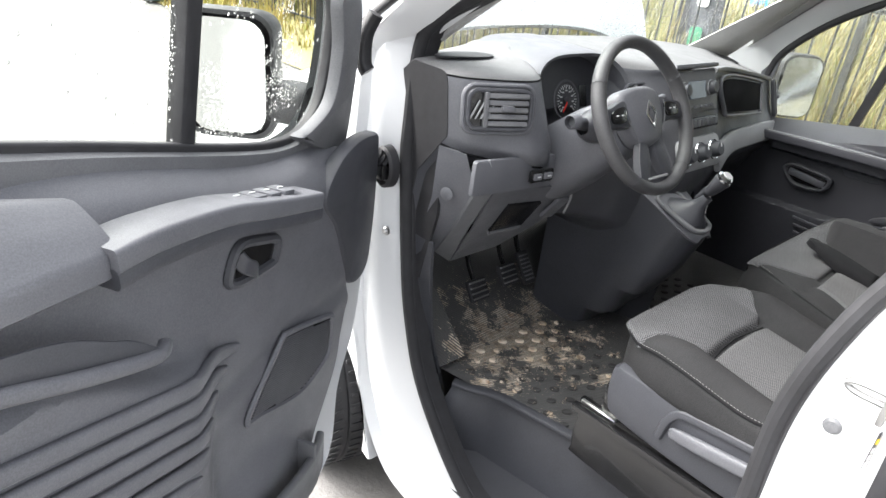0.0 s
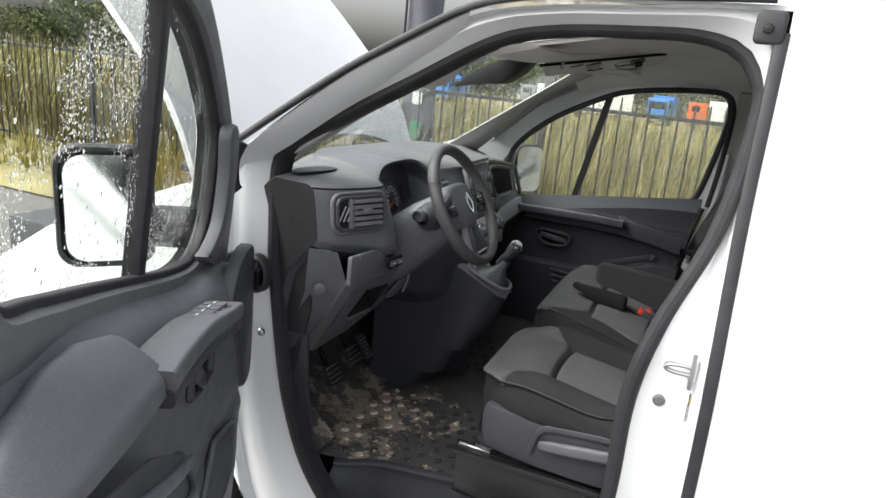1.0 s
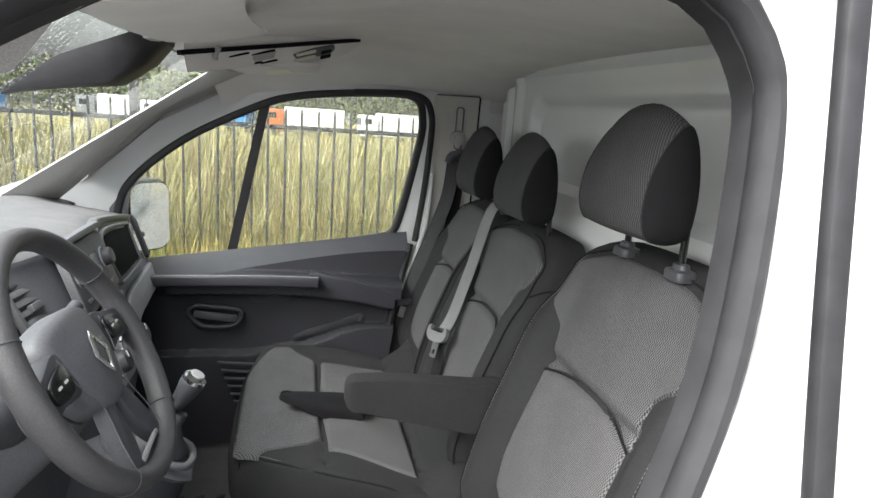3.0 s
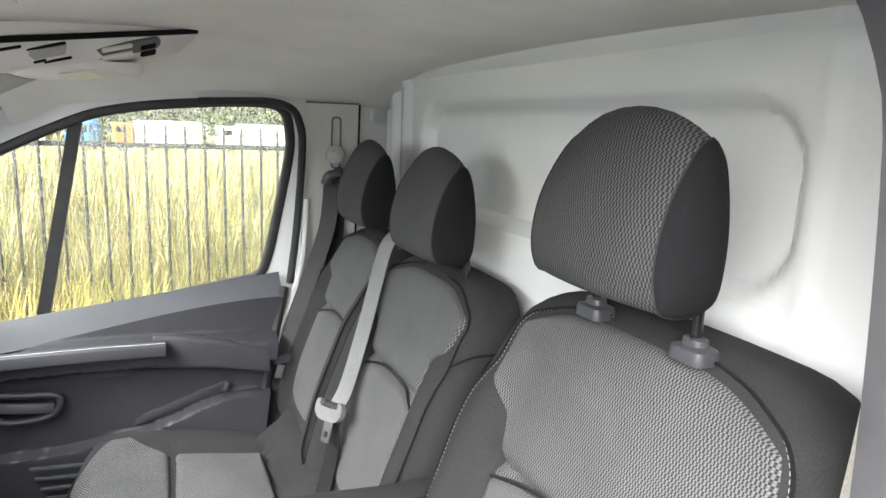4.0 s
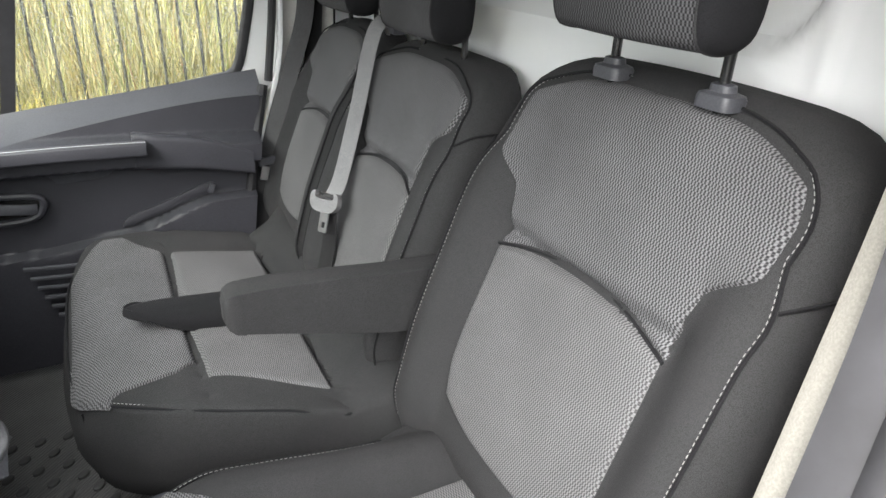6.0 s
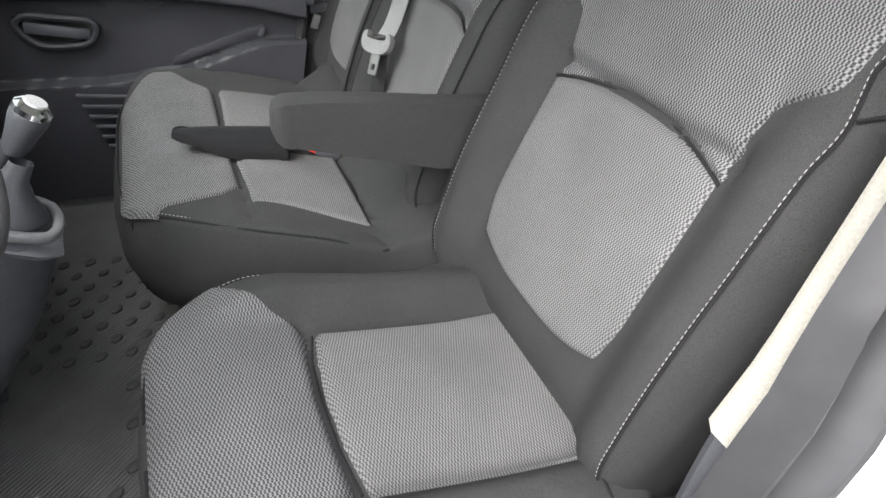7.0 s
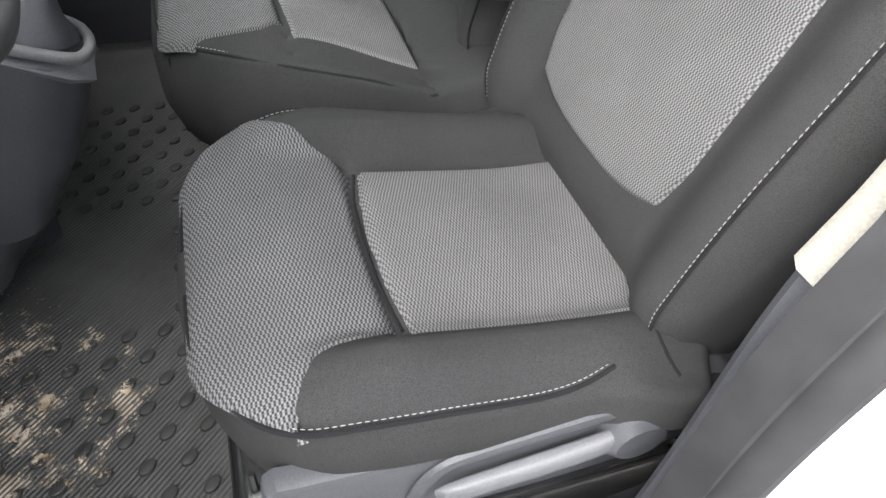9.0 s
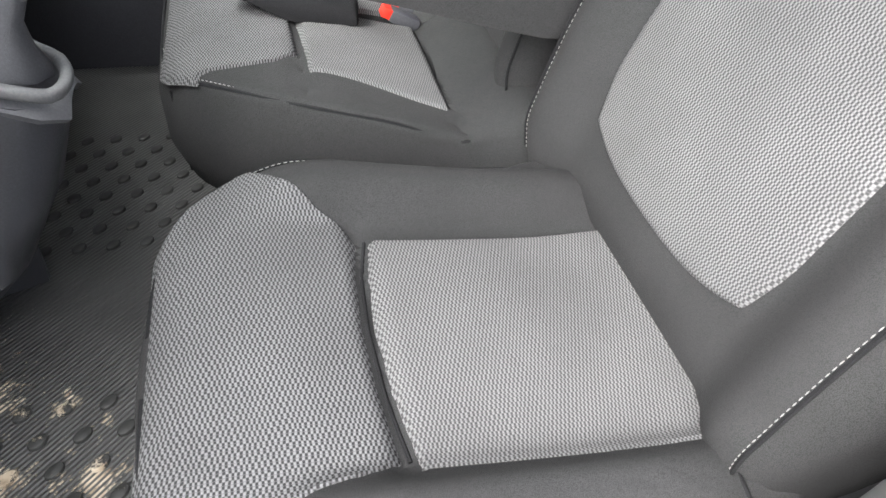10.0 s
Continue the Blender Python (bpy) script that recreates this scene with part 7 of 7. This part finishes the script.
ob_ = thing("outer_seat_belt", "dark outer seat belt running down the passenger-side pillar", "seat belt")
side = (-0.45, -0.85, 0.1)
part("webbing", webbing([(0.105, 0.818, 1.605), (0.090, 0.812, 1.47), (0.045, 0.805, 1.34), (0.0, 0.80, 1.222), (-0.038, 0.798, 1.10)], 0.046, 40, side), BELTGREY, ob_)
part("lower_webbing", webbing([(-0.040, 0.802, 1.10), (-0.062, 0.80, 0.98), (-0.075, 0.795, 0.86), (-0.08, 0.785, 0.76)], 0.046, 30, side), BELTBLACK, ob_)
part("return_webbing", webbing([(0.125, 0.832, 1.605), (0.120, 0.832, 1.47), (0.105, 0.836, 1.30), (0.09, 0.838, 1.0)], 0.05, 30, side), BELTBLACK, ob_)
part("guide", sweep(spline([(0.086, 0.814, 1.590), (0.094, 0.808, 1.612), (0.112, 0.806, 1.618), (0.130, 0.810, 1.628)], 16), disc(0.015, 10)), BLACK, ob_, "black belt guide")
part("guide_knob", spin([(0, -0.022), (0.014, -0.020), (0.016, -0.014), (0.024, -0.012), (0.027, -0.006), (0.027, 0.006)], 24, "y"), LIGHT, ob_, "pale grey adjuster knob", pose(0.112, 0.815, 1.672))
part("adjuster_slot", sweep([(0.114 + a, 0.8120 - 0.07 * b, 1.705 + b) for a, b in rrect(0.024, 0.14, 0.009, 4)], disc(0.0025, 5), True, (0, 1, 0)), MID, ob_)
part("tongue", box(0.052, 0.012, 0.024, 0.005, 2, (-0.040, 0.790, 1.097), Matrix.Rotation(radians(-8), 4, "Y")), BLACK, ob_)
part("tongue_plate", box(0.022, 0.004, 0.040, 0.002, 1, (-0.050, 0.788, 1.062), Matrix.Rotation(radians(15), 4, "Y")), STEEL, ob_)
for x, y, z in ((-0.166, 0.297, 0.930), (-0.14, 0.36, 0.915)):
    bu = thing("belt_buckle", "black belt buckle with a red release button", "buckle", group="belt buckles")
    part("housing", box(0.060, 0.034, 0.024, 0.007, 2, (x + 0.025, y, z - 0.012), Matrix.Rotation(radians(25), 4, "Y")), BLACK, bu)
    part("button", box(0.018, 0.028, 0.019, 0.003, 2, (x - 0.008, y, z + 0.004), Matrix.Rotation(radians(25), 4, "Y")), RED, bu, "red release button")


# ---------------------------------------------------------------- outside: yard, fence, meadow, distance
def make_ground():
    m = Nodes("wet_yard_ground")
    n = m.noise(1.3, 6, 0.65)
    fine = m.noise(45, 5, 0.7)
    c = m.mix(m.ramp(fine, [(0.35, 0.0), (0.65, 1.0)]), (0.12, 0.116, 0.112), (0.19, 0.184, 0.178))
    m.set(color=m.mix(m.ramp(n, [(0.35, 0.0), (0.65, 1.0)]), (0.15, 0.145, 0.14), c), rough=m.ramp(n, [(0.35, 0.5), (0.6, 0.85)]))
    m.bump(fine, 0.4, 0.01)
    return m.mat


def make_blade(name, cols, shade):
    m = Nodes(name)
    rnd = m.n.new("ShaderNodeNewGeometry").outputs["Random Per Island"]
    spot = m.noise(1.6, 5, 0.7)
    m.set(color=m.mix(m.ramp(spot, [(0.44, 0.0), (0.60, 0.85)]), m.ramp(rnd, cols), shade), rough=0.75, spec=0.2)
    return m.mat


GROUND = make_ground()
MEADOW = simple("meadow_soil", (0.26, 0.23, 0.10), 0.95, 0, 0.4, 0.7, 0.3)
BLADE = make_blade("dry_grass", [(0.0, (0.30, 0.25, 0.10)), (0.25, (0.42, 0.36, 0.17)), (0.45, (0.50, 0.45, 0.26)), (0.60, (0.15, 0.19, 0.06)), (0.74, (0.24, 0.26, 0.09)), (0.86, (0.34, 0.27, 0.11)), (1.0, (0.16, 0.08, 0.05))], (0.15, 0.145, 0.06))
GREENBLADE = make_blade("green_grass", [(0.0, (0.16, 0.20, 0.04)), (0.5, (0.26, 0.27, 0.06)), (0.8, (0.36, 0.31, 0.09)), (1.0, (0.30, 0.20, 0.08))], (0.40, 0.30, 0.10))
FENCE = simple("dark_fence_steel", (0.012, 0.014, 0.016), 0.45, 0.0, 0.3, 20)
LEAF = make_blade("tree_leaves", [(0.0, (0.035, 0.06, 0.018)), (0.5, (0.06, 0.09, 0.028)), (1.0, (0.10, 0.12, 0.04))], (0.12, 0.12, 0.05))
BARK = simple("bark", (0.08, 0.06, 0.045), 0.9, 0, 0.3)
BLUE = simple("blue_truck_paint", (0.03, 0.19, 0.55), 0.3)
ORANGE = simple("orange_truck_paint", (0.55, 0.11, 0.02), 0.35)
TRUCKWHITE = simple("white_truck_paint", (0.72, 0.73, 0.74), 0.35)
TRUCKGREY = simple("grey_truck_paint", (0.18, 0.19, 0.21), 0.5)
TEAL = simple("teal_steel", (0.10, 0.20, 0.19), 0.5)
FLAG = simple("dark_flag_cloth", (0.055, 0.058, 0.07), 0.85)
FLAGGREEN = simple("green_flag_print", (0.03, 0.22, 0.12), 0.8)

ground = tagged(put("ground", surface(lambda u, v: (lerp(-400, 400, u), lerp(-400, 400, v), -2.3 * smooth(14, 60, lerp(-400, 400, v))), 8, 100), GROUND), "pale wet gravel yard with puddled patches", "ground", kind="structure")
verge = tagged(put("meadow_ground", surface(lambda u, v: (lerp(-120, 120, u), lerp(2.75 + 0.25 * math.sin(u * 90), 150, v ** 2.2), 0.02 + 0.30 * smooth(0.0, 0.17, v) - 2.3 * smooth(14, 60, lerp(2.75, 150, v ** 2.2))), 160, 40), MEADOW), "yellowed rough meadow behind the fence", "ground", kind="structure")

fence = thing("fence", "dark steel railing fence along the meadow", "fence")
FY = 3.85
bar_me = mesh_of(loft([[(0.0095 * a, 0.0095 * b, z) for a, b in disc(1, 6)] for z in (0.15, 1.66)] + [[(0.006 * a, 0.006 * b, 1.70) for a, b in disc(1, 6)]], True, True, True), 50)
bar_me.materials.append(FENCE)
PITCH = 0.125
for i in range(-64, 28):
    b = new("bar", bar_me)
    b.parent = fence
    b.matrix_local = pose(i * PITCH, FY + 0.01 * math.sin(i * 1.7), 0, 0.5 * math.sin(i * 2.3), 0.6 * math.sin(i * 3.1), 0)
rest = bmesh.new()
for i in list(range(-240, -64)) + list(range(28, 60)):
    vs = [rest.verts.new((i * PITCH + 0.0095 * a, FY + 0.0095 * b, z)) for z in (0.15, 1.68) for a, b in disc(1, 4)]
    for j in range(4):
        rest.faces.new((vs[j], vs[(j + 1) % 4], vs[4 + (j + 1) % 4], vs[4 + j]))
tagged(part("far_bars", rest, FENCE, fence), kind="stuff")
for z in (1.56, 0.35):
    part("rail", box(44, 0.03, 0.035, 0.004, 1, (-11, FY + 0.02, z)), FENCE, fence)
for x in range(-30, 8, 3):
    part("fence_post", box(0.06, 0.06, 1.85, 0.006, 1, (x + 1.42, FY + 0.02, 0.9)), FENCE, fence)


def grass(name, count, xr, yr, hr, mat, label, seed, wid=0.006, dense=None):
    rng = np.random.default_rng(seed)
    n = count
    x, y = rng.uniform(*xr, n), yr[0] + (yr[1] - yr[0]) * rng.random(n) ** (dense or 1)
    h = rng.uniform(*hr, n) * (0.75 + 0.5 * np.sin(x * 1.7 + np.cos(y * 1.3) * 2) ** 2)
    a = rng.uniform(0, 2 * math.pi, n)
    bend = rng.uniform(0.08, 0.45, n) * h
    w = wid * rng.uniform(0.6, 1.5, n) * (1 + 0.09 * (y - yr[0]))
    z0 = 0.02 + 0.28 * np.clip((y - 2.9) / 3, 0, 1)
    ca, sa = np.cos(a), np.sin(a)
    pts = []
    for k, (hh, ww, bb) in enumerate(((0, 1, 0), (0.45, 0.85, 0.25), (0.8, 0.5, 0.65), (1.0, 0.06, 1.0))):
        cx, cy, cz = x + ca * bend * bb, y + sa * bend * bb, z0 + h * hh
        pts.append(np.stack([cx - sa * w * ww, cy + ca * w * ww, cz], 1))
        pts.append(np.stack([cx + sa * w * ww, cy - ca * w * ww, cz], 1))
    V = np.stack(pts, 1).reshape(-1, 3)
    F = []
    base = np.arange(n)[:, None] * 8
    F = np.concatenate([base + np.array([[0, 1, 3, 2]]), base + np.array([[2, 3, 5, 4]]), base + np.array([[4, 5, 7, 6]])])
    me = bpy.data.meshes.new("blades")
    me.from_pydata(V.tolist(), [], F.tolist())
    me.materials.append(mat)
    return tagged(new(name, me), label, "grass", kind="stuff")


grass("tall_dry_grass", 42000, (-9, 6), (4.0, 13.0), (0.45, 0.98), BLADE, "tall straw-yellow meadow grass behind the fence", 3, 0.006, 1.5)
grass("tall_dry_grass", 12000, (-34, -9), (4.0, 16.0), (0.5, 1.1), BLADE, "tall straw-yellow meadow grass behind the fence", 4, 0.014, 1.4)
grass("verge_grass", 15000, (-7, 5), (2.95, 4.1), (0.18, 0.62), GREENBLADE, "green and tan grass along the foot of the fence", 5, 0.005)
grass("verge_grass", 5000, (-30, -7), (2.9, 4.1), (0.12, 0.45), GREENBLADE, "green and tan grass along the foot of the fence", 6, 0.010)


def make_tree(name, x, y, h, spread, seed, label):
    rng = np.random.default_rng(seed)
    t = thing(name, label, "tree", pose(x, y, 0.2))
    limbs = [sweep(spline([(0, 0, 0), (0.1, 0.05, h * 0.3), (0.0, 0.1, h * 0.6), (0.1, 0, h * 0.9)], 14), disc(0.16, 8), False, (0, 1, 0), lambda k: 1 - 0.8 * k)]
    for i in range(8):
        a, z = rng.uniform(0, 6.28), h * rng.uniform(0.25, 0.7)
        limbs.append(sweep(spline([(0, 0, z), (math.cos(a) * spread * 0.4, math.sin(a) * spread * 0.4, z + h * 0.12), (math.cos(a) * spread * 0.8, math.sin(a) * spread * 0.8, z + h * 0.2)], 8), disc(0.06, 6), False, (0, 0, 1), lambda k: 1 - 0.8 * k))
    part("trunk", join(*limbs), BARK, t)
    cl = [(rng.uniform(-1, 1) * spread, rng.uniform(-1, 1) * spread, h * rng.uniform(0.22, 1.0), rng.uniform(0.5, 1.2)) for _ in range(26)]
    n = 5000
    V = np.zeros((n, 4, 3))
    for i in range(n):
        c = cl[i % len(cl)]
        d = rng.normal(size=3)
        d *= c[3] * rng.uniform(0.5, 1.0) ** 0.5 / np.linalg.norm(d)
        p = np.array(c[:3]) + d * (1, 1, 0.8)
        u = rng.normal(size=3)
        u /= np.linalg.norm(u)
        v = np.cross(u, rng.normal(size=3))
        v /= np.linalg.norm(v)
        s = rng.uniform(0.10, 0.22)
        V[i] = [p - u * s, p - v * s * 0.5, p + u * s, p + v * s * 0.5]
    me = bpy.data.meshes.new("leaves")
    me.from_pydata(V.reshape(-1, 3).tolist(), [], (np.arange(n)[:, None] * 4 + np.arange(4)).tolist())
    part("crown", me, LEAF, t)
    return t


for k, (x, y, h) in enumerate(((-58, 60, 8.0), (20.0, 68, 9.5), (-60, 30, 9.5))):
    make_tree("tree", x, y, h, 4.2, 40 + k, "leafy green roadside tree behind the meadow")
rng = np.random.default_rng(77)
n = 60000
wx = rng.uniform(-150, 100, n)
wy = 100 + rng.uniform(-6, 6, n)
topz = 11.0 + 2.6 * np.sin(wx * 0.14) + 1.8 * np.sin(wx * 0.38 + 1) + 1.0 * np.sin(wx * 0.9)
topz = topz * np.where(wx > -100, 0.30 + 0.55 * np.clip((wx + 45) / 40, 0, 1), 0.8)
wz = -2.0 + topz * rng.random(n) ** 0.8
cen = np.stack([wx, wy, wz], 1)
u = rng.normal(size=(n, 3))
u /= np.linalg.norm(u, axis=1)[:, None]
v = np.cross(u, rng.normal(size=(n, 3)))
v /= np.linalg.norm(v, axis=1)[:, None]
s = rng.uniform(0.20, 0.48, n)[:, None]
V = np.stack([cen - u * s, cen - v * s * 0.6, cen + u * s, cen + v * s * 0.6], 1).reshape(-1, 3)
wm = bpy.data.meshes.new("leaves")
wm.from_pydata(V.tolist(), [], (np.arange(n)[:, None] * 4 + np.arange(4)).tolist())
wm.materials.append(LEAF)
tagged(new("far_woods", wm), "band of dull green trees beyond the parked lorries", "woods", kind="stuff")


def truck(x, y, cab, box_mat, length, turn, label):
    t = thing("parked_truck", label, "truck", pose(x * 2.9, y * 2.9, -2.0, 0, 0, turn), "parked trucks")
    part("cab", box(1.9, 2.3, 2.3, 0.15, 2, (0, 0, 1.75)), cab, t)
    part("windscreen", box(0.06, 2.0, 0.8, 0.02, 1, (-0.95, 0, 2.2)), GLOSSBLACK, t)
    part("side_window", box(0.8, 2.34, 0.6, 0.02, 1, (-0.2, 0, 2.25)), GLOSSBLACK, t)
    part("body", box(length, 2.4, 2.5, 0.04, 1, (1.2 + length / 2, 0, 1.95)), box_mat, t)
    part("chassis", box(length + 2.2, 1.0, 0.3, 0.03, 1, (length / 2, 0, 0.6)), TRUCKGREY, t)
    for wx in (0.0, length * 0.75, length * 0.95):
        for wy in (-1.05, 1.05):
            part("wheel", spin([(0.0, -0.13), (0.3, -0.13), (0.46, -0.12), (0.5, -0.08), (0.5, 0.08), (0.46, 0.12), (0.3, 0.13), (0, 0.13)], 20, "y"), RUBBER, t, "", pose(wx, wy, 0.5))
    return t


truck(-10.5, 24, BLUE, BLUE, 2.0, 75, "blue lorry parked beyond the meadow")
truck(-5.2, 25, TRUCKWHITE, TRUCKWHITE, 4.5, 8, "white box lorry parked beyond the meadow")
truck(-2.3, 25.9, BLUE, BLUE, 2.0, 80, "blue lorry parked beyond the meadow")
truck(2.6, 25, TRUCKWHITE, TRUCKWHITE, 5.5, 8, "white box lorry parked beyond the meadow")
truck(-0.93, 25.6, ORANGE, TRUCKWHITE, 4.5, 5, "white lorry with an orange cab beyond the meadow")
truck(5.0, 25.2, BLUE, TRUCKGREY, 2.6, 60, "blue lorry parked beyond the meadow")
truck(10.8, 26, TRUCKGREY, TRUCKWHITE, 5.0, 6, "white lorry with a dark cab beyond the meadow")
truck(-19.0, 22, TRUCKWHITE, BLUE, 3.0, 30, "white lorry with a blue body beyond the meadow")
truck(16.5, 27, TRUCKWHITE, TRUCKWHITE, 4.0, 10, "white box lorry parked beyond the meadow")

for k, (x, m1, m2, ln) in enumerate(((-15.5, TRUCKWHITE, TRUCKWHITE, 4.0), (-8.0, TRUCKGREY, TRUCKWHITE, 3.5), (0.0, TRUCKWHITE, TRUCKWHITE, 4.0), (8.2, TRUCKWHITE, TRUCKGREY, 3.0), (13.6, BLUE, TRUCKWHITE, 4.0), (-24.0, TRUCKWHITE, TRUCKWHITE, 4.5))):
    truck(x, 27 + 0.5 * (k % 2), m1, m2, ln, 4 + 3 * (k % 3), "lorry parked in the row beyond the meadow")

FX, FYY = -3.70, 5.0
flag = thing("feather_flag", "dark grey feather flag on a pole with pale and green print", "flag")
part("pole", sweep(spline([(FX, FYY, 0), (FX, FYY, 2.2), (FX + 0.05, FYY, 3.1), (FX + 0.3, FYY, 3.5)], 24), disc(0.016, 6)), FENCE, flag)
part("cloth", surface(lambda u, v: (lerp(FX + 0.01, FX + 0.56 - 0.10 * math.sin(v * 2.5), u), FYY + 0.06 * math.sin(u * 5 + v * 3), lerp(0.45, 3.2, v) + 0.2 * (1 - u) * v), 10, 30), FLAG, flag)
for z, w, hh, mt in ((1.45, 0.13, 0.20, WHITE), (1.05, 0.14, 0.20, FLAGGREEN), (0.80, 0.14, 0.20, FLAGGREEN)):
    part("print_bar", slab(rrect(w, hh, 0.03, 3), 0.006, lambda a, b, c: (FX + 0.28 + a, FYY - 0.08 - c, z + b)), mt, flag)
cab_ = thing("steel_cabinet", "teal steel cabinet standing by the fence", "cabinet", pose(-14.2, 3.2, 0))
part("body", box(1.3, 0.9, 1.9, 0.03, 2, (0, 0, 1.0)), TEAL, cab_)
part("door", box(0.56, 0.03, 1.7, 0.01, 1, (-0.3, -0.46, 1.0)), TEAL, cab_)
part("door", box(0.56, 0.03, 1.7, 0.01, 1, (0.3, -0.46, 1.0)), TEAL, cab_)
st = thing("step_stool", "low white slatted step stool standing on the wet yard", "step stool", pose(-4.35, 0.42, 0, 0, 0, 25))
for k in range(4):
    part("tread", box(0.10, 0.50, 0.03, 0.006, 1, (-0.13 * k, 0, 0.09 * (k + 1))), TRUCKWHITE, st)
for s in (-0.265, 0.265):
    part("stringer", sweep([(0.07, s, 0.02), (-0.45, s, 0.40)], rrect(0.025, 0.07, 0.006, 2)), TRUCKWHITE, st)
    part("leg", box(0.03, 0.03, 0.38, 0.004, 1, (-0.43, s, 0.19)), TRUCKWHITE, st)
